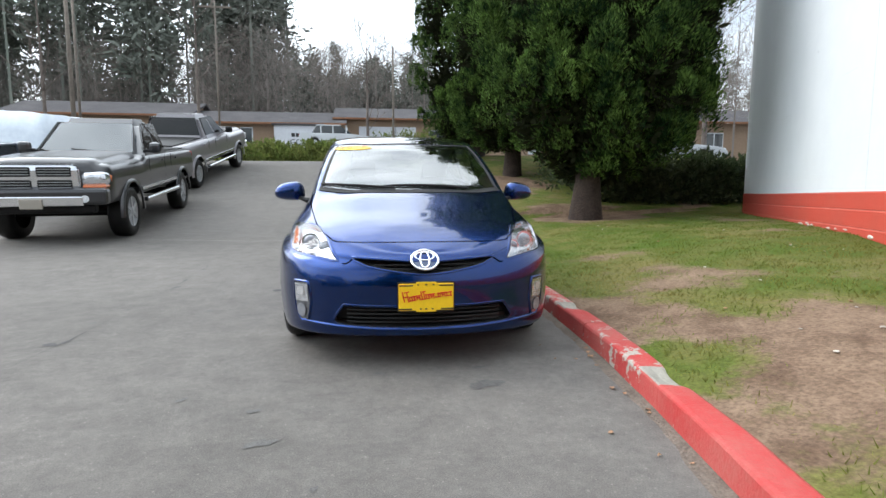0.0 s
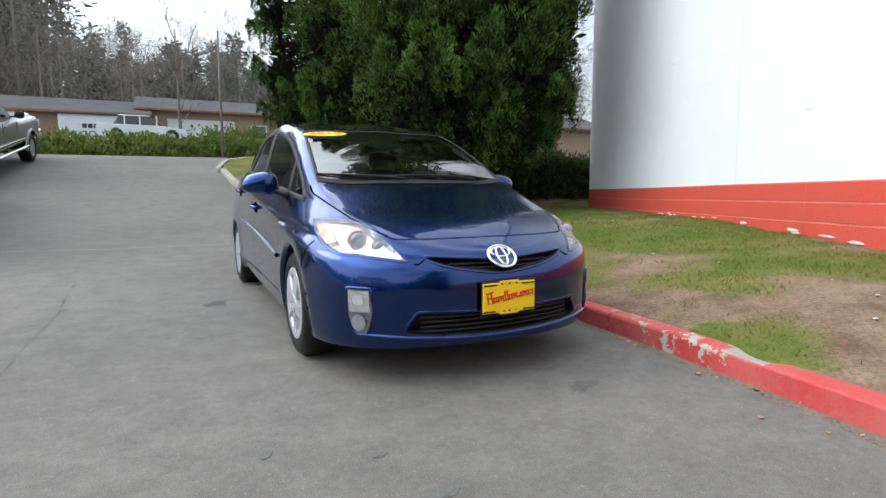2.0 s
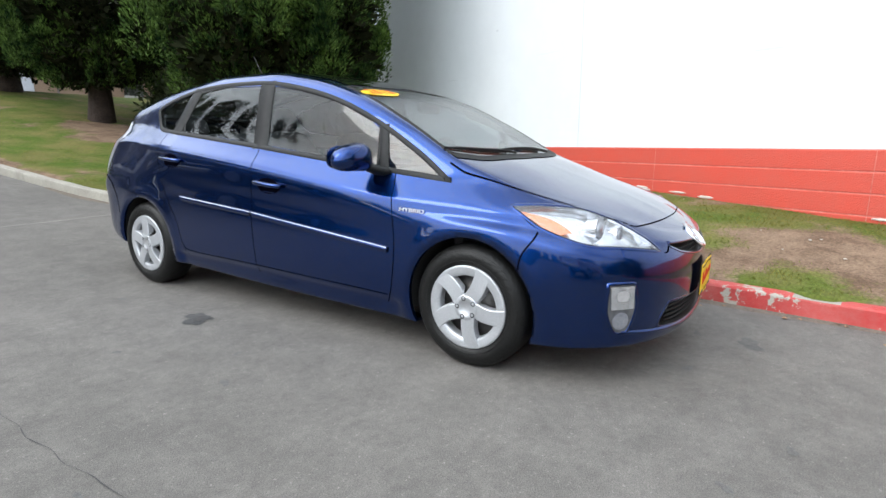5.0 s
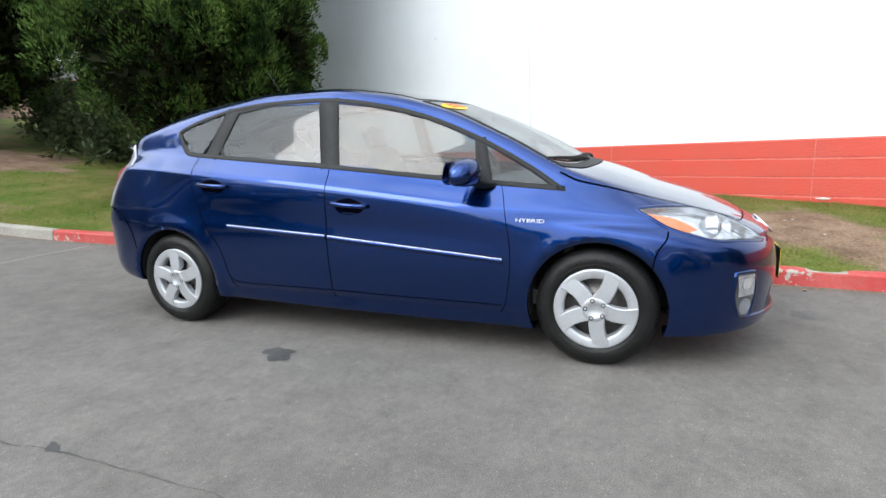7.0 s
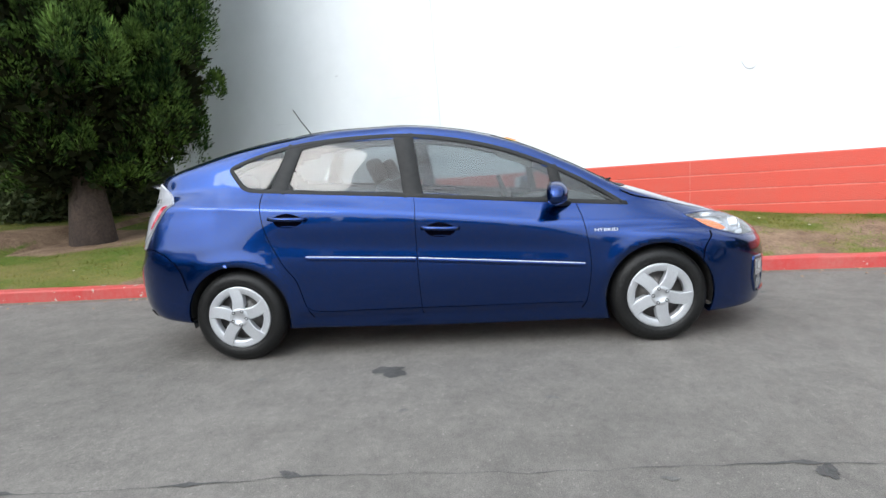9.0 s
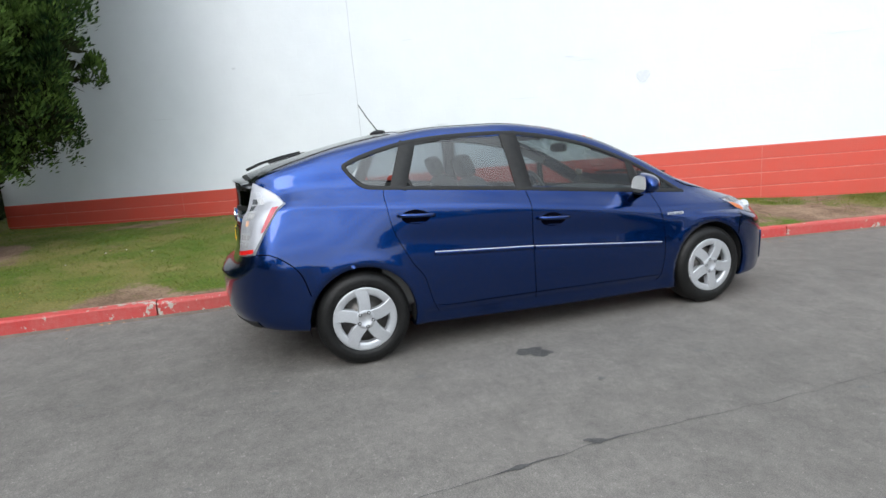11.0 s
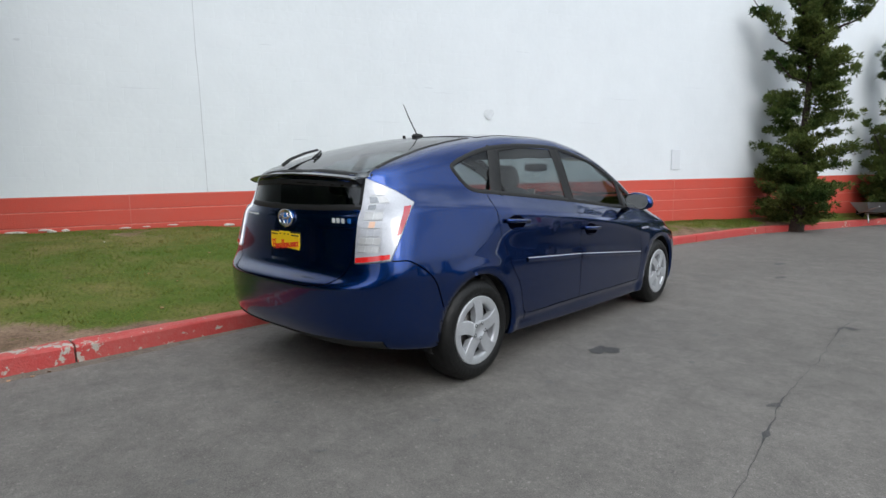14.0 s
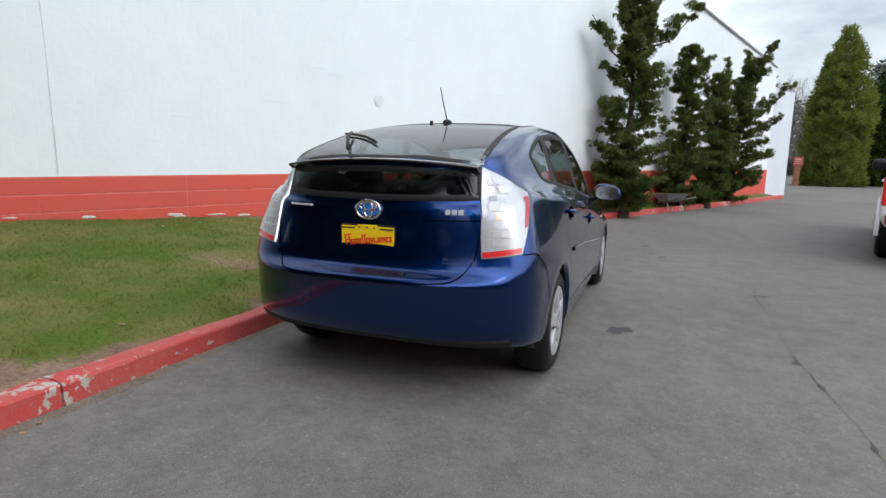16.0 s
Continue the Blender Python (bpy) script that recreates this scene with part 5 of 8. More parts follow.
def make_glazing():
    bm = P_SHIELD.sheet(0.002, 0.06, 0.006)
    ws = part("windscreen", bm, M_SCREEN, CAR, "raked tinted windscreen", smooth=True)
    vs, fs = P_SHIELD.ring(0.003, 0.022, 0.004)
    obj("windscreen_surround", vs, fs, M_BLACK, ws)
    bm = P_HATCH.sheet(0.002, 0.06, 0.006)
    hg = part("hatch_window", bm, M_GLASS_HATCH, CAR, "sloping dark hatch window", smooth=True)
    vs, fs = P_HATCH.ring(0.008, 0.026, 0.0025)
    obj("hatch_surround", vs, fs, M_BLACK, hg)
    bm = P_REARG.sheet(0.002, 0.06, 0.004)
    rg = part("lower_rear_window", bm, M_GLASS_REAR, CAR, "upright black lower rear window", smooth=True)
    vs, fs = P_REARG.ring(0.014, 0.020, 0.003)
    obj("lower_rear_surround", vs, fs, M_BLACK, rg)
    part("roof_panel", Patch(ROOF_PANEL, TOP).sheet(0.003, 0.07), M_GLOSSBLACK, CAR, "gloss black glass roof panel", smooth=True)
    for s in (-1, 1):
        vs, fs = P_SIDE[("dlo", s)].ring(0.006, 0.022, 0.004)
        obj("window_surround", vs, fs, M_BLACK, CAR, "matt black window surround")
        for nm, m in (("front", M_GLASS), ("quarter_f", M_GLASS), ("rear", M_GLASS_DARK), ("quarter_r", M_GLASS_DARK)):
            pt = P_SIDE[(nm, s)]
            g = part("side_window", pt.sheet(-0.004, 0.06, -0.012), m, CAR, smooth=True)
            if nm in ("front", "rear"):
                vs, fs = pt.ring(0.014, 0.004, 0.001)
                obj("window_seal", vs, fs, M_BLACK, g)
        # pillars between the panes
        d = mirror_dir(SIDE, s)
        for a, b, w in (((-.77, .165, 1.015), (-.63, .218, 1.41), .122), ((-.73, -.778, .925), (-.65, -.728, 1.150), .056), ((-.75, 1.048, 1.092), (-.64, .932, 1.385), .105)):
            q = flip([a, b], s)
            seam("pillar", q, d, profile=[(-w / 2, 0.0), (-w / 2 + .003, 0.003), (w / 2 - .003, 0.003), (w / 2, 0.0)], material=M_BLACK, label="matt black window pillar")


make_glazing()


def make_panels():
    """Panel gaps, mouldings, handles, badges on both sides."""
    for s in (-1, 1):
        d = mirror_dir(SIDE, s)
        gaps = [
            [(-.78, .165, 1.005), (-.84, .158, .93), (-.86, .160, .60), (-.85, .150, .30), (-.84, .14, .262)],
            [(-.75, -.86, .905), (-.84, -.89, .80), (-.86, -.925, .55), (-.85, -.90, .32), (-.84, -.865, .245)],
            [(-.75, 1.145, 1.090), (-.82, 1.150, 1.02), (-.86, 1.120, .84), (-.86, 1.02, .63), (-.86, .945, .52), (-.86, .90, .36), (-.84, .86, .275)],
        ]
        for g in gaps:
            seam("panel_gap", curve3(flip(g, s)), d, 0.0032)
        # fender to bumper, bumper to quarter
        dl = mirror_dir((0.8, 0.55, 0), s)
        seam("panel_gap", curve3(flip([(-.84, -1.585, .52), (-.84, -1.61, .60), (-.82, -1.68, .69)], s)), dl, 0.006)
        seam("panel_gap", curve3(flip([(-.86, 1.66, .50), (-.85, 1.72, .66), (-.83, 1.86, .765), (-.80, 1.96, .775)], s)), mirror_dir((0.9, -0.4, 0), s), 0.006)
        # bright thin mouldings
        tone = M_PAINT
        for a, b in (((-.86, -.885, .527), (-.866, .150, .620)), ((-.866, .168, .622), (-.874, .866, .668))):
            seam("side_moulding", flip([a, b], s), d, profile=[(-.017, 0.0), (-.012, 0.010), (.004, 0.013), (.012, 0.008), (.016, 0.0)], material=tone, label="body-coloured side moulding with a bright top edge")
            seam("moulding_edge", flip([(a[0], a[1], a[2] + .012), (b[0], b[1], b[2] + .012)], s), d, 0.0045, 0.0125, M_BADGE)
        seam("sill_line", curve3(flip([(-.84, -.87, .282), (-.84, .3, .300), (-.84, .80, .308), (-.84, .90, .345)], s)), d, 0.008, 0.004, M_PAINT, label="raised blue sill crease")
        # door handles: a rounded bar over a flat black sheet for the cup's shade
        for y, z in ((.0, .806), (.967, .920)):
            cup = Patch(flip([(-.84, y - .095, z - .004), (-.84, y, z + .038), (-.84, y + .095, z + .012), (-.84, y + .075, z - .038), (-.84, y, z - .055), (-.84, y - .065, z - .042)], s), d)
            hnd = part("door_handle", cup.sheet(0.0015, 0.03), M_SEAM, CAR, "body-coloured door handle over a flat black patch for the shaded cup", smooth=True)
            p0, p1 = on_body(flip([(-.84, y - .115, z - .006)], s)[0], d), on_body(flip([(-.84, y + .118, z + .010)], s)[0], d)
            out = Vector((s, 0, 0))
            pts = []
            for k in range(11):
                t = k / 10
                pts.append(p0.lerp(p1, t) + out * (0.010 + 0.028 * math.sin(math.pi * t) ** 0.55))
            vs, fs = tube(pts, 0.0135, 10)
            bar = obj("handle_bar", vs, fs, M_PAINT, hnd)
            seam("handle_shine", [tuple(Vector(flip([(-.84, y - .045, z - .048)], s)[0])), tuple(Vector(flip([(-.84, y + .045, z - .043)], s)[0]))], d, 0.007, 0.003, M_PAINT, hnd)
        # model badge on the wing: raised letters
        bp = on_body(flip([(-.84, -1.025, .735)], s)[0], d, 0.004)
        cu = bpy.data.curves.new("badge_text", "FONT")
        cu.body, cu.size, cu.extrude, cu.align_x, cu.align_y = "HYBRID", 0.037, 0.002, "CENTER", "CENTER"
        tmp = bpy.data.objects.new("badge_text", cu)
        me = bpy.data.meshes.new_from_object(tmp)
        bpy.data.objects.remove(tmp)
        me.materials.append(M_BADGE)
        b = new("wing_badge", me)
        b.parent = CAR
        b["label"] = "chrome HYBRID badge on the front wing"
        ax = Vector((0, s, 0.06 * s)).normalized()         # reading direction
        upv = Vector((-0.05 * s, 0, 1)).normalized()
        nz = ax.cross(upv).normalized()
        b.matrix_basis = Matrix(((ax.x * 1.15, upv.x * .72, nz.x, bp.x), (ax.y * 1.15, upv.y * .72, nz.y, bp.y), (ax.z * 1.15, upv.z * .72, nz.z, bp.z), (0, 0, 0, 1)))


make_panels()


def make_mirror(s):
    bm = bmesh.new()
    bmesh.ops.create_uvsphere(bm, u_segments=24, v_segments=14, radius=1.0)
    for v in bm.verts:
        x, y, z = v.co
        bx = math.copysign(abs(x) ** 0.75, x)
        bz = math.copysign(abs(z) ** 0.72, z)
        yy = y * (0.085 if y < 0 else 0.045)
        v.co = Vector((bx * 0.118 * (1 - 0.12 * bz), yy - 0.02 * bx * s * -1 * 0, bz * 0.072 * (1 - 0.16 * (bx * s)) - 0.004 * bx * s))
    bmesh.ops.transform(bm, matrix=Matrix.Translation((s * 0.925, -0.70, 0.985)) @ Matrix.Rotation(s * 0.16, 4, "Z"), verts=bm.verts)
    mr = part("wing_mirror", bm, M_PAINT, CAR, "body-coloured door mirror", smooth=True)
    bm = bmesh.new()
    ring = []
    for cx, cy, cz, hy, hz in ((.765, -.775, .912, .060, .022), (.790, -.768, .915, .055, .022), (.835, -.735, .932, .042, .018), (.880, -.715, .945, .036, .016)):
        ring.append([bm.verts.new((s * cx, cy + hy * math.cos(t), cz + hz * math.sin(t))) for t in np.linspace(0, 2 * math.pi, 15)[:-1]])
    for a, b in zip(ring[:-1], ring[1:]):
        for k in range(14):
            bm.faces.new((a[k], a[(k + 1) % 14], b[(k + 1) % 14], b[k]))
    bm.faces.new(ring[0])
    bm.faces.new(ring[-1])
    bmesh.ops.recalc_face_normals(bm, faces=bm.faces)
    part("mirror_arm", bm, M_BLACK, mr, "black mirror foot", smooth=True)
    bm = bmesh.new()
    bmesh.ops.create_circle(bm, cap_ends=True, segments=24, radius=1.0)
    for v in bm.verts:
        v.co = Vector((math.copysign(abs(v.co.x) ** 0.75, v.co.x) * 0.102, 0.0, math.copysign(abs(v.co.y) ** 0.72, v.co.y) * 0.060))
    bmesh.ops.transform(bm, matrix=Matrix.Translation((s * 0.925, -0.646, 0.985)) @ Matrix.Rotation(s * 0.16, 4, "Z") @ Matrix.Rotation(0.14, 4, "X"), verts=bm.verts)
    part("mirror_glass", bm, M_CHROME, mr, "silvered mirror glass")


for s in (-1, 1):
    make_mirror(s)


def make_wheel(y, s):
    """Tyre with tread shoulders, five-spoke silver wheel, dark drum behind, five nuts."""
    xo = 0.856
    W = new("wheel")
    W.parent = CAR
    W["label"] = "silver five-spoke wheel with a black tyre"
    W.matrix_basis = Matrix.Translation((s * xo, y, HUB_Z)) @ Matrix.Rotation(0.0 if s > 0 else math.pi, 4, "Z")
    # profile: radius, along (0 = outer face, negative inboard)
    prof = [(.200, -.012), (.208, .000), (.222, .006), (.245, .010), (.262, .006), (.279, -.004), (.292, -.018), (.299, -.032), (.302, -.060), (.3025, -.100), (.302, -.140), (.297, -.172), (.284, -.190), (.25, -.198), (.20, -.185)]
    vs, fs = lathe(prof, 64)
    obj("tyre", vs, fs, M_RUBBER, W)
    for rr in (.272, .226):
        vs, fs = lathe([(rr - .002, .007 if rr < .25 else -.001), (rr, .0095 if rr < .25 else .0015), (rr + .002, .0075 if rr < .25 else -.001)], 48)
        obj("tyre_rib", vs, fs, M_RUBBER, W)
    vs, fs = lathe([(.196, -.022), (.2045, -.006), (.2045, .002), (.201, .005), (.194, .0055), (.165, .0035), (.157, .000), (.154, -.012), (.153, -.045)], 60)
    rim = obj("rim", vs, fs, M_ALLOY, W)
    vs, fs = lathe([(.172, -.062), (.118, -.060), (.116, -.050), (.0, -.048)], 40)
    obj("brake_disc", vs, fs, M_BRAKE, W, "grey brake disc behind the spokes")
    # spokes: broad and flat, a raised edge along one side, running out over the rim
    bm = bmesh.new()
    rad = [.040, .060, .080, .100, .125, .150, .170, .200]
    lft = [-.0290, -.0385, -.0375, -.0370, -.0375, -.0395, -.0410, -.0430]
    rgt = [.0290, .0420, .0430, .0415, .0400, .0395, .0400, .0410]
    hgt = [.0125, .0125, .0120, .0115, .0105, .0095, .0085, .0065]
    grid = []
    for r, a, b, h in zip(rad, lft, rgt, hgt):
        drop = -.028 if .062 < r < .16 else (-.004 if r > .16 else .002)
        sweep = 0.020 * math.sin(math.pi * (r - .04) / .2)
        row = []
        for c, z in ((a - .002, drop), (a, h - .002), (a + .004, h), ((a + b) / 2, h - .002), (b - .007, h - .0035), (b - .003, h - .007), (b + .002, drop)):
            row.append(bm.verts.new((z, c + sweep, r)))
        grid.append(row)
    for i in range(len(rad) - 1):
        for j in range(6):
            bm.faces.new((grid[i][j], grid[i][j + 1], grid[i + 1][j + 1], grid[i + 1][j]))
    bmesh.ops.recalc_face_normals(bm, faces=bm.faces)
    me = bpy.data.meshes.new("spoke")
    bm.to_mesh(me)
    bm.free()
    me.materials.append(M_ALLOY)
    turn = 0.157 if y > 0 else -0.367
    for k in range(5):
        o = new("spoke", me)
        o.parent = rim
        o.matrix_basis = Matrix.Rotation(2 * math.pi * k / 5 + turn, 4, "X")
    vs, fs = lathe([(.066, -.030), (.066, .006), (.060, .0125), (.036, .0135), (.033, .010), (.0, .010)], 32)
    obj("hub_cap", vs, fs, M_ALLOY, rim)
    for k in range(5):
        t = 2 * math.pi * (k + 0.5) / 5 + turn
        cy, cz = -.047 * math.sin(t), .047 * math.cos(t)
        part("nut_hole", cyl((.010, cy, cz), (.0142, cy, cz), .0118, .0118, 12), M_UNDER, rim)
        part("wheel_nut", cyl((.0142, cy, cz), (.0160, cy, cz), .0075, .006, 8), M_ALLOY, rim)
    return W


for y in AXLES:
    for s in (-1, 1):
        make_wheel(y, s)
        vs, fs = [], []
        n = 30
        for k in range(n + 1):
            t = math.pi * (-.07 + 1.14 * k / n)
            for x, r in ((.872, ARCH_R + .002), (.80, ARCH_R + .006), (.56, ARCH_R + .004)):
                xx = x
                if x > .86:
                    hp = on_body((s * .9, y + r * math.cos(t), HUB_Z + r * math.sin(t)), (-s, 0, 0))
                    xx = min(abs(hp.x) - 0.028, .850)
                vs.append((s * xx, y + r * math.cos(t), HUB_Z + r * math.sin(t)))
        for k in range(n):
            for j in range(2):
                fs.append((k * 3 + j, k * 3 + j + 1, k * 3 + j + 4, k * 3 + j + 3))
        fs.append(tuple(k * 3 + 2 for k in range(n + 1)))
        obj("wheel_arch_liner", vs, fs, M_UNDER, CAR, "black wheel arch lining")
bm = bmesh.new()
add_box(bm, (0, 0, .235), (1.12, 3.5, .06), .02)
add_box(bm, (0, -.05, .205), (1.52, 1.7, .07), .02)
part("underbody", bm, M_UNDER, CAR, "black underbody")


def make_front():
    # badge: chrome ovals in a ring, drawn as plain shapes
    ya, yb = on_body((0, -2.3, .59), FRONT).y, on_body((0, -2.3, .675), FRONT).y

    def lean(z):
        """The nose's slope behind the badge."""
        return ya + (yb - ya) * (z - .59) / .085 - 0.010

    bm = bmesh.new()

    def oval(cx, cz, a, b, r, tilt=0.0):
        pts = [(cx + a * math.cos(t), lean(cz + b * math.sin(t)) - 0.004, cz + b * math.sin(t)) for t in np.linspace(0, 2 * math.pi, 37)]
        vs, fs = tube(pts, r, 8)
        base = [bm.verts.new(v) for v in vs]
        for f in fs[:-2]:
            bm.faces.new([base[k] for k in f])
    oval(0, .620, .075, .048, .0075)
    oval(0, .622, .025, .040, .0055)
    oval(0, .638, .053, .020, .0055)
    emb = part("front_emblem", bm, M_CHROME, CAR, "oval chrome emblem", smooth=True)
    bm = bmesh.new()
    bmesh.ops.create_uvsphere(bm, u_segments=28, v_segments=10, radius=1)
    for v in bm.verts:
        v.co = Vector((v.co.x * .076, lean(.620 + v.co.z * .050) + .004 + v.co.y * .006, .620 + v.co.z * .050))
    part("emblem_backing", bm, M_EMBLEM_DARK, emb, smooth=True)
    # grille slot: dark box with two slats
    for nm, pt, deep, slats in (("upper_grille", P_SLOT, .05, (.570, .592)), ("lower_intake", P_INTAKE, .06, (.275, .298, .321, .344))):
        vs, fs = [], []
        n = len(pt.flat)
        for w, back in ((0.0, 0.0), (0.004, 0.012), (0.006, deep)):
            for q in shrink(pt.flat, w):
                p = on_body(pt.space(q), pt.d, 0.0)
                vs.append((p.x, p.y + back, p.z))
        for r in range(2):
            for k in range(n):
                k2 = (k + 1) % n
                fs.append((r * n + k, r * n + k2, (r + 1) * n + k2, (r + 1) * n + k))
        fs.append(tuple(2 * n + k for k in range(n)))
        g = obj(nm, vs, fs, M_BLACK, CAR, "recessed black grille with slats", smooth=False)
        rv, rf = pt.ring(0.013, -0.001, 0.0014, 0.001)
        obj("grille_surround", rv, rf, M_PAINT, g, "blue body edge round the opening")
        for z in slats:
            pts = []
            half = .34 if nm == "upper_grille" else .43
            half *= 1.0 if nm != "upper_grille" else (z - .50) / .11
            for x in np.linspace(-half, half, 15):
                p = on_body((x, -2.2, z), pt.d, 0)
                pts.append((x, p.y + .022, z))
            vs, fs = tube(pts, .005, 6)
            obj("slat", vs, fs, M_UNDER, g)
    # thin lip under the intake
    seam("chin_lip", [(-.68, -2.02, .262), (-.50, -2.12, .250), (-.25, -2.18, .238), (0, -2.2, .234), (.25, -2.18, .238), (.50, -2.12, .250), (.68, -2.02, .262)], FRONT, profile=[(-.010, 0.0), (-.006, .010), (.004, .012), (.010, 0.0)], material=M_PAINT, label="raised blue chin lip")
    # bonnet line and bonnet side gaps
    seam("bonnet_gap", curve3([(-.52, -1.98, .70), (-.45, -2.03, .722), (-.2, -2.07, .73), (0, -2.08, .735), (.2, -2.07, .73), (.45, -2.03, .722), (.52, -1.98, .70)]), (0, .6, -1), 0.005)
    for s in (-1, 1):
        seam("bonnet_gap", curve3(flip([(-.52, -1.98, .70), (-.60, -1.84, .79), (-.665, -1.55, .84), (-.705, -1.28, .90), (-.70, -1.15, .95)], s)), (0, 0, -1), 0.006)
        # headlamp: bright bowl, projector, amber corner, clear cover
        pt = P_SIDE[("headlamp", s)]
        vs, fs = [], []
        n = len(pt.flat)
        inn = Vector(mirror_dir((0.45, 0.75, -0.35), s)).normalized()
        for w, back in ((0.0, 0.001), (0.006, 0.02), (0.022, 0.042)):
            for q in shrink(pt.flat, w):
                vs.append(on_body(pt.space(q), pt.d, 0.0) + inn * back)
        for r in range(2):
            for k in range(n):
                k2 = (k + 1) % n
                fs.append((r * n + k, r * n + k2, (r + 1) * n + k2, (r + 1) * n + k))
        lamp = obj("headlamp", vs, fs, M_LAMPBOWL, CAR, "clear wraparound headlamp with an amber corner", smooth=True)
        bowl = pt.sheet(0.0, 0.035, 0.018)
        for v in bowl.verts:
            v.co += inn * 0.040
        part("lamp_bowl", bowl, M_LAMPBOWL, lamp, smooth=True)
        part("lamp_cover", pt.sheet(0.003, 0.04), M_CLEAR, lamp, smooth=True)
        vs, fs = pt.ring(0.014, -0.001, 0.0014, 0.001)
        obj("lamp_surround", vs, fs, M_PAINT, lamp, "blue body edge round the lamp")
        vs, fs = pt.ring(0.001, 0.002, 0.0016, 0.001)
        obj("lamp_seal", vs, fs, M_BLACK, lamp, "thin black lamp seal")
        for c, r in (((-.655, -1.90, .705), .050), ((-.565, -1.965, .672), .040)):
            c = Vector(flip([c], s)[0]) + inn * 0.012
            ax = Vector((0, -1, 0.05))
            pr = part("projector", cyl(c, c - ax * 0.05, r, r * .92, 24), M_LAMPBOWL, lamp, smooth=False)
            bm = bmesh.new()
            bmesh.ops.create_uvsphere(bm, u_segments=20, v_segments=12, radius=r * .78)
            for v in bm.verts:
                v.co = Vector((v.co.x, v.co.y * .45, v.co.z)) + c + ax * 0.004
            part("projector_lens", bm, M_PROJECTOR, pr, smooth=True)
        am = Patch(flip([(-.795, -1.755, .692), (-.795, -1.755, .692), (-.80, -1.68, .730), (-.787, -1.575, .786), (-.787, -1.575, .786), (-.74, -1.70, .748), (-.735, -1.80, .690), (-.735, -1.80, .690)], s), mirror_dir(LAMP_DIR, s))
        bm = am.sheet(-0.012, 0.03)
        part("amber_lens", bm, M_AMBER, lamp, "amber turn signal", smooth=True)
        # fog and running lamp in a pale bezel
        pt = P_SIDE[("fog", s)]
        fg = part("fog_lamp", pt.sheet(0.003, 0.03), M_FOG, CAR, "upright fog and signal lamp", smooth=True)
        vs, fs = pt.ring(0.010, 0.006, 0.008)
        obj("fog_bezel", vs, fs, M_PAINT, fg)
        upper = Patch(flip([(-.728, -1.98, .474), (-.728, -1.98, .474), (-.648, -2.05, .476), (-.648, -2.05, .476), (-.644, -2.05, .375), (-.644, -2.05, .375), (-.722, -1.985, .372), (-.722, -1.985, .372)], s), pt.d, 3)
        part("signal_lens", upper.sheet(0.008, 0.03), M_LAMPBOWL, fg, "bright ribbed signal lamp", smooth=True)
        bulb = Patch(flip([(-.705, -2.0, .452), (-.672, -2.03, .455), (-.670, -2.03, .415), (-.703, -2.0, .412)], s), pt.d, 3)
        part("signal_bulb", bulb.sheet(0.011, 0.03), M_BULB, fg, "pale bulb", smooth=True)
        disc = [(-.690 + .036 * math.cos(t), -2.02, .322 + .040 * math.sin(t)) for t in np.linspace(0, 2 * math.pi, 13)[:-1]]
        part("fog_lens", Patch(flip(disc, s), pt.d, 2).sheet(0.010, 0.03), M_PROJECTOR, fg, "round clear fog lens", smooth=True)
    seam("bumper_gap", curve3([(-.455, -2.085, .598), (-.43, -2.10, .60), (-.40, -2.105, .622)]), FRONT, 0.005)
    seam("bumper_gap", curve3([(.455, -2.085, .598), (.43, -2.10, .60), (.40, -2.105, .622)]), FRONT, 0.005)


make_front()


def make_plate(y, z, face):
    """A yellow dealer plate in a black frame; the name on it is drawn as plain strokes."""
    pl = new("dealer_plate")
    pl.parent = CAR
    pl["label"] = "yellow dealer plate with red lettering in a black holder"
    pl.matrix_basis = Matrix.Translation((0, y, z)) @ Matrix.Rotation(0 if face < 0 else math.pi, 4, "Z")
    part("plate_board", box((0, 0, 0), (.302, .006, .150), .004), M_YELLOW, pl)
    bm = bmesh.new()
    add_box(bm, (0, .004, 0), (.316, .006, .168), .003)
    part("plate_holder", bm, M_BLACK, pl)
    for cz in (.077, -.077):
        part("holder_tab", box((0, -.001, cz), (.11, .006, .012), .002), M_YELLOW, pl)
    for cx, cz, w, h in ((-.11, .064, .075, .007), (.11, .064, .075, .007), (-.115, -.066, .07, .007), (.115, -.066, .07, .007), (-.045, .068, .010, .007), (0, .068, .012, .007), (.04, .068, .010, .007), (-.03, -.066, .010, .007), (.0, -.066, .012, .007), (.035, -.066, .010, .007)):
        part("holder_clip", box((cx, -.0042, cz), (w, .003, h)), M_INK_DARK, pl)
    bm = bmesh.new()
    # slanted brush strokes of the name's size
    rnd = random.Random(3)
    x = -.128
    for k, (w, h) in enumerate(((.030, .060), (.020, .028), (.010, .028), (.022, .028), (.020, .050), (.022, .028), (.022, .028), (.008, .008), (.018, .026), (.020, .026), (.030, .026))):
        tilt = 0.12
        zc = -.012 + .0022 * k * 1.3 + (h - .028) / 2 * .8
        t = .006
        rot = Matrix.Rotation(-.22, 4, "Y")
        for dx, dz, ww, hh in ((-w / 2 + t / 2, 0, t, h), (w / 2 - t / 2, -.002, t, h * .9), (0, h / 2 - t / 2, w, t), (0, -h / 2 + t / 2 if k % 3 else 0, w, t)):
            add_box(bm, (x + w / 2 + dx + .2 * dz, -.0042, zc + dz), (ww, .003, hh), rot=rot)
        x += w + .0045
    part("lettering", bm, M_INK_RED, pl)


make_plate(-2.262, .425, -1)
make_plate(2.082, .805, 1)


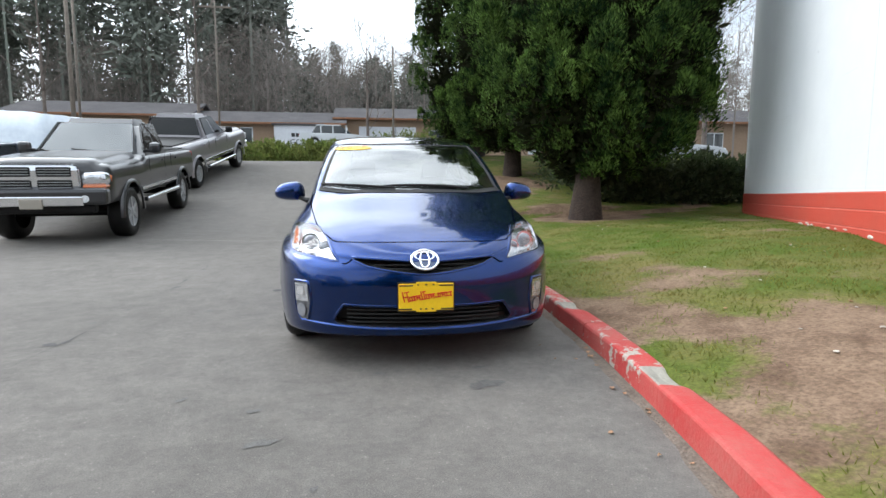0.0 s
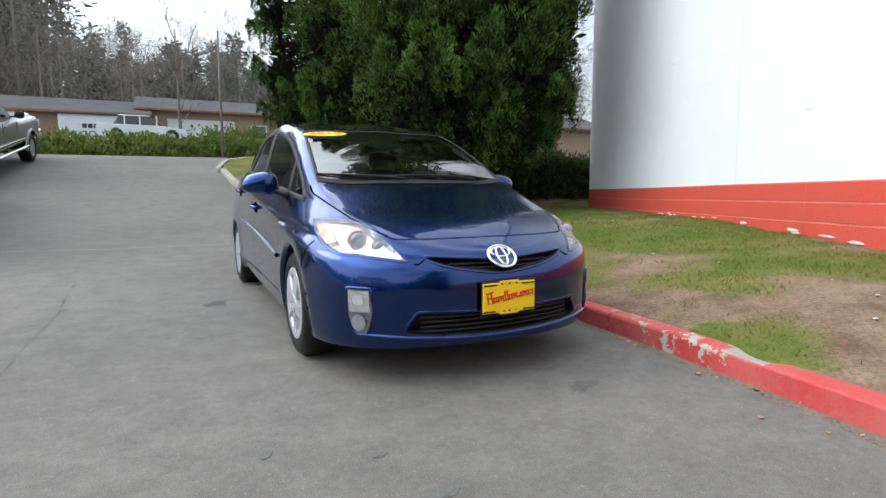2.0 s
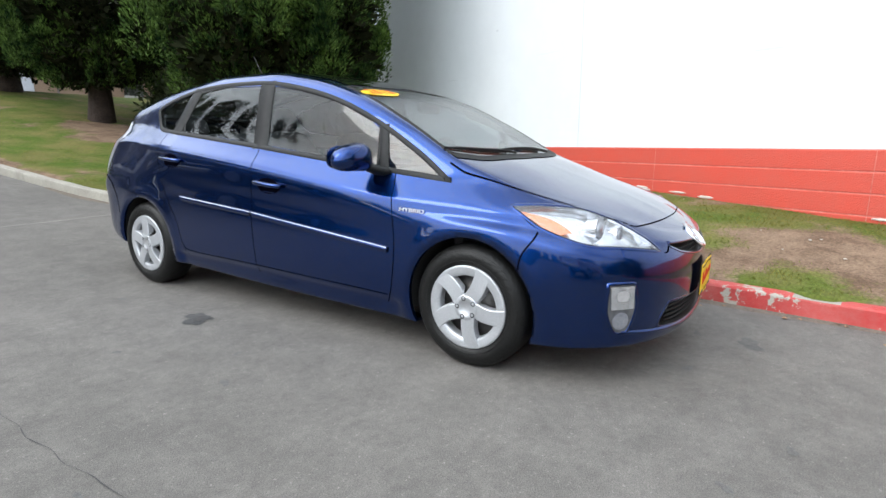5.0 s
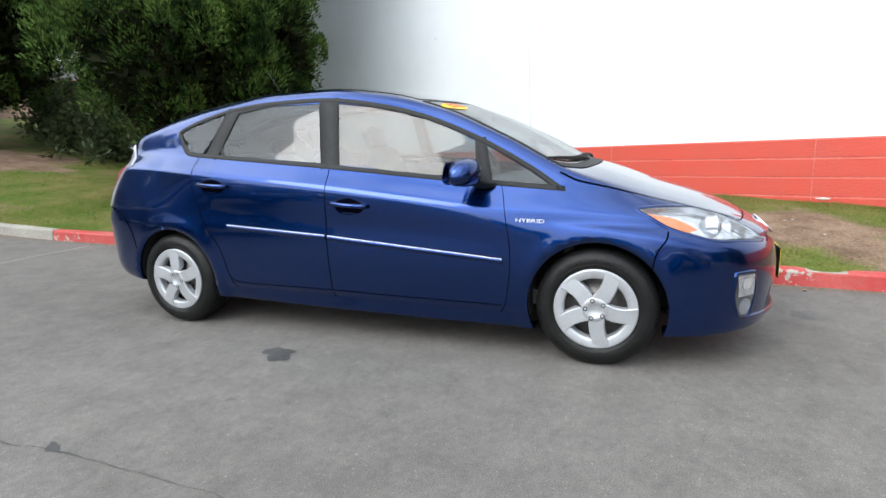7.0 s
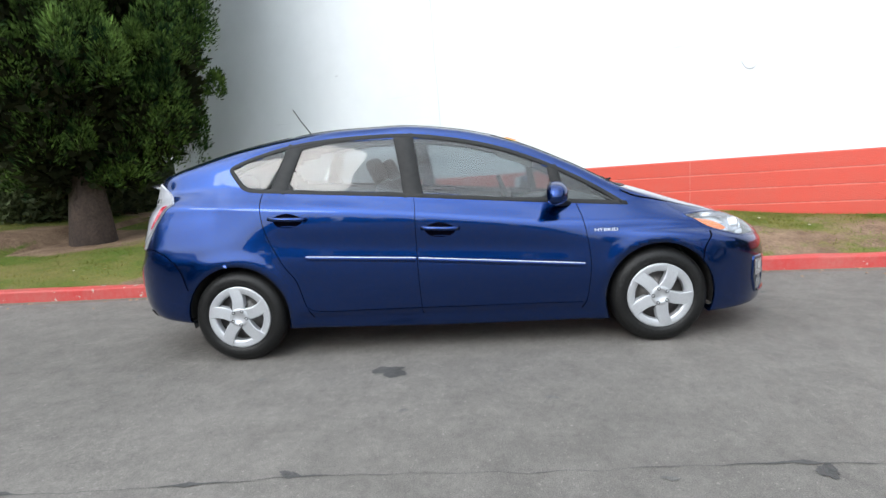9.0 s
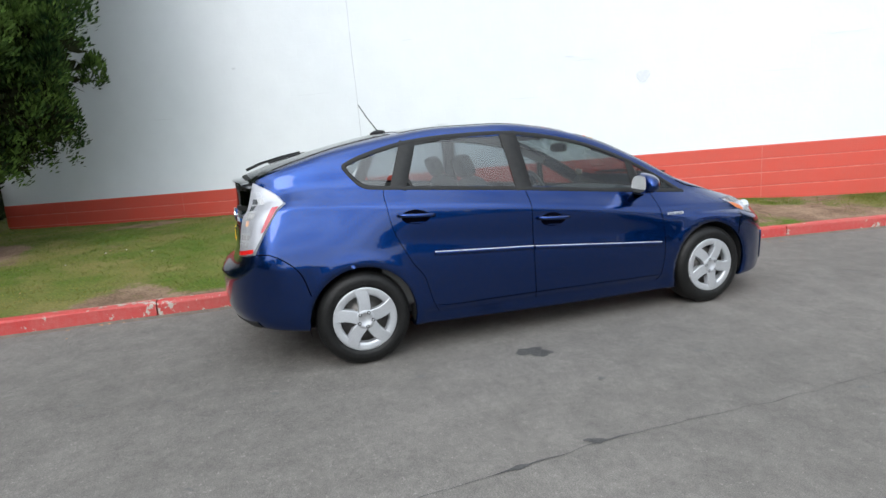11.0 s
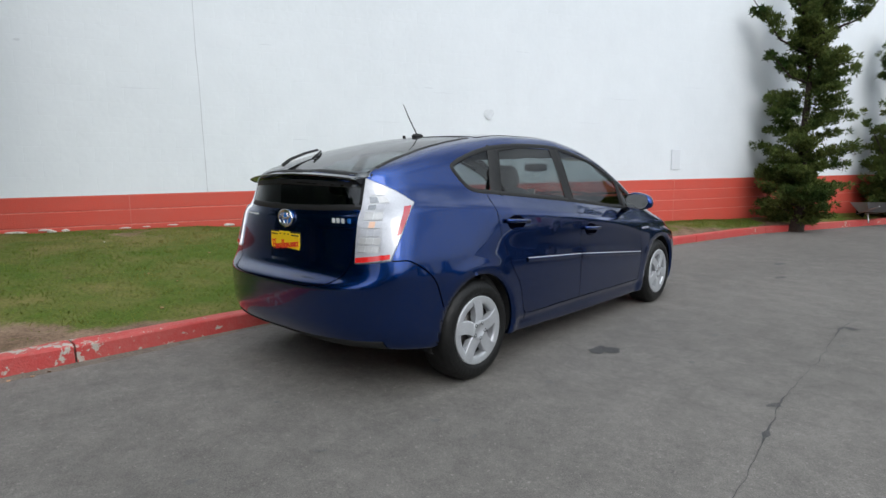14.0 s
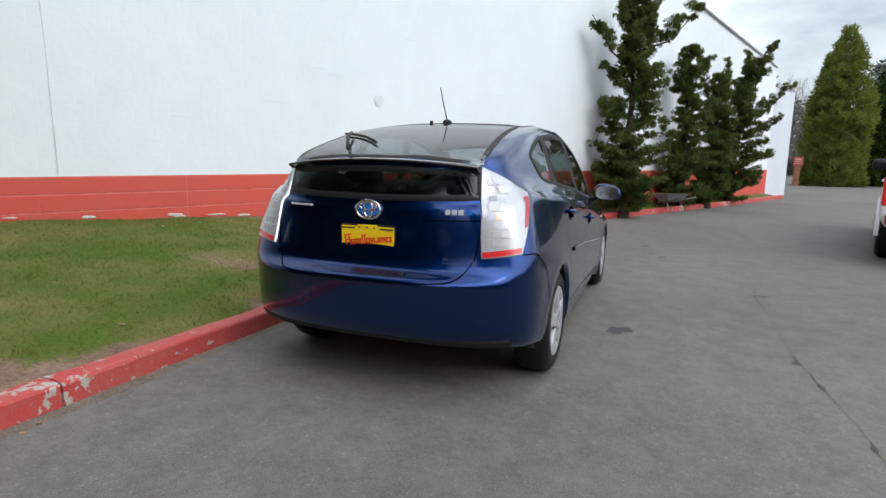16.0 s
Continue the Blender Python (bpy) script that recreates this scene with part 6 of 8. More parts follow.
def make_rear():
    y0 = 2.062
    bm = bmesh.new()

    def oval(cx, cz, a, b, r):
        pts = [(cx + a * math.cos(t), y0 + 0.012, cz + b * math.sin(t)) for t in np.linspace(0, 2 * math.pi, 37)]
        vs, fs = tube(pts, r, 8)
        base = [bm.verts.new(v) for v in vs]
        for f in fs[:-2]:
            bm.faces.new([base[k] for k in f])
    oval(0, .965, .070, .046, .007)
    oval(0, .968, .025, .039, .0055)
    oval(0, .983, .050, .020, .0055)
    emb = part("rear_emblem", bm, M_CHROME, CAR, "oval chrome emblem on blue", smooth=True)
    bm = bmesh.new()
    bmesh.ops.create_uvsphere(bm, u_segments=28, v_segments=10, radius=1)
    for v in bm.verts:
        v.co = Vector((v.co.x * .072, y0 - .002 + v.co.y * .010, .965 + v.co.z * .048))
    part("emblem_backing", bm, M_BLUE_EMBLEM, emb, smooth=True)
    # name bars either side
    bm = bmesh.new()
    for k in range(5):
        p = on_body((.36 + .032 * k, 2.05, .972), BACK, .003)
        add_box(bm, p, (.024, .003, .011), .001)
    part("name_badge", bm, M_BADGE, CAR, "small chrome name strip")
    bm = bmesh.new()
    for k in range(3):
        p = on_body((-.42 - .032 * k, 2.05, .968), BACK, .003)
        add_box(bm, p, (.026, .004, .026), .003)
    hb = part("side_badge", bm, M_BADGE, CAR, "chrome and blue emblem strip")
    part("badge_tip", box(on_body((-.525, 2.05, .968), BACK, .003), (.026, .005, .026), .004), M_BLUE_EMBLEM, hb)
    # spoiler: a thin black wing over the lower window
    xs = np.linspace(-.546, .546, 31)
    vs, fs = [], []
    for x in xs:
        t = 1 - 0.95 * (abs(x) / .60) ** 4
        yb = 2.00 - .05 * (x / .6) ** 2
        zb = 1.218 - .034 * (x / .6) ** 2 - .012 * (x / .6) ** 8
        for dy, dz in ((-.10, .030), (-.03, .012), (.045 * t + .01, .004), (.056 * t + .012, -.001), (.050 * t + .008, -.007), (-.005, -.022), (-.06, -.022)):
            vs.append((x, yb + dy, zb + dz))
    n = 7
    for i in range(len(xs) - 1):
        for k in range(n):
            fs.append((i * n + k, i * n + (k + 1) % n, (i + 1) * n + (k + 1) % n, (i + 1) * n + k))
    fs.append(tuple(range(n)))
    fs.append(tuple((len(xs) - 1) * n + k for k in range(n - 1, -1, -1)))
    obj("spoiler", vs, fs, M_GLOSSBLACK, CAR, "thin gloss black tailgate spoiler")
    for s in (-1, 1):
        pt = P_SIDE[("tail", s)]
        tl = part("tail_lamp", pt.sheet(0.010, 0.03), M_TAILSHELL, CAR, "tall clear tail lamp with a red foot", smooth=True)
        vs, fs = pt.ring(0.003, 0.005, 0.012)
        obj("tail_lamp_rim", vs, fs, M_REFLECTOR, tl)
        td = mirror_dir(TAIL_DIR, s)
        lo = Patch(flip([(-.770, 1.958, .806), (-.770, 1.958, .806), (-.602, 2.04, .783), (-.602, 2.04, .783), (-.606, 2.046, .758), (-.606, 2.046, .758), (-.69, 2.01, .768), (-.770, 1.960, .783), (-.770, 1.960, .783)], s), td)
        part("red_lens", lo.sheet(0.014, 0.03), M_REDLENS, tl, "red lamp foot", smooth=True)
        ed = Patch(flip([(-.752, 1.790, 1.044), (-.752, 1.790, 1.044), (-.740, 1.828, 1.038), (-.740, 1.828, 1.038), (-.766, 1.905, .900), (-.778, 1.888, .906), (-.778, 1.888, .906)], s), mirror_dir((.8, -.6, 0), s))
        part("red_side_lens", ed.sheet(0.0115, 0.03), M_REDMARK, tl, "red side marker", smooth=True)
        # inner lamp: a column of clear cells along the inner edge, dark facets near the top, bulbs lower down
        zi = [.753, .92, 1.06, 1.19]
        zo = [.777, .865, .960, 1.060, 1.138, 1.19]

        def pane(name, u0, u1, z0, z1, material, lift, label=""):
            q = []
            for u, z in ((u0, z0), (u1, z0), (u1, z1), (u0, z1)):
                x = (1 - u) * np.interp(z, zi, [.600, .580, .565, .556]) + u * np.interp(z, zo, [.777, .787, .782, .752, .645, .556])
                y = (1 - u) * np.interp(z, zi, [2.046, 2.01, 1.965, 1.935]) + u * np.interp(z, zo, [1.962, 1.92, 1.865, 1.775, 1.85, 1.935])
                q += [(-float(x), float(y), z)] * 2
            return part(name, Patch(flip(q, s), td, 1).sheet(lift, 0.05), material, tl, label, smooth=True)
        for r in range(8):
            z0 = .810 + .041 * r
            u0, u1 = .08 + .012 * r, .64 - .030 * r + (.10 if r > 5 else 0)
            pane("lamp_cell", u0, u1, z0, z0 + .037, M_LAMPCELL, 0.0120)
            for c in range(2 if r > 3 else 3):
                w = (u1 - u0) / (2 if r > 3 else 3)
                m = M_AMBER_PALE if (r, c) == (3, 1) else M_FOG if r in (5, 6) and c == 0 else M_BULB if r in (0, 1, 4, 6) else M_TAILSHELL
                pane("lamp_facet", u0 + w * (c + .05), u0 + w * (c + .95), z0 + .003, z0 + .034, m, 0.0140)
    # bumper gap and tailgate gap
    seam("tailgate_gap", curve3([(-.56, 2.06, .735), (-.50, 2.08, .66), (-.38, 2.10, .638), (0, 2.11, .632), (.38, 2.10, .638), (.50, 2.08, .66), (.56, 2.06, .735)]), BACK, 0.0045)
    seam("tailgate_gap", [(-.565, 2.06, .745), (-.59, 2.05, .95), (-.592, 2.05, 1.01)], BACK, 0.006)
    seam("tailgate_gap", [(.565, 2.06, .745), (.59, 2.05, .95), (.592, 2.05, 1.01)], BACK, 0.006)
    seam("crease_line", [(-.585, 2.05, .93), (-.3, 2.05, .925)], BACK, 0.004, 0.002)
    # black lower valance
    seam("lower_valance", curve3([(-.74, 2.02, .335), (-.5, 2.12, .33), (0, 2.15, .325), (.5, 2.12, .33), (.74, 2.02, .335)]), BACK, profile=[(-.030, .0), (-.02, .006), (.012, .006), (.02, 0.0)], material=M_BLACK, label="black lower bumper strip")
    # aerial
    base = on_body((0, .985, 1.5), TOP, 0)
    bm = bmesh.new()
    bmesh.ops.create_uvsphere(bm, u_segments=16, v_segments=10, radius=1)
    for v in bm.verts:
        v.co = Vector((v.co.x * .026, v.co.y * .055, v.co.z * .020)) + base + Vector((0, 0, .006))
    an = part("aerial", bm, M_BLACK, CAR, "short black roof aerial", smooth=True)
    vs, fs = tube([base + Vector((0, .005, .015)), base + Vector((0, .085, .13)), base + Vector((0, .135, .215))], .0045, 8, .003)
    obj("aerial_mast", vs, fs, M_BLACK, an)
    part("roof_button", cyl(on_body((.10, 1.02, 1.5), TOP, 0), on_body((.10, 1.02, 1.5), TOP, .022), .013, .010, 12), M_BLACK, CAR, "small black camera cover")
    # rear wiper on the hatch window
    pts = [on_body((x, y, 1.3), TOP, h) for x, y, h in ((.18, 1.955, .028), (.24, 1.86, .034), (.33, 1.70, .034), (.40, 1.55, .030))]
    vs, fs = tube(pts, .011, 8, .008)
    wp = obj("rear_wiper", vs, fs, M_BLACK, CAR, "black rear wiper arm and blade")
    pts = [on_body((x, y, 1.3), TOP, .014) for x, y in ((.10, 1.80), (.24, 1.66), (.40, 1.53), (.50, 1.46))]
    vs, fs = tube(pts, .008, 6)
    obj("wiper_blade", vs, fs, M_BLACK, wp)


make_rear()


def make_wipers():
    cowl = Patch([(0, -1.29, 1.0), (.4, -1.265, 1.0), (.66, -1.165, 1.0), (.66, -1.165, 1.0), (.655, -1.125, 1.0), (.655, -1.125, 1.0), (.38, -1.21, 1.0), (0, -1.232, 1.0), (-.38, -1.21, 1.0), (-.655, -1.125, 1.0), (-.655, -1.125, 1.0), (-.66, -1.165, 1.0), (-.66, -1.165, 1.0), (-.4, -1.265, 1.0)], TOP)
    part("cowl", cowl.sheet(0.004, 0.05), M_BLACK, CAR, "black cowl below the windscreen", smooth=True)
    for a, b in (((-.12, -1.225), (-.64, -1.09)), ((.42, -1.19), (-.20, -1.165))):
        pts = [on_body((a[0] + (b[0] - a[0]) * t, a[1] + (b[1] - a[1]) * t, 1.0), (0, .3, -1), .016 + .010 * math.sin(math.pi * t)) for t in np.linspace(0, 1, 9)]
        vs, fs = tube(pts, .009, 8, .006)
        w = obj("wiper", vs, fs, M_BLACK, CAR, "black windscreen wiper")
        pts = [on_body((a[0] + (b[0] - a[0]) * t, a[1] + (b[1] - a[1]) * t + .018, 1.0), (0, .3, -1), .009) for t in np.linspace(.15, 1.02, 9)]
        vs, fs = tube(pts, .006, 6)
        obj("wiper_blade", vs, fs, M_BLACK, w)
    # oval price sticker with the model year, inside the top corner of the windscreen
    pts = []
    c0 = Vector((-.43, -.50, 1.35))
    for k in range(18):
        t = 2 * math.pi * k / 18
        pts.append((c0.x + .155 * math.cos(t), c0.y + .062 * math.sin(t) - .02 * math.cos(t) * 0.2, 1.35))
    st = Patch(pts, (0, .35, -1), 2)
    sk = part("year_sticker", st.sheet(0.006, 0.05), M_YELLOW, CAR, "yellow oval windscreen sticker reading 2010", smooth=True)
    cu = bpy.data.curves.new("year_text", "FONT")
    cu.body, cu.size, cu.extrude, cu.align_x, cu.align_y, cu.space_character = "2010", 0.105, 0.0005, "CENTER", "CENTER", 1.15
    tmp = bpy.data.objects.new("year_text", cu)
    me = bpy.data.meshes.new_from_object(tmp)
    bpy.data.objects.remove(tmp)
    me.materials.append(M_INK_RED)
    o = new("sticker_writing", me)
    o.parent = sk
    p = on_body(c0, (0, .35, -1), 0.0)
    px, py = on_body(c0 + Vector((.05, 0, 0)), (0, .35, -1), 0), on_body(c0 + Vector((0, .05, 0)), (0, .35, -1), 0)
    ax, ay = (px - p).normalized(), (py - p).normalized()
    nz = ax.cross(ay).normalized()
    ay = nz.cross(ax)
    q = p + nz * 0.0085
    o.matrix_basis = Matrix(((ax.x, ay.x, nz.x, q.x), (ax.y, ay.y, nz.y, q.y), (ax.z, ay.z, nz.z, q.z), (0, 0, 0, 1)))


make_wipers()


def soft_box(c, sx, sy, sz, rot=None, e=0.55):
    """A cushion: a sphere squared off."""
    bm = bmesh.new()
    bmesh.ops.create_uvsphere(bm, u_segments=20, v_segments=12, radius=1.0)
    for v in bm.verts:
        v.co = Vector((math.copysign(abs(v.co.x) ** e, v.co.x) * sx / 2, math.copysign(abs(v.co.y) ** e, v.co.y) * sy / 2, math.copysign(abs(v.co.z) ** e, v.co.z) * sz / 2))
    bmesh.ops.transform(bm, matrix=Matrix.Translation(c) @ (rot if rot is not None else Matrix()), verts=bm.verts)
    return bm


def make_interior():
    tilt = Matrix.Rotation(radians(-22), 4, "X")
    for x in (-.36, .36):
        st = new("front_seat")
        st.parent = CAR
        st["label"] = "dark grey cloth front seat"
        part("cushion", soft_box((x, -.05, .52), .50, .52, .18), M_SEAT, st, smooth=True)
        part("backrest", soft_box((x, .30, .82), .48, .16, .62, tilt), M_SEAT, st, smooth=True)
        part("headrest", soft_box((x, .45, 1.19), .26, .10, .17, tilt), M_SEAT, st, smooth=True)
    rs = new("rear_seat")
    rs.parent = CAR
    rs["label"] = "dark grey rear bench seat"
    part("bench", soft_box((0, .86, .50), 1.30, .55, .20), M_SEAT, rs, smooth=True)
    part("bench_back", soft_box((0, 1.22, .82), 1.28, .16, .58, tilt), M_SEAT, rs, smooth=True)
    for x in (-.42, .42):
        part("headrest", soft_box((x, 1.36, 1.14), .25, .09, .14, tilt), M_SEAT, rs, smooth=True)
    bm = soft_box((0, -.86, .80), 1.40, .62, .26)
    part("dashboard", bm, M_DASH, CAR, "dark moulded dashboard", smooth=True)
    bm = bmesh.new()
    add_box(bm, (0, .2, .30), (1.40, 2.6, .08))
    add_box(bm, (0, 1.62, .72), (1.30, .75, .06), .02)
    add_box(bm, (0, -1.2, .55), (1.38, .05, .55))
    for s in (-1, 1):
        add_box(bm, (s * .755, .2, .60), (.04, 2.0, .54), .02)
    part("cabin_trim", bm, M_DASH, CAR, "dark cabin floor and door trim")
    pts = [(.36 + .185 * math.cos(t), -.50 + .06 * math.sin(t), .90 + .175 * math.sin(t)) for t in np.linspace(0, 2 * math.pi, 33)]
    vs, fs = tube(pts, .016, 8)
    sw = obj("steering_wheel", vs, fs[:-2], M_DASH, CAR, "black steering wheel")
    part("wheel_boss", soft_box((.36, -.51, .89), .17, .06, .12), M_DASH, sw, smooth=True)
    part("rear_view_mirror", soft_box((0, -.55, 1.275), .24, .05, .075), M_BLACK, CAR, "black rear-view mirror", smooth=True)
    part("hang_tag", box((-.30 + .6, -.93, 1.04), (.09, .01, .05), .003), M_LITTER, CAR, "small pale paper behind the windscreen")


make_interior()

# ---------------------------------------------------------------- trees and hedges


def leaf_cloud(centres, axes, per, length, width, spread, seed):
    """Many small pointed leaves round clump centres; axes: the way each clump points. Returns verts, faces."""
    rs = np.random.RandomState(seed)
    C = np.repeat(np.array(centres, float), per, axis=0)
    A = np.repeat(np.array(axes, float), per, axis=0)
    S = np.repeat(np.array(spread, float), per)[:, None] if np.ndim(spread) else spread
    n = len(C)
    off = rs.normal(0, 1, (n, 3))
    off /= np.linalg.norm(off, axis=1, keepdims=True)
    off *= rs.uniform(0.25, 1.0, (n, 1)) * S
    P = C + off
    D = A * 0.8 + off / np.maximum(np.linalg.norm(off, axis=1, keepdims=True), 1e-6) * 0.9 + rs.normal(0, 0.45, (n, 3))
    D /= np.linalg.norm(D, axis=1, keepdims=True)
    B = np.cross(D, rs.normal(0, 1, (n, 3)))
    B /= np.maximum(np.linalg.norm(B, axis=1, keepdims=True), 1e-6)
    L = length * rs.uniform(0.6, 1.25, (n, 1))
    W = width * rs.uniform(0.7, 1.3, (n, 1))
    V = np.empty((n * 4, 3))
    V[0::4] = P
    V[1::4] = P + D * L * 0.5 + B * W
    V[2::4] = P + D * L
    V[3::4] = P + D * L * 0.5 - B * W
    F = np.arange(n * 4).reshape(n, 4)
    return V, F


def fast_obj(name, V, F, material, parent=None, label=""):
    me = bpy.data.meshes.new(name)
    me.from_pydata(V.tolist(), [], F.tolist())
    me.materials.append(material)
    ob = new(name, me)
    if parent is not None:
        ob.parent = parent
    if label:
        ob["label"] = label
    return ob


def make_trunk(root, x, y, z0, h, r, seed, lean=(0, 0), flare=1.35, material=None):
    rnd = random.Random(seed)
    pts, rad = [], []
    n = 12
    for k in range(n + 1):
        t = k / n
        pts.append((x + lean[0] * t + 0.08 * noise.noise(Vector((t * 3, seed, 0))), y + lean[1] * t + 0.08 * noise.noise(Vector((t * 3, seed, 5))), z0 - 0.1 + h * t))
        rad.append(r * (1 - 0.8 * t) * (1 + (flare - 1) * math.exp(-t * h / 0.25)))
    vs, fs = [], []
    m = 26
    for (px, py, pz), rr in zip(pts, rad):
        for k in range(m):
            a = 2 * math.pi * k / m
            q = rr * (1 + 0.16 * noise.noise(Vector((math.cos(a) * 2, math.sin(a) * 2, pz * 0.6 + seed))) + 0.10 * noise.noise(Vector((math.cos(a) * 6, math.sin(a) * 6, pz * 0.5 + seed))))
            vs.append((px + q * math.cos(a), py + q * math.sin(a), pz))
    for i in range(n):
        for k in range(m):
            k2 = (k + 1) % m
            fs.append((i * m + k, i * m + k2, (i + 1) * m + k2, (i + 1) * m + k))
    obj("trunk", vs, fs, material or M_BARK, root)
    return pts


def make_limbs(root, pts, crown, seed, count, r=0.05):
    rnd = random.Random(seed)
    for k in range(count):
        p = Vector(rnd.choice(pts[2:]))
        c = Vector(rnd.choice(crown))
        mid = p.lerp(c, 0.5) + Vector((0, 0, -0.15))
        vs, fs = tube([p, mid, c], r, 6, r * 0.3)
        obj("limb", vs, fs, M_BARK, root)


def crown_conifer(x, y, zs, rs_, count, seed, squash=1.0, lump=0.35):
    """Clump centres filling a tall crown with a lumpy outline."""
    rnd = random.Random(seed)
    rad = pchip(list(zip(zs, rs_)))
    C, A = [], []
    while len(C) < count:
        z = zs[0] + (zs[-1] - zs[0]) * rnd.random() ** 1.45
        a = rnd.uniform(0, 2 * math.pi)
        R = float(rad(z)) * (1 + lump * noise.noise(Vector((math.cos(a) * 1.4, math.sin(a) * 1.4, z * 0.75 + seed))) + 0.12 * noise.noise(Vector((math.cos(a) * 4, math.sin(a) * 4, z * 2 + seed))))
        if rnd.random() > R / max(rs_):
            continue
        q = R * (1 - 0.55 * rnd.random() ** 2.2)
        C.append((x + q * math.cos(a), y + q * math.sin(a) * squash, z))
        A.append((math.cos(a) * 0.7, math.sin(a) * 0.7, 0.75))
    return C, A


def big_conifer(x, y, zs, rs_, lobes, seed, trunk_r, label, squash=1.0, shift=(0.0, 0.0), per=720):
    """A dense conifer: upright lobes of fine sprays standing out of a dark inner crown."""
    z0 = lawn_z(x, y)
    rs = np.random.RandomState(seed)
    root = thing("conifer_tree", label, "tree", group="conifers on the lawn")
    pts = make_trunk(root, x, y, z0, zs[-1] * 0.8, trunk_r, seed)
    B, BA = crown_conifer(x + shift[0], y + shift[1], [z0 + q for q in zs], [q * 0.93 for q in rs_], lobes, seed, squash, 0.30)
    B, BA = np.array(B), np.array(BA)
    Q = rs.normal(0, 1, (lobes, per, 3))
    Q /= np.linalg.norm(Q, axis=2, keepdims=True)
    Q[:, :, 2] = np.where(Q[:, :, 2] < -0.45, -Q[:, :, 2], Q[:, :, 2])
    size = rs.uniform(0.17, 0.44, (lobes, 1, 1))
    tip = 1 + 0.22 * np.sin(Q[:, :, :1] * 7 + rs.uniform(0, 6, (lobes, 1, 1))) * np.sin(Q[:, :, 2:] * 6 + rs.uniform(0, 6, (lobes, 1, 1)))
    shell = size * tip * (1 - 0.38 * rs.rand(lobes, per, 1) ** 2)
    P = B[:, None, :] + Q * shell * np.array([0.82, 0.82, 1.55]) + BA[:, None, :] * size * 0.35 * np.maximum(Q[:, :, 2:], 0)
    P = P.reshape(-1, 3)
    D = (Q * np.array([1, 1, 0.7]) + BA[:, None, :] * 0.35 + np.array([0, 0, 0.75])).reshape(-1, 3) + rs.normal(0, 0.3, (lobes * per, 3))
    D /= np.linalg.norm(D, axis=1, keepdims=True)
    S = np.cross(D, rs.normal(0, 1, D.shape))
    S /= np.maximum(np.linalg.norm(S, axis=1, keepdims=True), 1e-6)
    n = len(P)
    L, W = 0.085 * rs.uniform(0.6, 1.3, (n, 1)), 0.0125 * rs.uniform(0.7, 1.3, (n, 1))
    V = np.empty((n * 4, 3))
    V[0::4], V[1::4], V[2::4], V[3::4] = P, P + D * L * 0.55 + S * W, P + D * L, P + D * L * 0.55 - S * W
    F = np.arange(n * 4).reshape(n, 4)
    # inner growth, closing the view through the crown; its shade is in the colour
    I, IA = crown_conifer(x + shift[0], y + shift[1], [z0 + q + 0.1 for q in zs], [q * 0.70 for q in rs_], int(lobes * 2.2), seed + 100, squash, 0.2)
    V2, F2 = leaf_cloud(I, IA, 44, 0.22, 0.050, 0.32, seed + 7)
    fast_obj("crown", V, F, M_LEAF, root)
    fast_obj("inner_crown", V2, F2, M_LEAF_INNER, root, "inner growth coloured dark for the crown shade")
    make_limbs(root, pts, I, seed, 18)


big_conifer(4.18, 5.85, [0.95, 1.25, 1.7, 2.4, 4.0, 7.0, 10.5, 14.0], [0.75, 1.35, 1.95, 2.38, 2.45, 2.25, 1.5, 0.4], 480, 21, 0.26, "broad dark green conifer with a thick brown trunk on the lawn", 0.90, (0.38, 0.16))
big_conifer(4.2, 12.0, [0.9, 1.4, 2.2, 4.5, 9.0, 15.0], [0.9, 1.6, 2.0, 2.1, 1.7, 0.4], 340, 22, 0.24, "tall dark conifer behind the broad one on the lawn")
big_conifer(3.9, 16.2, [0.5, 1.0, 2.2, 5.0, 10.0, 16.0], [1.0, 1.9, 2.4, 2.5, 1.9, 0.4], 300, 23, 0.22, "dark conifer at the tip of the lawn")


def make_undergrowth():
    """A dark shrub hedge across the corner of the wall, with dead litter below."""
    rnd = random.Random(5)
    C, A, S = [], [], []
    for k in range(420):
        t = rnd.random()
        x, y = 5.0 + 4.6 * t + rnd.uniform(-.35, .35), 7.9 - 0.55 * t + rnd.uniform(-0.55, 0.55)
        zb = lawn_z(x, y)
        top = 1.05 + 0.28 * noise.noise(Vector((x * 1.1, 1, 0)))
        C.append((x, y, zb + rnd.uniform(0.05, top)))
        A.append((rnd.uniform(-.4, .4), -0.6, 0.6))
    V, F = leaf_cloud(C, A, 40, 0.16, 0.03, 0.22, 9)
    root = thing("shrub_hedge", "dark evergreen shrub hedge at the wall corner", "hedge")
    fast_obj("hedge_foliage", V, F, M_LEAF_DARK, root)
    for k in range(14):
        x, y = rnd.uniform(5.0, 9.4), rnd.uniform(7.4, 8.1)
        zb = lawn_z(x, y)
        vs, fs = tube([(x, y, zb - .05), (x + rnd.uniform(-.2, .2), y, zb + .45), (x + rnd.uniform(-.4, .4), y, zb + .95)], .02, 6, .008)
        obj("stem", vs, fs, M_BARK, root)


make_undergrowth()


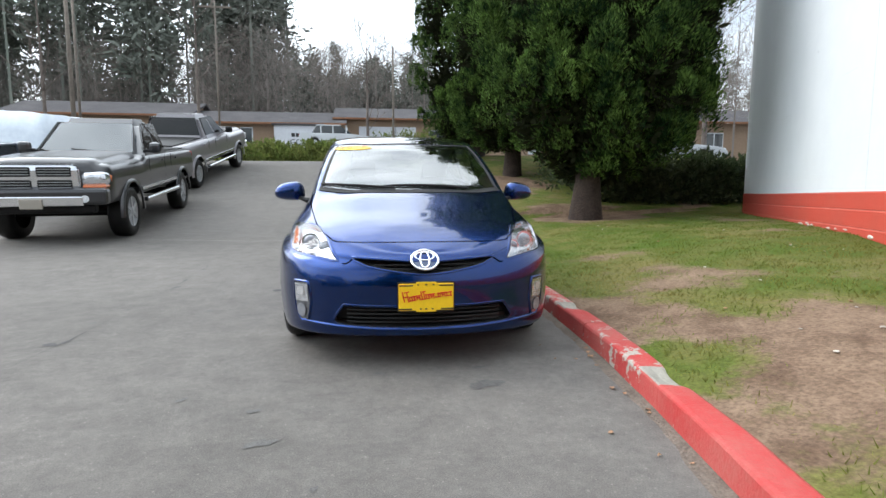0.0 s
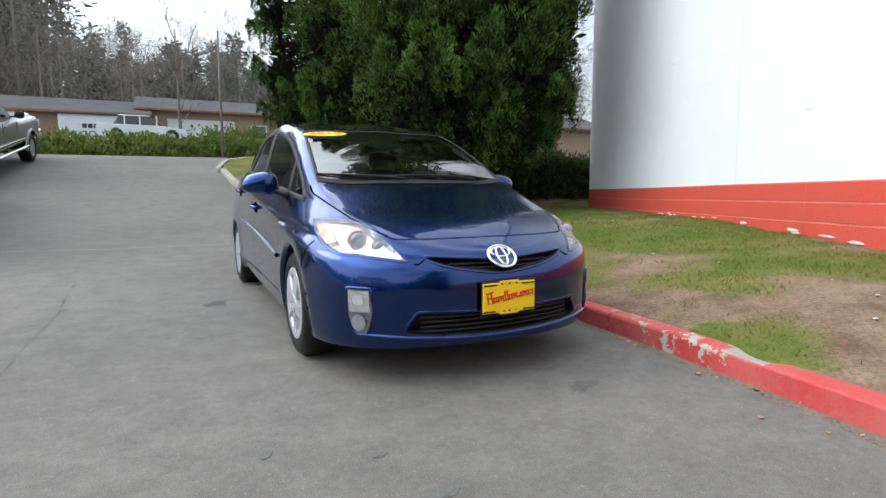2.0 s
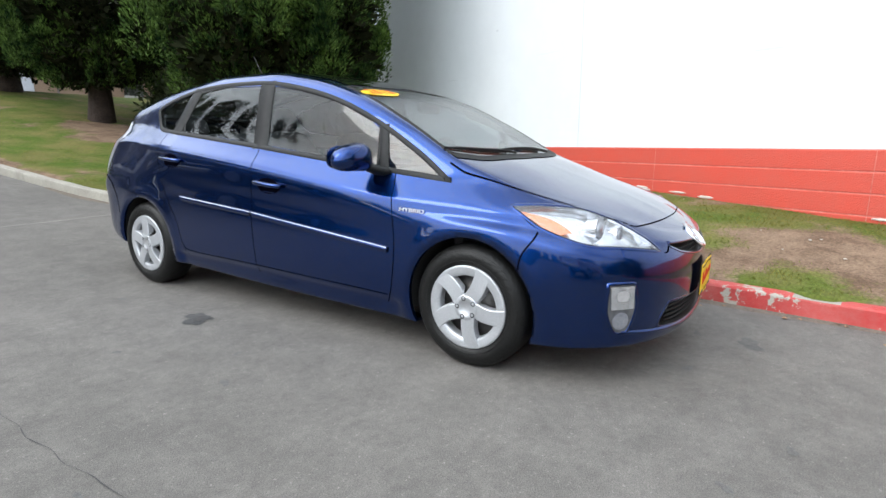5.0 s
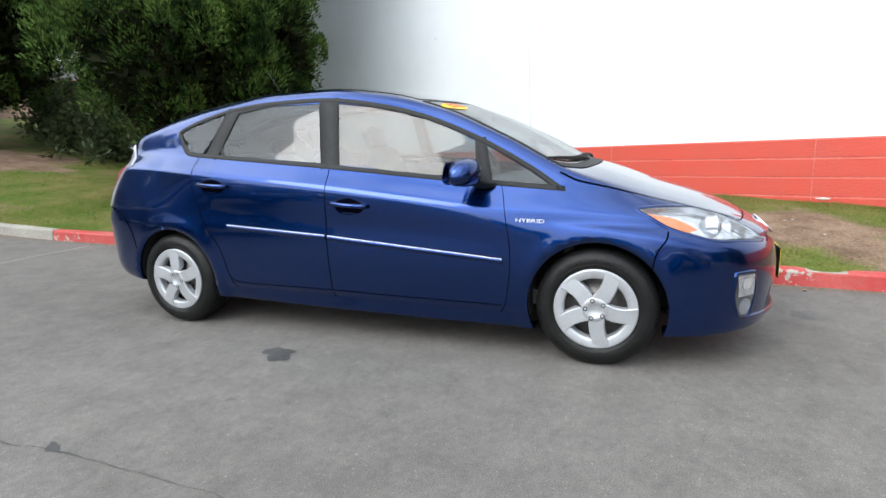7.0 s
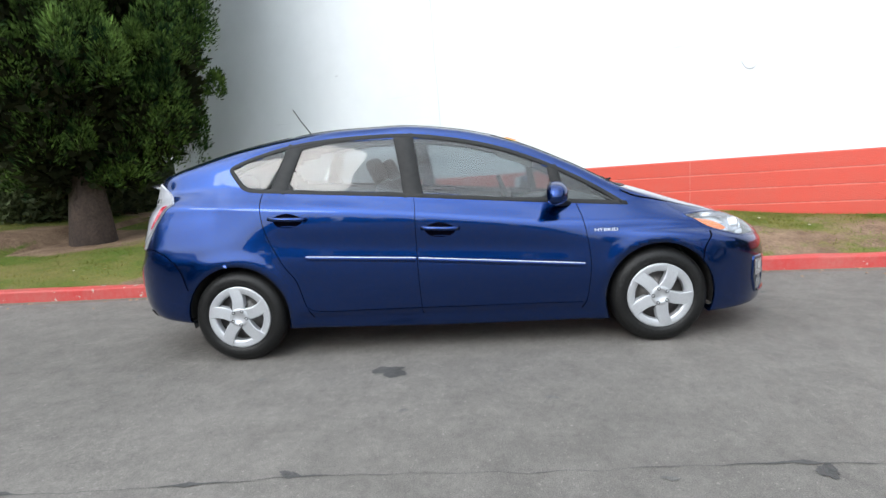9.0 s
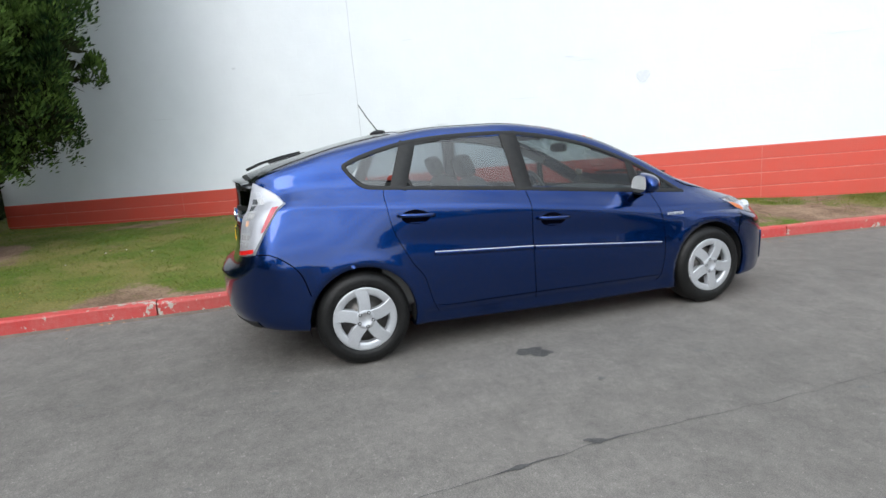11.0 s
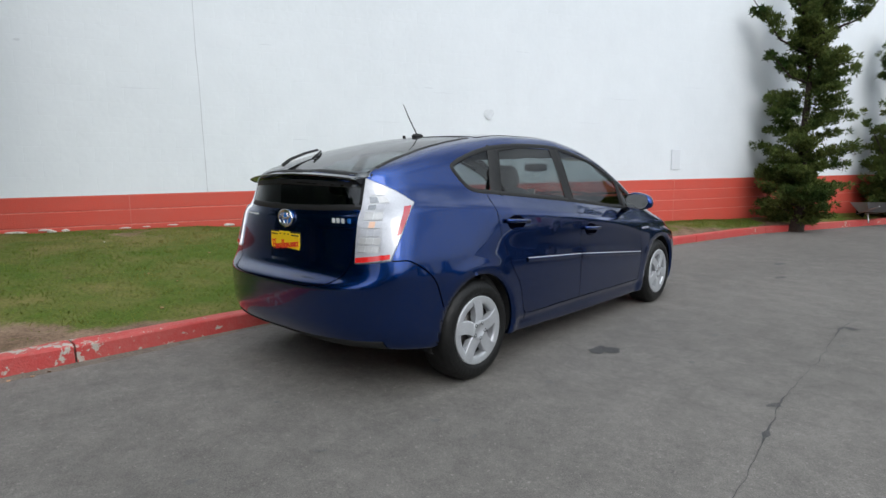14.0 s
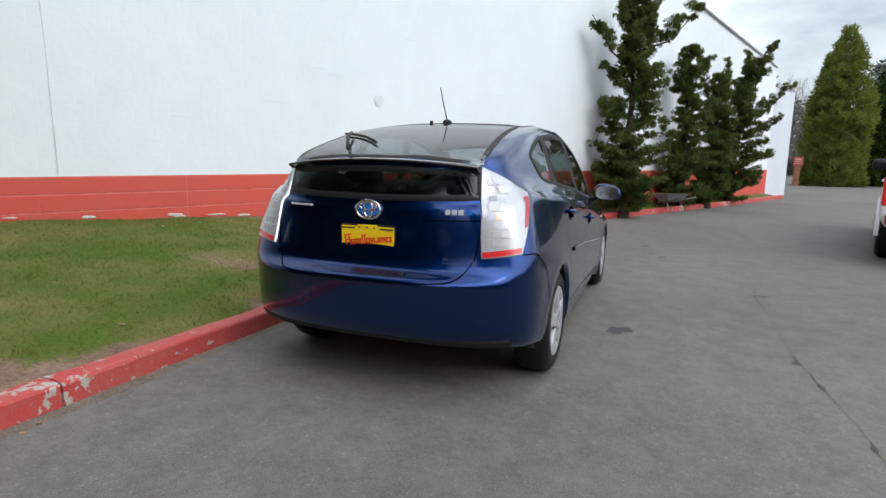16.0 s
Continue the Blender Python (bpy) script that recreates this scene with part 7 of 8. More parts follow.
def make_shade_shrubs():
    """Dark shrubs under the tall conifers, away from the drive."""
    rnd = random.Random(15)
    root = thing("shrub", "dark evergreen shrubs under the tall conifers", "shrub")
    C, A = [], []
    for k in range(420):
        t = rnd.random()
        x, y = 5.4 + 2.2 * t + rnd.gauss(0, .45), 9.4 + 4.4 * t + rnd.gauss(0, .45)
        zb = lawn_z(x, y)
        C.append((x, y, zb + rnd.uniform(.05, 1.15 + .35 * noise.noise(Vector((x, y, 2))))))
        A.append((-.5, -.4, .6))
    V, F = leaf_cloud(C, A, 40, .17, .032, .26, 19)
    fast_obj("foliage", V, F, M_LEAF_DARK, root)
    for k in range(9):
        t = (k + .5) / 9
        x, y = 5.4 + 2.2 * t, 9.4 + 4.4 * t
        zb = lawn_z(x, y)
        vs, fs = tube([(x, y, zb - .05), (x + rnd.uniform(-.2, .2), y, zb + .4), (x + rnd.uniform(-.4, .4), y, zb + .9)], .02, 6, .008)
        obj("stem", vs, fs, M_BARK, root)


make_shade_shrubs()


def ragged_juniper(x, y, prof, arms, seed, label, lean=0.0):
    """A wind-shaped juniper: flat pads of needles stacked up a stem, with long upswept arms.
    prof: (height, reach to +x, reach to -x); arms: (height on the stem, dx, dy, height of the tip)."""
    rnd = random.Random(seed)
    z0 = lawn_z(x, y)
    h = prof[-1][0]
    root = thing("juniper_tree", label, "tree", group="junipers against the wall")
    pts = make_trunk(root, x, y, z0, h * 0.93, 0.10, seed, lean=(lean, 0), flare=1.4)
    lo = pchip([(z, a) for z, a, b in prof])
    hi = pchip([(z, b) for z, a, b in prof])
    C, A, S = [], [], []

    def stem(z):
        t = max(0.0, min(0.999, z / (h * 0.93)))
        i = int(t * 12)
        return Vector(pts[i]).lerp(Vector(pts[i + 1]), t * 12 - i)

    def pad(p, d, r):
        for k in range(7):
            u = rnd.random()
            q = p + d * (r * 1.45 * (u - 0.30)) + Vector((rnd.gauss(0, r * 0.36), rnd.gauss(0, r * 0.36), rnd.gauss(0.02, r * 0.09) + r * 0.40 * u * u))
            if q.x > wall_x(q.y) - 0.10:
                q.x = wall_x(q.y) - 0.10
            C.append(tuple(q))
            A.append((d.x * 0.8, d.y * 0.8, 0.75))
            S.append(r * rnd.uniform(0.20, 0.40))
    z = prof[0][0]
    while z < h - 0.1:
        a = rnd.uniform(0, 2 * math.pi)
        c = math.cos(a)
        reach = float(lo(z)) if c > 0 else float(hi(z))
        reach *= rnd.uniform(0.45, 1.18) if z > 1.2 else rnd.uniform(0.7, 1.05)
        d = Vector((c, 0.75 * math.sin(a), 0))
        s = stem(z)
        tip = s + d * reach + Vector((0, 0, 0.22 * reach))
        for u in (0.3, 0.6, 0.88):
            if reach * u > 0.10 or u > 0.8:
                pad(s.lerp(tip, u), d, 0.12 + 0.11 * min(1.0, reach) * (1.15 - 0.4 * u))
        if rnd.random() < 0.22 and reach > 0.3:
            vs, fs = tube([tuple(s), tuple(s.lerp(tip, 0.5) - Vector((0, 0, 0.04))), tuple(tip)], 0.018, 5, 0.006)
            obj("branch", vs, fs, M_BARK, root)
        z += (0.018 if z < 1.7 else 0.031) + 0.017 * rnd.random()
    for za, dx, dy, zt in arms:
        s = stem(za)
        tip = Vector((x + dx, y + dy, z0 + zt))
        if tip.x > wall_x(tip.y) - 0.12:
            tip.x = wall_x(tip.y) - 0.12
        mid = s.lerp(tip, 0.5) - Vector((0, 0, 0.16 * (tip - s).length))
        vs, fs = tube([tuple(s), tuple(mid), tuple(tip)], 0.03, 6, 0.008)
        obj("branch", vs, fs, M_BARK, root)
        n = max(4, int((tip - s).length / 0.085))
        for k in range(n):
            u = (k + 0.5) / n
            p = s * (1 - u) ** 2 + mid * 2 * u * (1 - u) + tip * u * u
            d = (tip - mid).normalized() if u > 0.5 else (mid - s).normalized()
            if rnd.random() < 0.16:
                continue
            side = Vector((rnd.gauss(0, .10), rnd.gauss(0, .10), rnd.gauss(.02, .07))) * (1.2 - .7 * u)
            pad(p + side, (d + Vector((rnd.gauss(0, .5), rnd.gauss(0, .5), .25))).normalized(), 0.17 * (1.1 - 0.6 * u) * rnd.uniform(0.6, 1.35))
    V, F = leaf_cloud(C, A, 34, 0.078, 0.0105, S, seed)
    fast_obj("crown", V, F, M_LEAF_WARM, root)


ragged_juniper(-0.58, -9.35, [(0.14, 0.60, 0.58), (0.4, 0.78, 0.76), (1.35, 0.75, 0.80), (2.0, 0.62, 0.80), (2.35, 0.76, 0.90), (2.7, 0.70, 0.80), (2.95, 0.32, 0.74), (3.25, 0.36, 0.76), (3.6, 0.26, 0.62), (4.05, 0.26, 0.48), (4.6, 0.24, 0.36), (5.2, 0.10, 0.13), (5.5, 0.05, 0.05)], [(3.5, 0.90, 0.7, 4.45), (3.8, -1.45, -0.3, 4.8), (4.05, 0.35, 0.3, 4.9), (4.2, -0.70, 0.1, 5.15), (2.95, 0.56, 0.45, 3.4)], 41, "tall ragged juniper with upswept branches against the wall")
ragged_juniper(-1.95, -12.35, [(0.14, 0.46, 0.50), (0.35, 0.58, 0.66), (1.1, 0.58, 0.74), (1.55, 0.48, 0.70), (1.95, 0.24, 0.66), (2.35, 0.20, 0.44), (2.75, 0.27, 0.30), (3.4, 0.28, 0.24), (4.1, 0.22, 0.18), (4.65, 0.04, 0.04)], [(1.3, 0.55, 0.35, 2.1), (3.5, -0.42, 0.0, 4.0), (3.1, 0.34, 0.2, 3.75), (2.4, -0.72, -0.1, 2.9)], 42, "slim ragged juniper against the wall", 0.10)
ragged_juniper(-2.65, -13.45, [(0.14, 0.34, 0.38), (0.35, 0.40, 0.46), (1.2, 0.40, 0.46), (2.1, 0.34, 0.42), (2.75, 0.28, 0.33), (3.4, 0.18, 0.19), (4.05, 0.04, 0.05)], [(2.6, 0.48, 0.2, 4.2), (2.75, -0.28, -0.1, 4.05), (2.1, 0.54, 0.1, 3.15)], 43, "leaning ragged juniper beside its neighbour", -0.12)
ragged_juniper(-3.40, -15.3, [(0.14, 0.40, 0.50), (0.35, 0.50, 0.72), (1.05, 0.50, 0.90), (1.8, 0.42, 0.80), (2.4, 0.35, 0.76), (3.05, 0.30, 0.66), (3.7, 0.12, 0.50), (4.2, 0.02, 0.48), (4.7, -0.15, 0.36)], [(2.1, -1.25, -0.2, 2.65), (2.7, -1.45, -0.2, 3.6), (3.2, -0.22, 0.0, 4.65), (3.2, -0.85, 0.0, 4.9), (2.9, 0.28, 0.2, 3.8)], 44, "bushy juniper at the end of the row", -0.25)


def make_cypress(x, y, h, r, seed, label):
    """A clipped cypress: a tall cone above a wider skirt."""
    rnd = random.Random(seed)
    z0 = ground_z(x, y)
    root = thing("cypress_tree", label, "tree", group="cypresses at the far corner")
    make_trunk(root, x, y, z0, h * .5, .2, seed)
    if seed == 51:
        C, A = crown_conifer(x, y, [z0 + .05, z0 + .10 * h, z0 + .26 * h, z0 + .33 * h, z0 + .36 * h], [.93 * r, r, r, .86 * r, .55 * r], 620, seed, lump=.05)
        V, F = leaf_cloud(C, A, 70, .16, .030, .24, seed)
        fast_obj("skirt", V, F, M_CYPRESS, root, "clipped yellow-green skirt")
        C, A = crown_conifer(x - .15, y, [z0 + .33 * h, z0 + .42 * h, z0 + .7 * h, z0 + .86 * h, z0 + h], [.86 * r, r * .98, .68 * r, .38 * r, .05], 560, seed, lump=.12)
        V, F = leaf_cloud(C, A, 60, .22, .034, .27, seed + 5)
        fast_obj("crown", V, F, M_CYPRESS, root)
    else:
        C, A = crown_conifer(x, y, [z0 + .1, z0 + .35 * h, z0 + .38 * h, z0 + .7 * h, z0 + h], [r, r, .92 * r, .72 * r, .08], 900, seed, lump=.14)
        V, F = leaf_cloud(C, A, 60, .24, .036, .34, seed)
        fast_obj("crown", V, F, M_LEAF, root)


make_cypress(-11.5, -38.0, 10.0, 1.75, 51, "tall clipped yellow-green cypress at the end of the drive")
make_cypress(-15.8, -41.0, 9.0, 2.0, 52, "dark green cypress beside the tall clipped one")
make_cypress(-19.5, -39.0, 7.5, 2.2, 53, "dark green cypress beside the tall clipped one")


def make_bank():
    """The ivy-covered bank beyond the crest."""
    rnd = random.Random(6)
    C, A = [], []
    for k in range(1500):
        x = rnd.uniform(-9.5, 4.5)
        y = rnd.uniform(23.0, 25.6)
        z = ground_z(x, y) - 0.35 + (1.22 + 0.2 * noise.noise(Vector((x * .6, 0, 0)))) * rnd.random() * min(1, (y - 22.6) / 1.2)
        C.append((x, y, z))
        A.append((rnd.uniform(-.3, .3), -.6, .7))
    V, F = leaf_cloud(C, A, 22, .22, .06, .34, 4)
    root = thing("ivy_bank", "low green ivy-covered bank beyond the car park", "hedge")
    fast_obj("ivy_leaves", V, F, M_HEDGE, root)
    C = [(2.0 + rnd.gauss(0, .8), 27.5 + rnd.gauss(0, .5), ground_z(2, 27.5) + .4 + abs(rnd.gauss(0, .55))) for _ in range(140)]
    V, F = leaf_cloud(C, [(0, -.3, .8)] * 140, 26, .2, .05, .34, 7)
    fast_obj("round_shrub", V, F, M_HEDGE, thing("shrub", "rounded green shrub above the ivy bank", "shrub"))


make_bank()


def far_woods():
    """Firs and bare trees behind the houses and all round the far side: nobody could count them."""
    rnd = random.Random(17)
    Vs, Fs, n0 = [], [], 0
    Vb, Fb, b0 = [], [], 0

    def fir(x, y, h, r, bare):
        nonlocal n0
        z0 = ground_z(x, y) - .5
        C, A, S = [], [], []
        for k in range(26):
            t = bare + (1 - bare) * (k + rnd.random()) / 26
            for a in range(3):
                ang = rnd.uniform(0, 6.283)
                q = r * (1.04 - t) / (1.04 - bare) * rnd.uniform(.35, 1.0)
                C.append((x + q * math.cos(ang), y + q * math.sin(ang), z0 + h * t - .25 * q))
                A.append((math.cos(ang), math.sin(ang), -.25))
        V, F = leaf_cloud(C, A, 16, r * .36, r * .050, r * .30, rnd.randrange(9999))
        Vs.append(V)
        Fs.append(F + n0)
        n0 += len(V)
        T = np.array([(x - .16, y, z0), (x + .16, y, z0), (x + .05, y, z0 + h), (x - .05, y, z0 + h)])
        Vs.append(T)
        Fs.append(np.array([[0, 1, 2, 3]]) + n0)
        n0 += 4

    def bare(x, y, h):
        nonlocal b0
        z0 = ground_z(x, y) - .5
        C = [(x + rnd.gauss(0, h * .13), y + rnd.gauss(0, h * .13), z0 + h * rnd.uniform(.25, 1.0)) for _ in range(70)]
        V, F = leaf_cloud(C, [(0, 0, 1)] * len(C), 20, h * .10, .011, h * .075, rnd.randrange(9999))
        Vb.append(V)
        Fb.append(F + b0)
        b0 += len(V)
        T = np.array([(x - .08, y, z0), (x + .08, y, z0), (x + .02, y, z0 + h * .8), (x - .02, y, z0 + h * .8)])
        Vb.append(T)
        Fb.append(np.array([[0, 1, 2, 3]]) + b0)
        b0 += 4

    for k in range(50):                      # tall firs to the west
        x = rnd.uniform(-62, -9)
        fir(x, rnd.uniform(58, 84), rnd.uniform(24, 36), rnd.uniform(2.2, 3.6), rnd.uniform(.2, .5))
    for k in range(30):                      # firs close behind the houses
        fir(rnd.uniform(-9, 16), rnd.uniform(60, 82), rnd.uniform(7.5, 11.5), rnd.uniform(1.8, 2.6), .05)
    for k in range(120):                     # the lower dark belt
        fir(rnd.uniform(-60, 75), rnd.uniform(86, 118), rnd.uniform(12, 19), rnd.uniform(2.2, 3.4), .05)
    for k in range(80):
        bare(rnd.uniform(-62, 62), rnd.uniform(56, 84), rnd.uniform(9, 17))
    for k in range(26):
        bare(rnd.uniform(-48, 6), rnd.uniform(48, 60), rnd.uniform(7, 14))
    for k in range(14):
        bare(rnd.uniform(12, 40), rnd.uniform(26, 52), rnd.uniform(8, 13))
    # south, behind the drive: seen past the wall's end and in reflections
    for k in range(60):
        fir(rnd.uniform(-60, -6), rnd.uniform(-110, -70), rnd.uniform(8, 15), rnd.uniform(2.2, 3.2), .05)
    for k in range(50):
        bare(rnd.uniform(-50, 10), rnd.uniform(-95, -62), rnd.uniform(7, 12))
    # west, out of view: low firs added only as a skyline for car reflections
    for k in range(80):
        fir(rnd.uniform(-75, -52), rnd.uniform(-70, 60), rnd.uniform(3.5, 7), rnd.uniform(1.8, 2.6), .05)
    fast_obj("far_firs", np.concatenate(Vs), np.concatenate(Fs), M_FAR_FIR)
    tagged(bpy.data.objects["far_firs"], "fir woods rising behind the houses, paled for distance haze", "woods", kind="stuff")
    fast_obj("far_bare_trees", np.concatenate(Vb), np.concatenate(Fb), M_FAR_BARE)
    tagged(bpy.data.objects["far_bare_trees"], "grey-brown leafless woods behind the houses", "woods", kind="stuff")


far_woods()


def bare_tree(x, y, h, seed, label):
    root = thing("bare_tree", label, "tree", group="leafless trees")
    rnd = random.Random(seed)
    z0 = ground_z(x, y)
    pts = make_trunk(root, x, y, z0, h, .13, seed, material=M_TWIG)
    vs_all, fs_all = [], []

    def grow(p, d, ln, r, depth):
        q = p + d * ln
        vs, fs = tube([p, p.lerp(q, .5) + Vector((rnd.gauss(0, .03), rnd.gauss(0, .03), 0)) * ln, q], r, 4, r * .6)
        b = len(vs_all)
        vs_all.extend(vs)
        fs_all.extend([tuple(k + b for k in f) for f in fs])
        if depth:
            for _ in range(3):
                nd = (d + Vector((rnd.gauss(0, .5), rnd.gauss(0, .5), rnd.gauss(.15, .3)))).normalized()
                grow(q, nd, ln * rnd.uniform(.55, .8), r * .6, depth - 1)
    for k in range(9):
        t = rnd.uniform(.3, .95)
        p = Vector(pts[int(t * 12)])
        a = rnd.uniform(0, 6.28)
        grow(p, Vector((math.cos(a) * .7, math.sin(a) * .7, .7)).normalized(), h * .16, .035, 3)
    obj("branch_work", vs_all, fs_all, M_TWIG, root)


bare_tree(15.5, 19.5, 9.5, 61, "leafless tree behind the wall corner")
bare_tree(-11.5, 34.0, 12.0, 62, "leafless tree in front of the houses")
bare_tree(-0.4, 36.0, 8.0, 63, "small leafless tree before a house")
bare_tree(-22.0, 36.0, 13.0, 64, "leafless tree in front of the houses")

# ---------------------------------------------------------------- houses, poles, parked vehicles


def prism(pts, x0, x1, bevel=0.0, seg=2):
    """A side outline (y, z) drawn out across x."""
    bm = bmesh.new()
    a = [bm.verts.new((x0, y, z)) for y, z in pts]
    b = [bm.verts.new((x1, y, z)) for y, z in pts]
    n = len(pts)
    bm.faces.new(a)
    bm.faces.new(b[::-1])
    for i in range(n):
        bm.faces.new((a[i], b[i], b[(i + 1) % n], a[(i + 1) % n]))
    bmesh.ops.recalc_face_normals(bm, faces=bm.faces)
    if bevel:
        bmesh.ops.bevel(bm, geom=bm.edges[:], offset=bevel, segments=seg, affect="EDGES", clamp_overlap=True)
    return bm


def house(x, y, w, d, eave, ridge, wall_m, label, openings, turn=0.0):
    """A low house, its long side to the south: walls, shallow gable roof with eaves, doors and windows."""
    zb = ground_z(x, y)
    root = thing("house", label, "house", group="low houses beyond the bank", at=Matrix.Translation((x, y, zb)) @ Matrix.Rotation(turn, 4, "Z"))
    part("house_wall", box((0, 0, eave / 2 - .3), (w, d, eave + .6)), wall_m, root)
    o = .55
    pts = [(-d / 2 - o, eave - .05), (0, ridge), (d / 2 + o, eave - .05), (d / 2 + o, eave + .10), (0, ridge + .16), (-d / 2 - o, eave + .10)]
    bm = prism(pts, -w / 2 - .4, w / 2 + .4)
    part("roof", bm, M_ROOF, root, "grey shingle roof")
    bm = prism([(-d / 2, eave - .05), (0, ridge - .02), (d / 2, eave - .05)], -w / 2 + .02, w / 2 - .02)
    part("gable", bm, M_SIDING_TAN, root)
    part("fascia", box((0, -d / 2 - o - .02, eave + .02), (w + .8, .05, .14)), M_WOODPOST, root)
    for kind, cx, cw, cz, ch, m in openings:
        f = part(kind, box((cx, -d / 2 - .02, cz), (cw, .10, ch), .01), M_SIDING_WHITE, root)
        part("pane", box((cx, -d / 2 - .075, cz), (cw - .16, .02, ch - .16)), m, f)
        if cw > 1.2:
            part("glazing_bar", box((cx, -d / 2 - .09, cz), (.06, .03, ch - .14)), M_SIDING_WHITE, f)


GW = M_DARKGLASS
house(-20.5, 43.5, 13.0, 7.0, 2.6, 3.9, M_SIDING_TAN, "low tan house with a grey shingle roof behind the trucks", [("window", -3, 1.6, 1.5, 1.2, GW), ("window", 2.5, 1.6, 1.5, 1.2, GW), ("door", 5.0, 1.0, 1.0, 2.0, M_SIDING_WHITE)])
house(-8.2, 42.8, 11.5, 7.0, 2.1, 3.3, M_SIDING_TAN, "long low tan house with a grey roof", [("door", -1.4, .95, .9, 1.9, GW), ("window", -3.6, 1.4, 1.2, 1.1, GW), ("window", 2.6, 1.8, 1.2, 1.2, GW)])
house(2.0, 44.0, 9.5, 7.0, 2.6, 3.8, M_SIDING_TAN, "low tan house with a wide pale garage door", [("garage_door", -.8, 4.6, 1.0, 2.1, M_SIDING_WHITE), ("window", 3.2, 1.2, 1.3, 1.1, GW)])
house(13.5, 42.0, 11.0, 7.0, 2.5, 3.7, M_SIDING_TAN, "low brown house with white posts by the drive", [("window", -3.0, 1.5, 1.3, 1.1, GW), ("door", -.6, 1.0, 1.0, 2.0, M_SIDING_WHITE), ("window", 2.6, 1.5, 1.3, 1.1, GW)])
house(27.0, 36.0, 12.0, 7.0, 2.5, 3.8, M_SIDING_TAN, "low house seen past the wall corner", [("window", -2.5, 1.5, 1.3, 1.1, GW)])


def site_board():
    """A pale site hut with a dark notice on its side; the notice cannot be read, so plain bars stand for it."""
    zb = ground_z(-5.5, 36)
    root = thing("site_hut", "pale hut with a dark lettered board before the houses", "hut", at=Matrix.Translation((-5.35, 37.2, zb)))
    part("hut_body", box((0, 0, 1.15), (3.4, 2.2, 2.3), .04), M_SIDING_WHITE, root)
    part("hut_roof", box((0, 0, 2.36), (3.7, 2.5, .12), .03), M_ROOF, root)
    bd = part("notice_board", box((.1, -1.13, 1.25), (1.5, .05, 1.2), .01), M_SIDING_WHITE, root)
    for cx in (-.45, -.15, .15, .45):
        part("notice_bar", box((.1 + cx, -1.165, 1.60), (.24, .02, .26)), M_INK_DARK, bd)
    cu = bpy.data.curves.new("notice_text", "FONT")
    cu.body, cu.size, cu.extrude, cu.align_x, cu.align_y = "GOLF", 0.56, 0.01, "CENTER", "CENTER"
    tmp = bpy.data.objects.new("notice_text", cu)
    me = bpy.data.meshes.new_from_object(tmp)
    bpy.data.objects.remove(tmp)
    me.materials.append(M_INK_DARK)
    o = new("notice_word", me)
    o.parent = bd
    o.matrix_basis = Matrix.Translation((.1, -1.17, 1.08)) @ Matrix.Rotation(math.pi / 2, 4, "X")
    part("hut_post", box((1.95, -.9, 1.1), (.12, .12, 2.3)), M_WOODPOST, root)


site_board()


def pole(x, y, h, r, label, arm=True, material=None):
    zb = ground_z(x, y)
    root = thing("post" if arm is None else "lamp_post" if arm else "utility_pole", label, "pole", group="poles by the drive", at=Matrix.Translation((x, y, zb)))
    vs, fs = tube([(0, 0, -.2), (0, 0, h * .5), (0, 0, h)], r, 12, r * .65)
    obj("pole_shaft", vs, fs, material or M_POLE, root)
    if arm:
        vs, fs = tube([(0, 0, h - .1), (.5, 0, h + .12), (1.2, 0, h + .15)], .035, 8)
        obj("pole_arm", vs, fs, M_STEEL, root)
        part("lamp_head", box((1.35, 0, h + .13), (.55, .2, .12), .04), M_STEEL, root)
    elif arm is False:
        part("cross_arm", box((0, 0, h - .6), (1.9, .09, .11), .01), M_POLE, root)
        for cx in (-.8, -.4, .4, .8):
            part("insulator", cyl((cx, 0, h - .54), (cx, 0, h - .40), .035, .025, 10), M_SIDING_WHITE, root)


pole(0.85, 21.5, 5.4, .06, "slim grey post at the edge of the ivy bank", None, M_POLE)
pole(-14.9, 25.0, 10.5, .12, "brown wooden utility pole behind the trucks", False)
pole(-9.2, 30.0, 9.5, .07, "slim wooden utility pole before the houses", False)


def street_signs():
    zb = ground_z(-12.5, 19)
    root = thing("sign_gantry", "steel frame with dark red sign boards over the far road", "sign", at=Matrix.Translation((-12.6, 19.2, zb)))
    for cx in (.75,):
        vs, fs = tube([(cx, 0, -.2), (cx, 0, 7.2)], .05, 10)
        obj("sign_post", vs, fs, M_POLE, root)
    for cx in (-.7, .95):
        part("sign_board", box((cx + .1, -.08, 6.6), (.75, .05, .55), .02), M_SIGNRED, root)


street_signs()


def wheel_simple(root, x, y, z, r, w, side, rim_m):
    e = new("wheel")
    e.parent = root
    e.matrix_basis = Matrix.Translation((x, y, z)) @ Matrix.Rotation(0 if side > 0 else math.pi, 4, "Z")
    vs, fs = lathe([(r * .60, 0), (r * .66, .012), (r * .85, .016), (r * .96, -.01), (r, -.05), (r, -w + .05), (r * .95, -w), (r * .6, -w)], 32)
    obj("tyre", vs, fs, M_RUBBER, e)
    vs, fs = lathe([(r * .62, -.005), (r * .58, -.01), (r * .55, -.05), (r * .2, -.03), (r * .16, .0), (0, .004)], 28)
    rim = obj("rim", vs, fs, rim_m, e)
    for k in range(6):
        t = 2 * math.pi * k / 6
        bm = box((-.014, 0, r * .36), (.02, r * .16, r * .46), .006)
        bmesh.ops.transform(bm, matrix=Matrix.Rotation(t, 4, "X"), verts=bm.verts)
        part("spoke", bm, rim_m, rim)


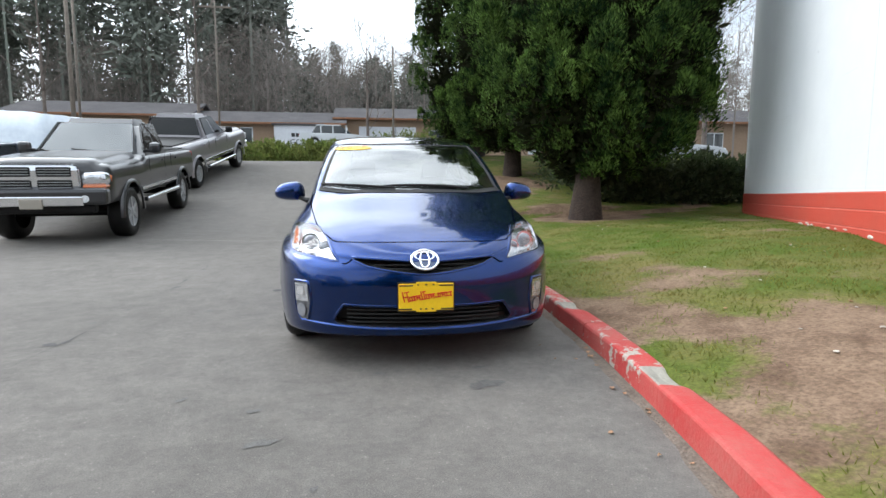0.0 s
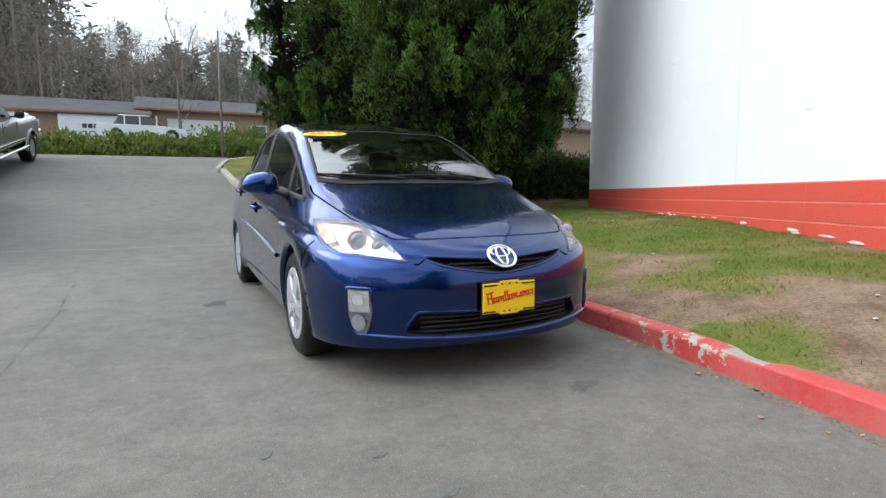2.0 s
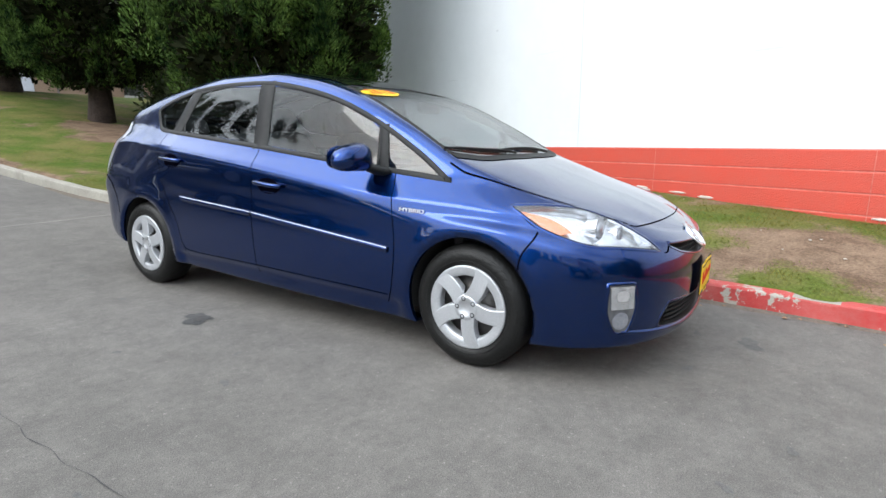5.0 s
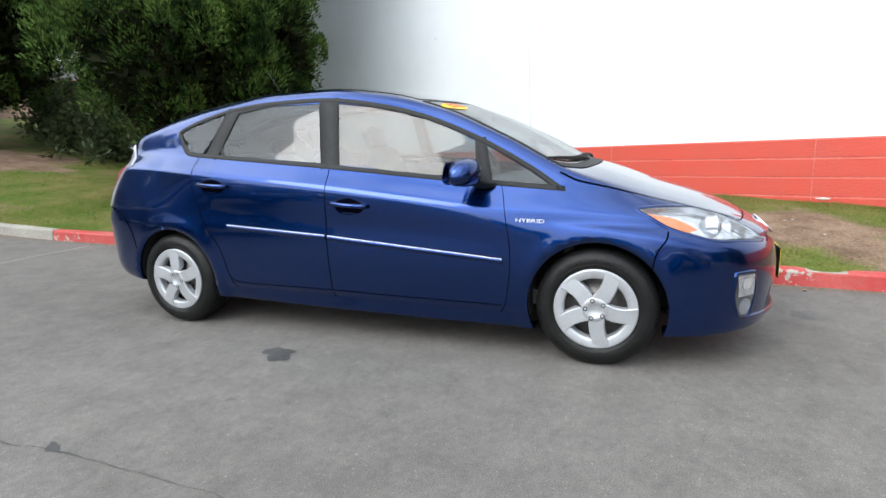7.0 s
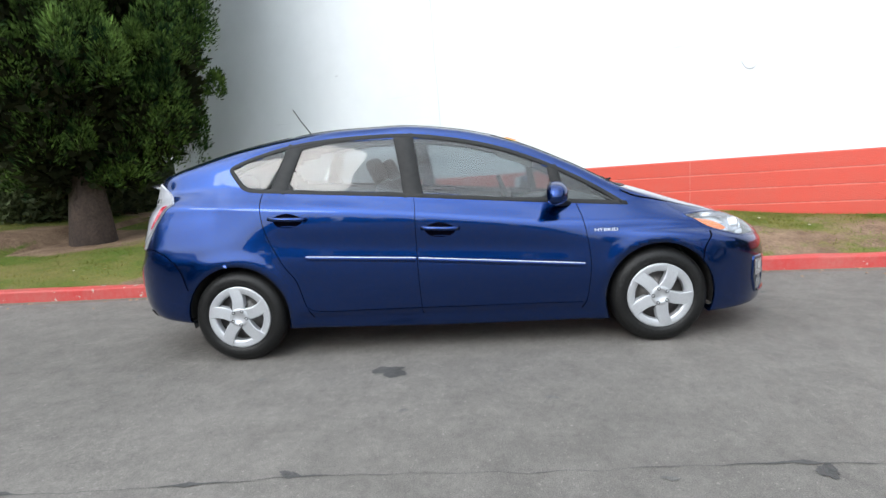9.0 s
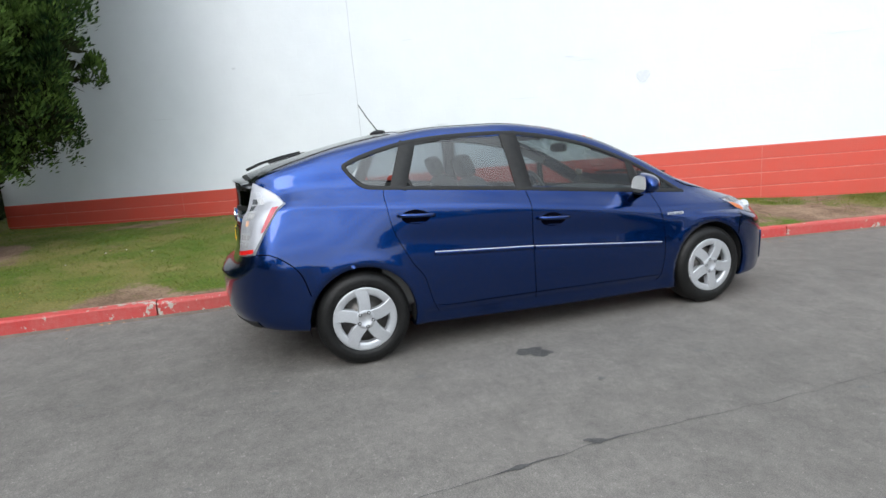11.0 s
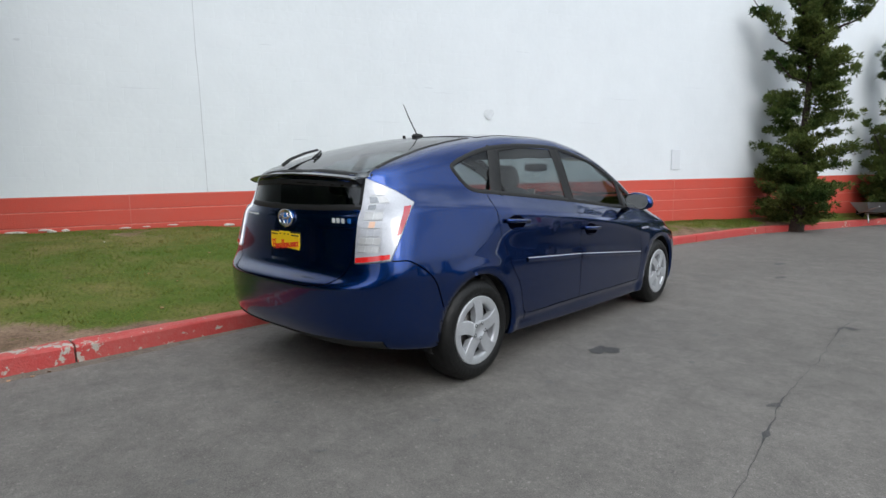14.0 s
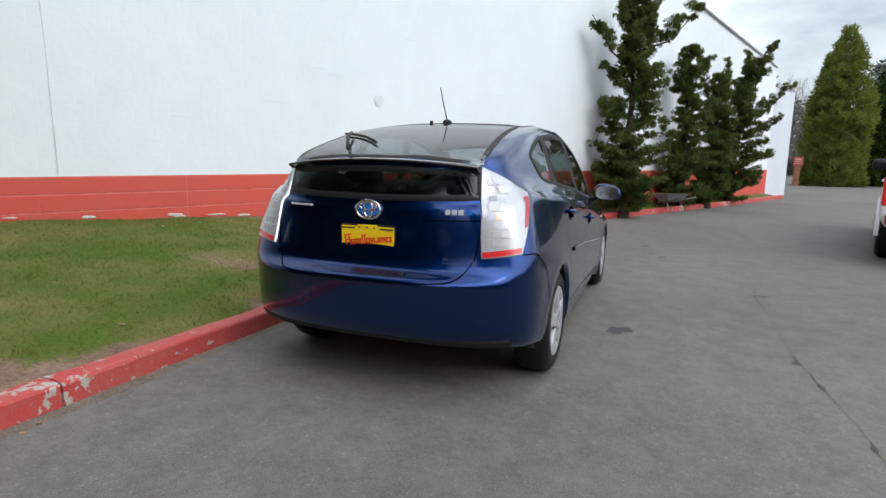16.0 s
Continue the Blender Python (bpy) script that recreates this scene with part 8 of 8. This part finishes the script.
def arch_outline(y0, y1, zb, zt_pts, axles, rz, ra):
    """A lower body outline with round wheel openings; the nose at y0."""
    pts = [(y0, zb)]
    for ya in axles:
        a0 = math.asin(max(-1, min(1, (zb - rz) / ra)))
        for k in range(11):
            t = math.pi - a0 + (a0 * 2 - math.pi) * k / 10
            pts.append((ya + ra * math.cos(t), rz + ra * math.sin(t)))
    pts.append((y1, zb))
    return pts + zt_pts


def truck_shell(y0, y1, zb, belt, W, axles, rz, ra, hood_end):
    """The lower body of a pickup as one lofted skin: rounded nose, raised bonnet, fenders, round wheel openings."""
    ys = np.concatenate([np.linspace(y0, y0 + .30, 12), np.linspace(y0 + .34, y1 - .12, 92), np.linspace(y1 - .10, y1, 5)])
    vs, n = [], 0
    for y in ys:
        e = float(end_round((y - y0) / .30, 2.6))
        w = W * (.82 + .18 * e) * (.965 + .035 * float(end_round((y1 - y) / .10, 3)))
        hood = smooth01(hood_end + .05, hood_end - .25, y)
        ztop, ze, drop = belt + .07 * hood - .05 * hood * smooth01(hood_end - .4, y0, y), belt - .07 * hood, (1 - e) * .20
        pts = [(w * .94, zb), (w * .985, zb + .07)]
        for k in range(7):
            u = k / 6
            pts.append((w * (.997 + .008 * math.sin(math.pi * u)), zb + .13 + (ze - .20 - drop * .6 - zb - .13) * u))
        pts += [(w * .985, ze - .11 - drop * .8), (w * .955, ze - .04 - drop), (w * .90, ze - .008 - drop), (w * .83, ze + .004 - drop)]
        pts += [(w * .79, ze + (ztop - ze) * .55 - drop), (w * .72, ztop - .012 - drop), (w * .40, ztop + .004 - drop), (0, ztop + .01 - drop)]
        n = len(pts)
        vs += [(x, y, z) for x, z in pts]
    m = len(vs)
    V = [Vector(v) for v in vs] + [Vector((-x, y, z)) for x, y, z in vs]
    fs = []
    for i in range(len(ys) - 1):
        for k in range(n - 1):
            a, b, c, d = i * n + k, i * n + k + 1, (i + 1) * n + k + 1, (i + 1) * n + k
            mid = (V[a] + V[b] + V[c] + V[d]) / 4
            if any(math.hypot(mid.y - q, mid.z - rz) < ra for q in axles) and abs(mid.x) > .5:
                continue
            fs += [(a, b, c, d), (m + a, m + d, m + c, m + b)]
    used = {k for f in fs for k in f}
    for k in used:
        v = V[k]
        for q in axles:
            r = math.hypot(v.y - q, v.z - rz)
            if abs(v.x) > .5 and r < ra + .02:
                V[k] = Vector((v.x, q + (v.y - q) * ra / r, rz + (v.z - rz) * ra / r))
    last = (len(ys) - 1) * n
    fs.append(tuple(range(n)) + tuple(m + k for k in range(n - 2, -1, -1)))
    fs.append(tuple(last + k for k in range(n - 1, -1, -1)) + tuple(m + last + k for k in range(n - 1)))
    bm = bmesh.new()
    bv = [bm.verts.new(v) for v in V]
    for f in fs:
        bm.faces.new([bv[k] for k in f])
    bmesh.ops.delete(bm, geom=[v for v in bm.verts if not v.link_faces], context="VERTS")
    bmesh.ops.remove_doubles(bm, verts=bm.verts, dist=.0005)
    bmesh.ops.recalc_face_normals(bm, faces=bm.faces)
    return bm


def pickup(name, label, m, at, wheelbase, r, front_up, nose, tail, style):
    """A crew-cab pickup, its nose to -y, origin on the ground midway between the axles."""
    root = thing(name, label, "pickup truck", group="parked pickup trucks", at=at)
    ya, yb = -wheelbase / 2, wheelbase / 2
    y0, y1 = ya - nose, yb + tail
    zb, belt, W = .55 + front_up, 1.24 + front_up, .99
    # cab
    c0, c1 = ya + 1.02, yb - .85
    body = part("body", truck_shell(y0, y1, zb, belt, W, (ya, yb), r, r + .09, c0), m, root, angle=38)
    bm = bmesh.new()
    lo = [(-.93, c0 - .14), (.93, c0 - .14), (.93, c1), (-.93, c1)]
    hi = [(-.70, c0 + .70), (.70, c0 + .70), (.70, c1 - .16), (-.70, c1 - .16)]
    zt = belt + .66
    a = [bm.verts.new((x, y, belt - .03)) for x, y in lo]
    b = [bm.verts.new((x, y, zt)) for x, y in hi]
    for i in range(4):
        bm.faces.new((a[i], a[(i + 1) % 4], b[(i + 1) % 4], b[i]))
    bm.faces.new(b)
    bm.faces.new(a[::-1])
    bmesh.ops.recalc_face_normals(bm, faces=bm.faces)
    bmesh.ops.bevel(bm, geom=[e for e in bm.edges if max(v.co.z for v in e.verts) > belt + .1], offset=.15, segments=6, affect="EDGES", clamp_overlap=True)
    cab = part("cab", bm, m, root, angle=35)

    def pane(nm, quad, push):
        q = [Vector(p) for p in quad]
        nrm = (q[1] - q[0]).cross(q[3] - q[0]).normalized()
        if nrm.dot(Vector(push)) < 0:
            nrm = -nrm
        bm = bmesh.new()
        f = [bm.verts.new(p + nrm * .004) for p in q]
        g = [bm.verts.new(p - nrm * .03) for p in q]
        bm.faces.new(f)
        bm.faces.new(g[::-1])
        for i in range(4):
            bm.faces.new((f[i], g[i], g[(i + 1) % 4], f[(i + 1) % 4]))
        bmesh.ops.recalc_face_normals(bm, faces=bm.faces)
        return part(nm, bm, M_VEHICLE_GLASS if nm == "windscreen" else M_TRUCK_SIDE_GLASS, cab)

    def lerp3(p, q, t):
        return tuple(p[i] + (q[i] - p[i]) * t for i in range(3))
    A = [(x, y, belt - .03) for x, y in lo]
    B = [(x, y, zt) for x, y in hi]

    def face_pane(nm, i, j, u0, u1, v0, v1, push):
        def at_(u, v):
            return lerp3(lerp3(A[i], A[j], u), lerp3(B[i], B[j], u), v)
        pane(nm, [at_(u0, v0), at_(u1, v0), at_(u1, v1), at_(u0, v1)], push)
    face_pane("windscreen", 0, 1, .075, .925, .10, .86, (0, -1, .3))
    for wx in (-.45, .25):
        vs, fs = tube([(wx, c0 - .08, belt + .035), (wx - .25, c0 - .03, belt + .075), (wx - .52, c0 + .0, belt + .10)], .012, 6, .008)
        obj("wiper", vs, fs, M_BLACK, cab)
    face_pane("rear_window", 2, 3, .08, .92, .16, .88, (0, 1, 0))
    for i, j, sx in ((1, 2, 1), (3, 0, -1)):
        spans = ((.10, .50), (.54, .92)) if sx > 0 else ((.08, .46), (.50, .90))
        for u0, u1 in spans:
            face_pane("side_window", i, j, u0, u1, .16, .88, (sx, 0, 0))
    # load bed hollow: not modelled, a flat black sheet stands for its shade
    part("bed_shade_sheet", box((0, (yb - .80 + y1 - .08) / 2, belt + .012), (1.58, y1 - .08 - (yb - .80), .03), .01), M_BLACK, body, "flat black sheet standing for the shaded open load bed")
    # face
    for s in (-1, 1):
        if style == "cross":
            hl = part("headlamp", box((s * .79, y0 + .10, belt - .30), (.36, .30, .23), .07), M_LAMPBOWL, root, "clear headlamp with amber foot", smooth=True)
            part("amber_lens", box((s * .80, y0 + .06, belt - .405), (.33, .26, .045), .02), M_AMBER, hl)
            part("amber_lens", box((s * .93, y0 + .20, belt - .30), (.10, .16, .14), .03), M_AMBER, hl)
            part("fog_lamp", cyl((s * .70, y0 - .16, zb + .11), (s * .70, y0 - .20, zb + .11), .06, .055, 16), M_WHITELENS, root)
        else:
            part("headlamp", box((s * .82, y0 + .03, belt - .30), (.30, .14, .20), .03), M_WHITELENS, root)
        part("tail_lamp", box((s * .93, y1 - .01, belt - .25), (.10, .05, .38), .02), M_REDLENS, root)
        mr = part("door_mirror", box((s * 1.10, c0 + .18, belt + .12), (.22, .14, .20), .065), m if style == "cross" else M_BLACK, root)
        part("mirror_foot", box((s * .96, c0 + .17, belt + .06), (.14, .05, .05), .01), M_BLACK, mr)
        part("side_trim", box((s * (W + .008), 0, zb + .10), (.02, wheelbase - 2 * r - .3, .055), .005), M_CHROME, root, "bright side strip")
        part("running_board", cyl((s * (W + .04), ya + r + .2, zb - .10), (s * (W + .04), yb - r - .25, zb - .10), .045, None, 10), M_CHROME, root, "chrome running board")
        for yy in (c0 + 1.0, c0 + 2.05):
            part("door_handle", box((s * (W + .015), yy, belt - .14), (.03, .16, .035), .008), m, root)
        for yy in (c0 + .12, c0 + 1.16, c1 - .05):
            part("door_gap", box((s * (W + .001), yy, (zb + belt) / 2 + .08), (.006, .008, belt - zb - .25)), M_SEAM, root)
        for yy in (ya, yb):
            wheel_simple(root, s * (W - .01), yy, r, r, .27, s, M_ALLOY)
            vs, fs = [], []
            for k in range(17):
                t = math.pi * (-.02 + 1.04 * k / 16)
                for xx, rr in ((W + .035, r + .075), (W + .035, r + .125), (W - .02, r + .14)):
                    vs.append((s * xx, yy + rr * math.cos(t), r + rr * math.sin(t)))
            for k in range(16):
                for j in range(2):
                    fs.append((k * 3 + j, k * 3 + j + 1, k * 3 + j + 4, k * 3 + j + 3))
            obj("wheel_flare", vs, fs, m, root)
    if style == "cross":
        g = part("grille_frame", box((0, y0 - .01, belt - .28), (1.22, .14, .44), .10), M_CHROME, root, "chrome crossbar grille")
        for cx in (-.275, .275):
            for cz in (.100, -.095):
                o = part("grille_opening", box((cx, y0 - .082, belt - .28 + cz), (.46, .012, .145), .02), M_BLACK, g)
                for k in range(3):
                    part("grille_bar", box((cx, y0 - .090, belt - .28 + cz - .040 + .040 * k), (.44, .008, .012)), M_STEEL, o)
        part("bumper", box((0, y0 - .08, zb + .14), (2.0, .22, .26), .06), m, root)
        part("bumper_chrome", box((0, y0 - .19, zb + .08), (1.36, .05, .15), .02), M_CHROME, root)
        part("number_plate", box((-.02, y0 - .225, zb + .04), (.31, .02, .15), .01), M_LITTER, root, "pale number plate, blank")
        part("air_dam", box((0, y0 + .10, zb - .07), (1.5, .18, .14), .04), M_BLACK, root)
    else:
        part("grille_frame", box((0, y0 - .01, belt - .30), (1.3, .08, .28), .04), M_BLACK, root)
        part("bumper", box((0, y0 - .06, zb + .10), (1.95, .2, .24), .05), M_CHROME, root)
    part("rear_bumper", box((0, y1 + .06, zb + .08), (1.85, .18, .20), .04), M_CHROME, root)
    part("tailgate_gap", box((0, y1 + .001, belt - .28), (1.62, .008, .45), .01), m, root)
    part("chassis", box((0, 0, zb - .06), (1.0, wheelbase + .6, .16), .03), M_UNDER, root)
    for yy in (ya, yb):
        part("axle", cyl((-.8, yy, r), (.8, yy, r), .07, None, 10), M_UNDER, root)


def slope_pose(x, ya, yb, turn=0.0, flip_=False):
    """Stand a vehicle on the slope with its axles at ya (first) and yb."""
    za, zb_ = ground_z(x, ya), ground_z(x, yb)
    pitch = math.atan2(zb_ - za, yb - ya)
    m = Matrix.Translation((x, (ya + yb) / 2, (za + zb_) / 2)) @ Matrix.Rotation(pitch, 4, "X") @ Matrix.Rotation(turn, 4, "Z")
    if flip_:
        m = m @ Matrix.Rotation(math.pi, 4, "Z")
    return m


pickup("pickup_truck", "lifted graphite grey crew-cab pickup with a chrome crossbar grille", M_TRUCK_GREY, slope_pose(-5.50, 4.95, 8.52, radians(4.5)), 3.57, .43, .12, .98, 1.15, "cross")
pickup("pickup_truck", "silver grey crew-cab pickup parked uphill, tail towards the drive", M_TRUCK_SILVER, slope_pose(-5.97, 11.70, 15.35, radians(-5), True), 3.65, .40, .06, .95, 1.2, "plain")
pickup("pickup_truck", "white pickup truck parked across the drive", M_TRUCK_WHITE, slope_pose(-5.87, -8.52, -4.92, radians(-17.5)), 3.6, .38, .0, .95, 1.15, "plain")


def small_car(label, m, at, L, h, kind):
    root = thing("parked_car", label, "car", group="distant parked cars", at=at)
    r, wb = .31, L * .58
    ya, yb = -wb / 2, wb / 2
    y0, y1 = -L / 2, L / 2
    belt = .88
    top = [(y1, .80), (y1 - .15, belt + .03), (ya + .6, belt), (y0 + .35, .74), (y0, .58)]
    bm = prism(arch_outline(y0, y1, .26, top, (ya, yb), r, r + .05), -.86, .86, 0)
    bmesh.ops.bevel(bm, geom=[e for e in bm.edges if e.verts[0].co.z > .5 and e.verts[1].co.z > .5], offset=.06, segments=3, affect="EDGES", clamp_overlap=True)
    body = part("body", bm, m, root, angle=35)
    back = y1 - (.15 if kind == "suv" else .75)
    prof = [(ya + .35, belt - .02), (ya + 1.15, h), (back - .35, h), (back, belt)]
    bm = prism(prof, -.70, .70, .06, 3)
    cab = part("cabin", bm, M_DARKGLASS, root, "dark glazed cabin", angle=40)
    part("roof", box((0, (ya + 1.15 + back - .35) / 2, h - .01), (1.32, back - .35 - ya - 1.05, .06), .03), m, cab)
    for s in (-1, 1):
        for u in (0.0, .42, .80):
            yy = ya + .75 + (back - ya - .95) * u
            part("pillar", box((s * .705, yy, (belt + h) / 2), (.03, .07, h - belt), .01), m, cab)
        part("tail_lamp", box((s * .72, y1 - .03, .74), (.26, .06, .14), .02), M_REDLENS, root)
        part("headlamp", box((s * .68, y0 + .12, .62), (.30, .12, .12), .03), M_WHITELENS, root)
        for yy in (ya, yb):
            wheel_simple(root, s * .86, yy, r, r, .2, s, M_ALLOY)


def flat_pose(x, y, turn):
    return Matrix.Translation((x, y, ground_z(x, y))) @ Matrix.Rotation(turn, 4, "Z")


small_car("pale silver saloon behind the ivy bank", M_CAR_PALE, Matrix.Translation((-2.3, 31.0, ground_z(-2.3, 31) + .75)) @ Matrix.Rotation(radians(90), 4, "Z"), 4.6, 1.40, "saloon")
small_car("dark saloon beside the graphite pickup", M_CAR_DARK, slope_pose(-8.9, 6.4, 9.1, radians(-2)), 4.6, 1.45, "saloon")
small_car("silver hatchback seen past the wall corner", M_CAR_PALE, flat_pose(13.6, 19.0, radians(70)), 4.3, 1.5, "suv")


def make_tarp():
    """A load under a pale tarpaulin, sagging between its ridge and corners."""
    x0, y0 = -10.4, 13.2
    zb = ground_z(x0, y0)
    vs, fs = [], []
    n = 22
    for i in range(n + 1):
        for j in range(n + 1):
            u, v = i / n * 2 - 1, j / n * 2 - 1
            e = max(abs(u), abs(v))
            z = 1.95 - .35 * abs(u) + .25 * v * .5 - .10 * math.sin(3 * u + 2) + .06 * noise.noise(Vector((u * 3, v * 3, 1)))
            if e > .86:
                z -= (e - .86) / .14 * 1.5
            vs.append((x0 + u * 1.6, y0 + v * 2.2, zb + max(.05, z)))
    for i in range(n):
        for j in range(n):
            fs.append((i * (n + 1) + j, (i + 1) * (n + 1) + j, (i + 1) * (n + 1) + j + 1, i * (n + 1) + j + 1))
    root = thing("covered_trailer", "trailer load covered with a pale blue-white tarpaulin", "trailer")
    obj("tarpaulin", vs, fs, M_TARP, root)
    part("trailer_bed", box((x0, y0, zb + .45), (2.6, 3.8, .3), .03), M_UNDER, root)
    for s in (-1, 1):
        part("trailer_wheel", cyl((x0 + s * 1.25, y0, zb + .3), (x0 + s * 1.45, y0, zb + .3), .3, None, 20), M_RUBBER, root)


make_tarp()


def make_barrow():
    """A tipped metal barrow among the junipers."""
    x, y = -1.62, -11.5
    z = lawn_z(x, y)
    root = thing("wheelbarrow", "grey metal wheelbarrow lying beside the junipers", "wheelbarrow", at=Matrix.Translation((x, y, z)) @ Matrix.Rotation(radians(28), 4, "Z") @ Matrix.Scale(.88, 4))
    bm = bmesh.new()
    lo = [bm.verts.new(p) for p in ((-.18, -.28, .22), (.18, -.28, .22), (.20, .30, .26), (-.20, .30, .26))]
    hi = [bm.verts.new(p) for p in ((-.32, -.48, .46), (.32, -.48, .46), (.34, .50, .50), (-.34, .50, .50))]
    for i in range(4):
        bm.faces.new((lo[i], lo[(i + 1) % 4], hi[(i + 1) % 4], hi[i]))
    bm.faces.new(lo)
    bmesh.ops.solidify(bm, geom=bm.faces[:], thickness=.02)
    part("barrow_tray", bm, M_STEEL, root)
    for s in (-1, 1):
        vs, fs = tube([(s * .05, -.62, .16), (s * .18, -.2, .2), (s * .28, .95, .42)], .018, 8)
        obj("barrow_shaft", vs, fs, M_STEEL, root)
        vs, fs = tube([(s * .2, .25, .22), (s * .24, .42, .0)], .016, 8)
        obj("barrow_leg", vs, fs, M_STEEL, root)
    vs, fs = lathe([(.10, -.03), (.17, -.035), (.185, 0), (.17, .035), (.10, .03)], 24, "X", (0, -.62, .185))
    obj("barrow_wheel", vs, fs, M_RUBBER, root)


make_barrow()


def make_far_sign():
    x, y = -9.45, -37.0
    z = ground_z(x, y)
    root = thing("notice_sign", "small red and white sign on a brown post", "sign", at=Matrix.Translation((x, y, z)))
    part("post", box((0, 0, .8), (.34, .22, 1.8), .02), M_WOODPOST, root)
    bd = part("board", box((.0, .13, 1.55), (.55, .04, .55), .02), M_SIGNRED, root)
    for zz in (1.42, 1.55, 1.68):
        part("writing_bar", box((0, .155, zz), (.36, .01, .05)), M_LITTER, bd)


make_far_sign()


def make_litter():
    """Dead leaves along the gutter, pale scraps on the lawn."""
    rnd = random.Random(33)
    for k in range(34):
        y = rnd.uniform(-4.2, -1.6) if k < 20 else rnd.uniform(2.2, 5.0)
        x = float(kerb_x(y)) - abs(rnd.gauss(.10, .12)) - .02
        z = ground_z(x, y) + .004
        vs = []
        r = rnd.uniform(.012, .030)
        a0 = rnd.uniform(0, 6.28)
        for j in range(8):
            t = 2 * math.pi * j / 8
            q = r * (.6 + .4 * math.cos(t - a0)) * rnd.uniform(.8, 1.15)
            vs.append((x + q * math.cos(t), y + q * math.sin(t), z + rnd.uniform(0, .012)))
        vs.append((x, y, z + .004))
        tagged(obj("dead_leaf", vs, [(8, j, (j + 1) % 8) for j in range(8)], M_DRYLEAF, smooth=False), "curled brown dead leaf in the gutter", "leaf", group="dead leaves along the kerb")
    for k in range(30):
        y = rnd.uniform(-4.0, 5.5)
        x = float(kerb_x(y)) + rnd.uniform(.4, min(3.4, wall_x(y) - float(kerb_x(y)) - .2))
        z = lawn_z(x, y) + .012
        r = rnd.uniform(.008, .018)
        bm = bmesh.new()
        bmesh.ops.create_icosphere(bm, subdivisions=1, radius=r)
        for v in bm.verts:
            v.co = Vector((v.co.x * rnd.uniform(.7, 1.5), v.co.y, v.co.z * .4)) + Vector((x, y, z))
        ob = part("litter", bm, M_LITTER if k % 3 else M_DRYLEAF)
        tagged(ob, "small pale scrap lying in the grass", "litter", group="scraps on the lawn")


make_litter()
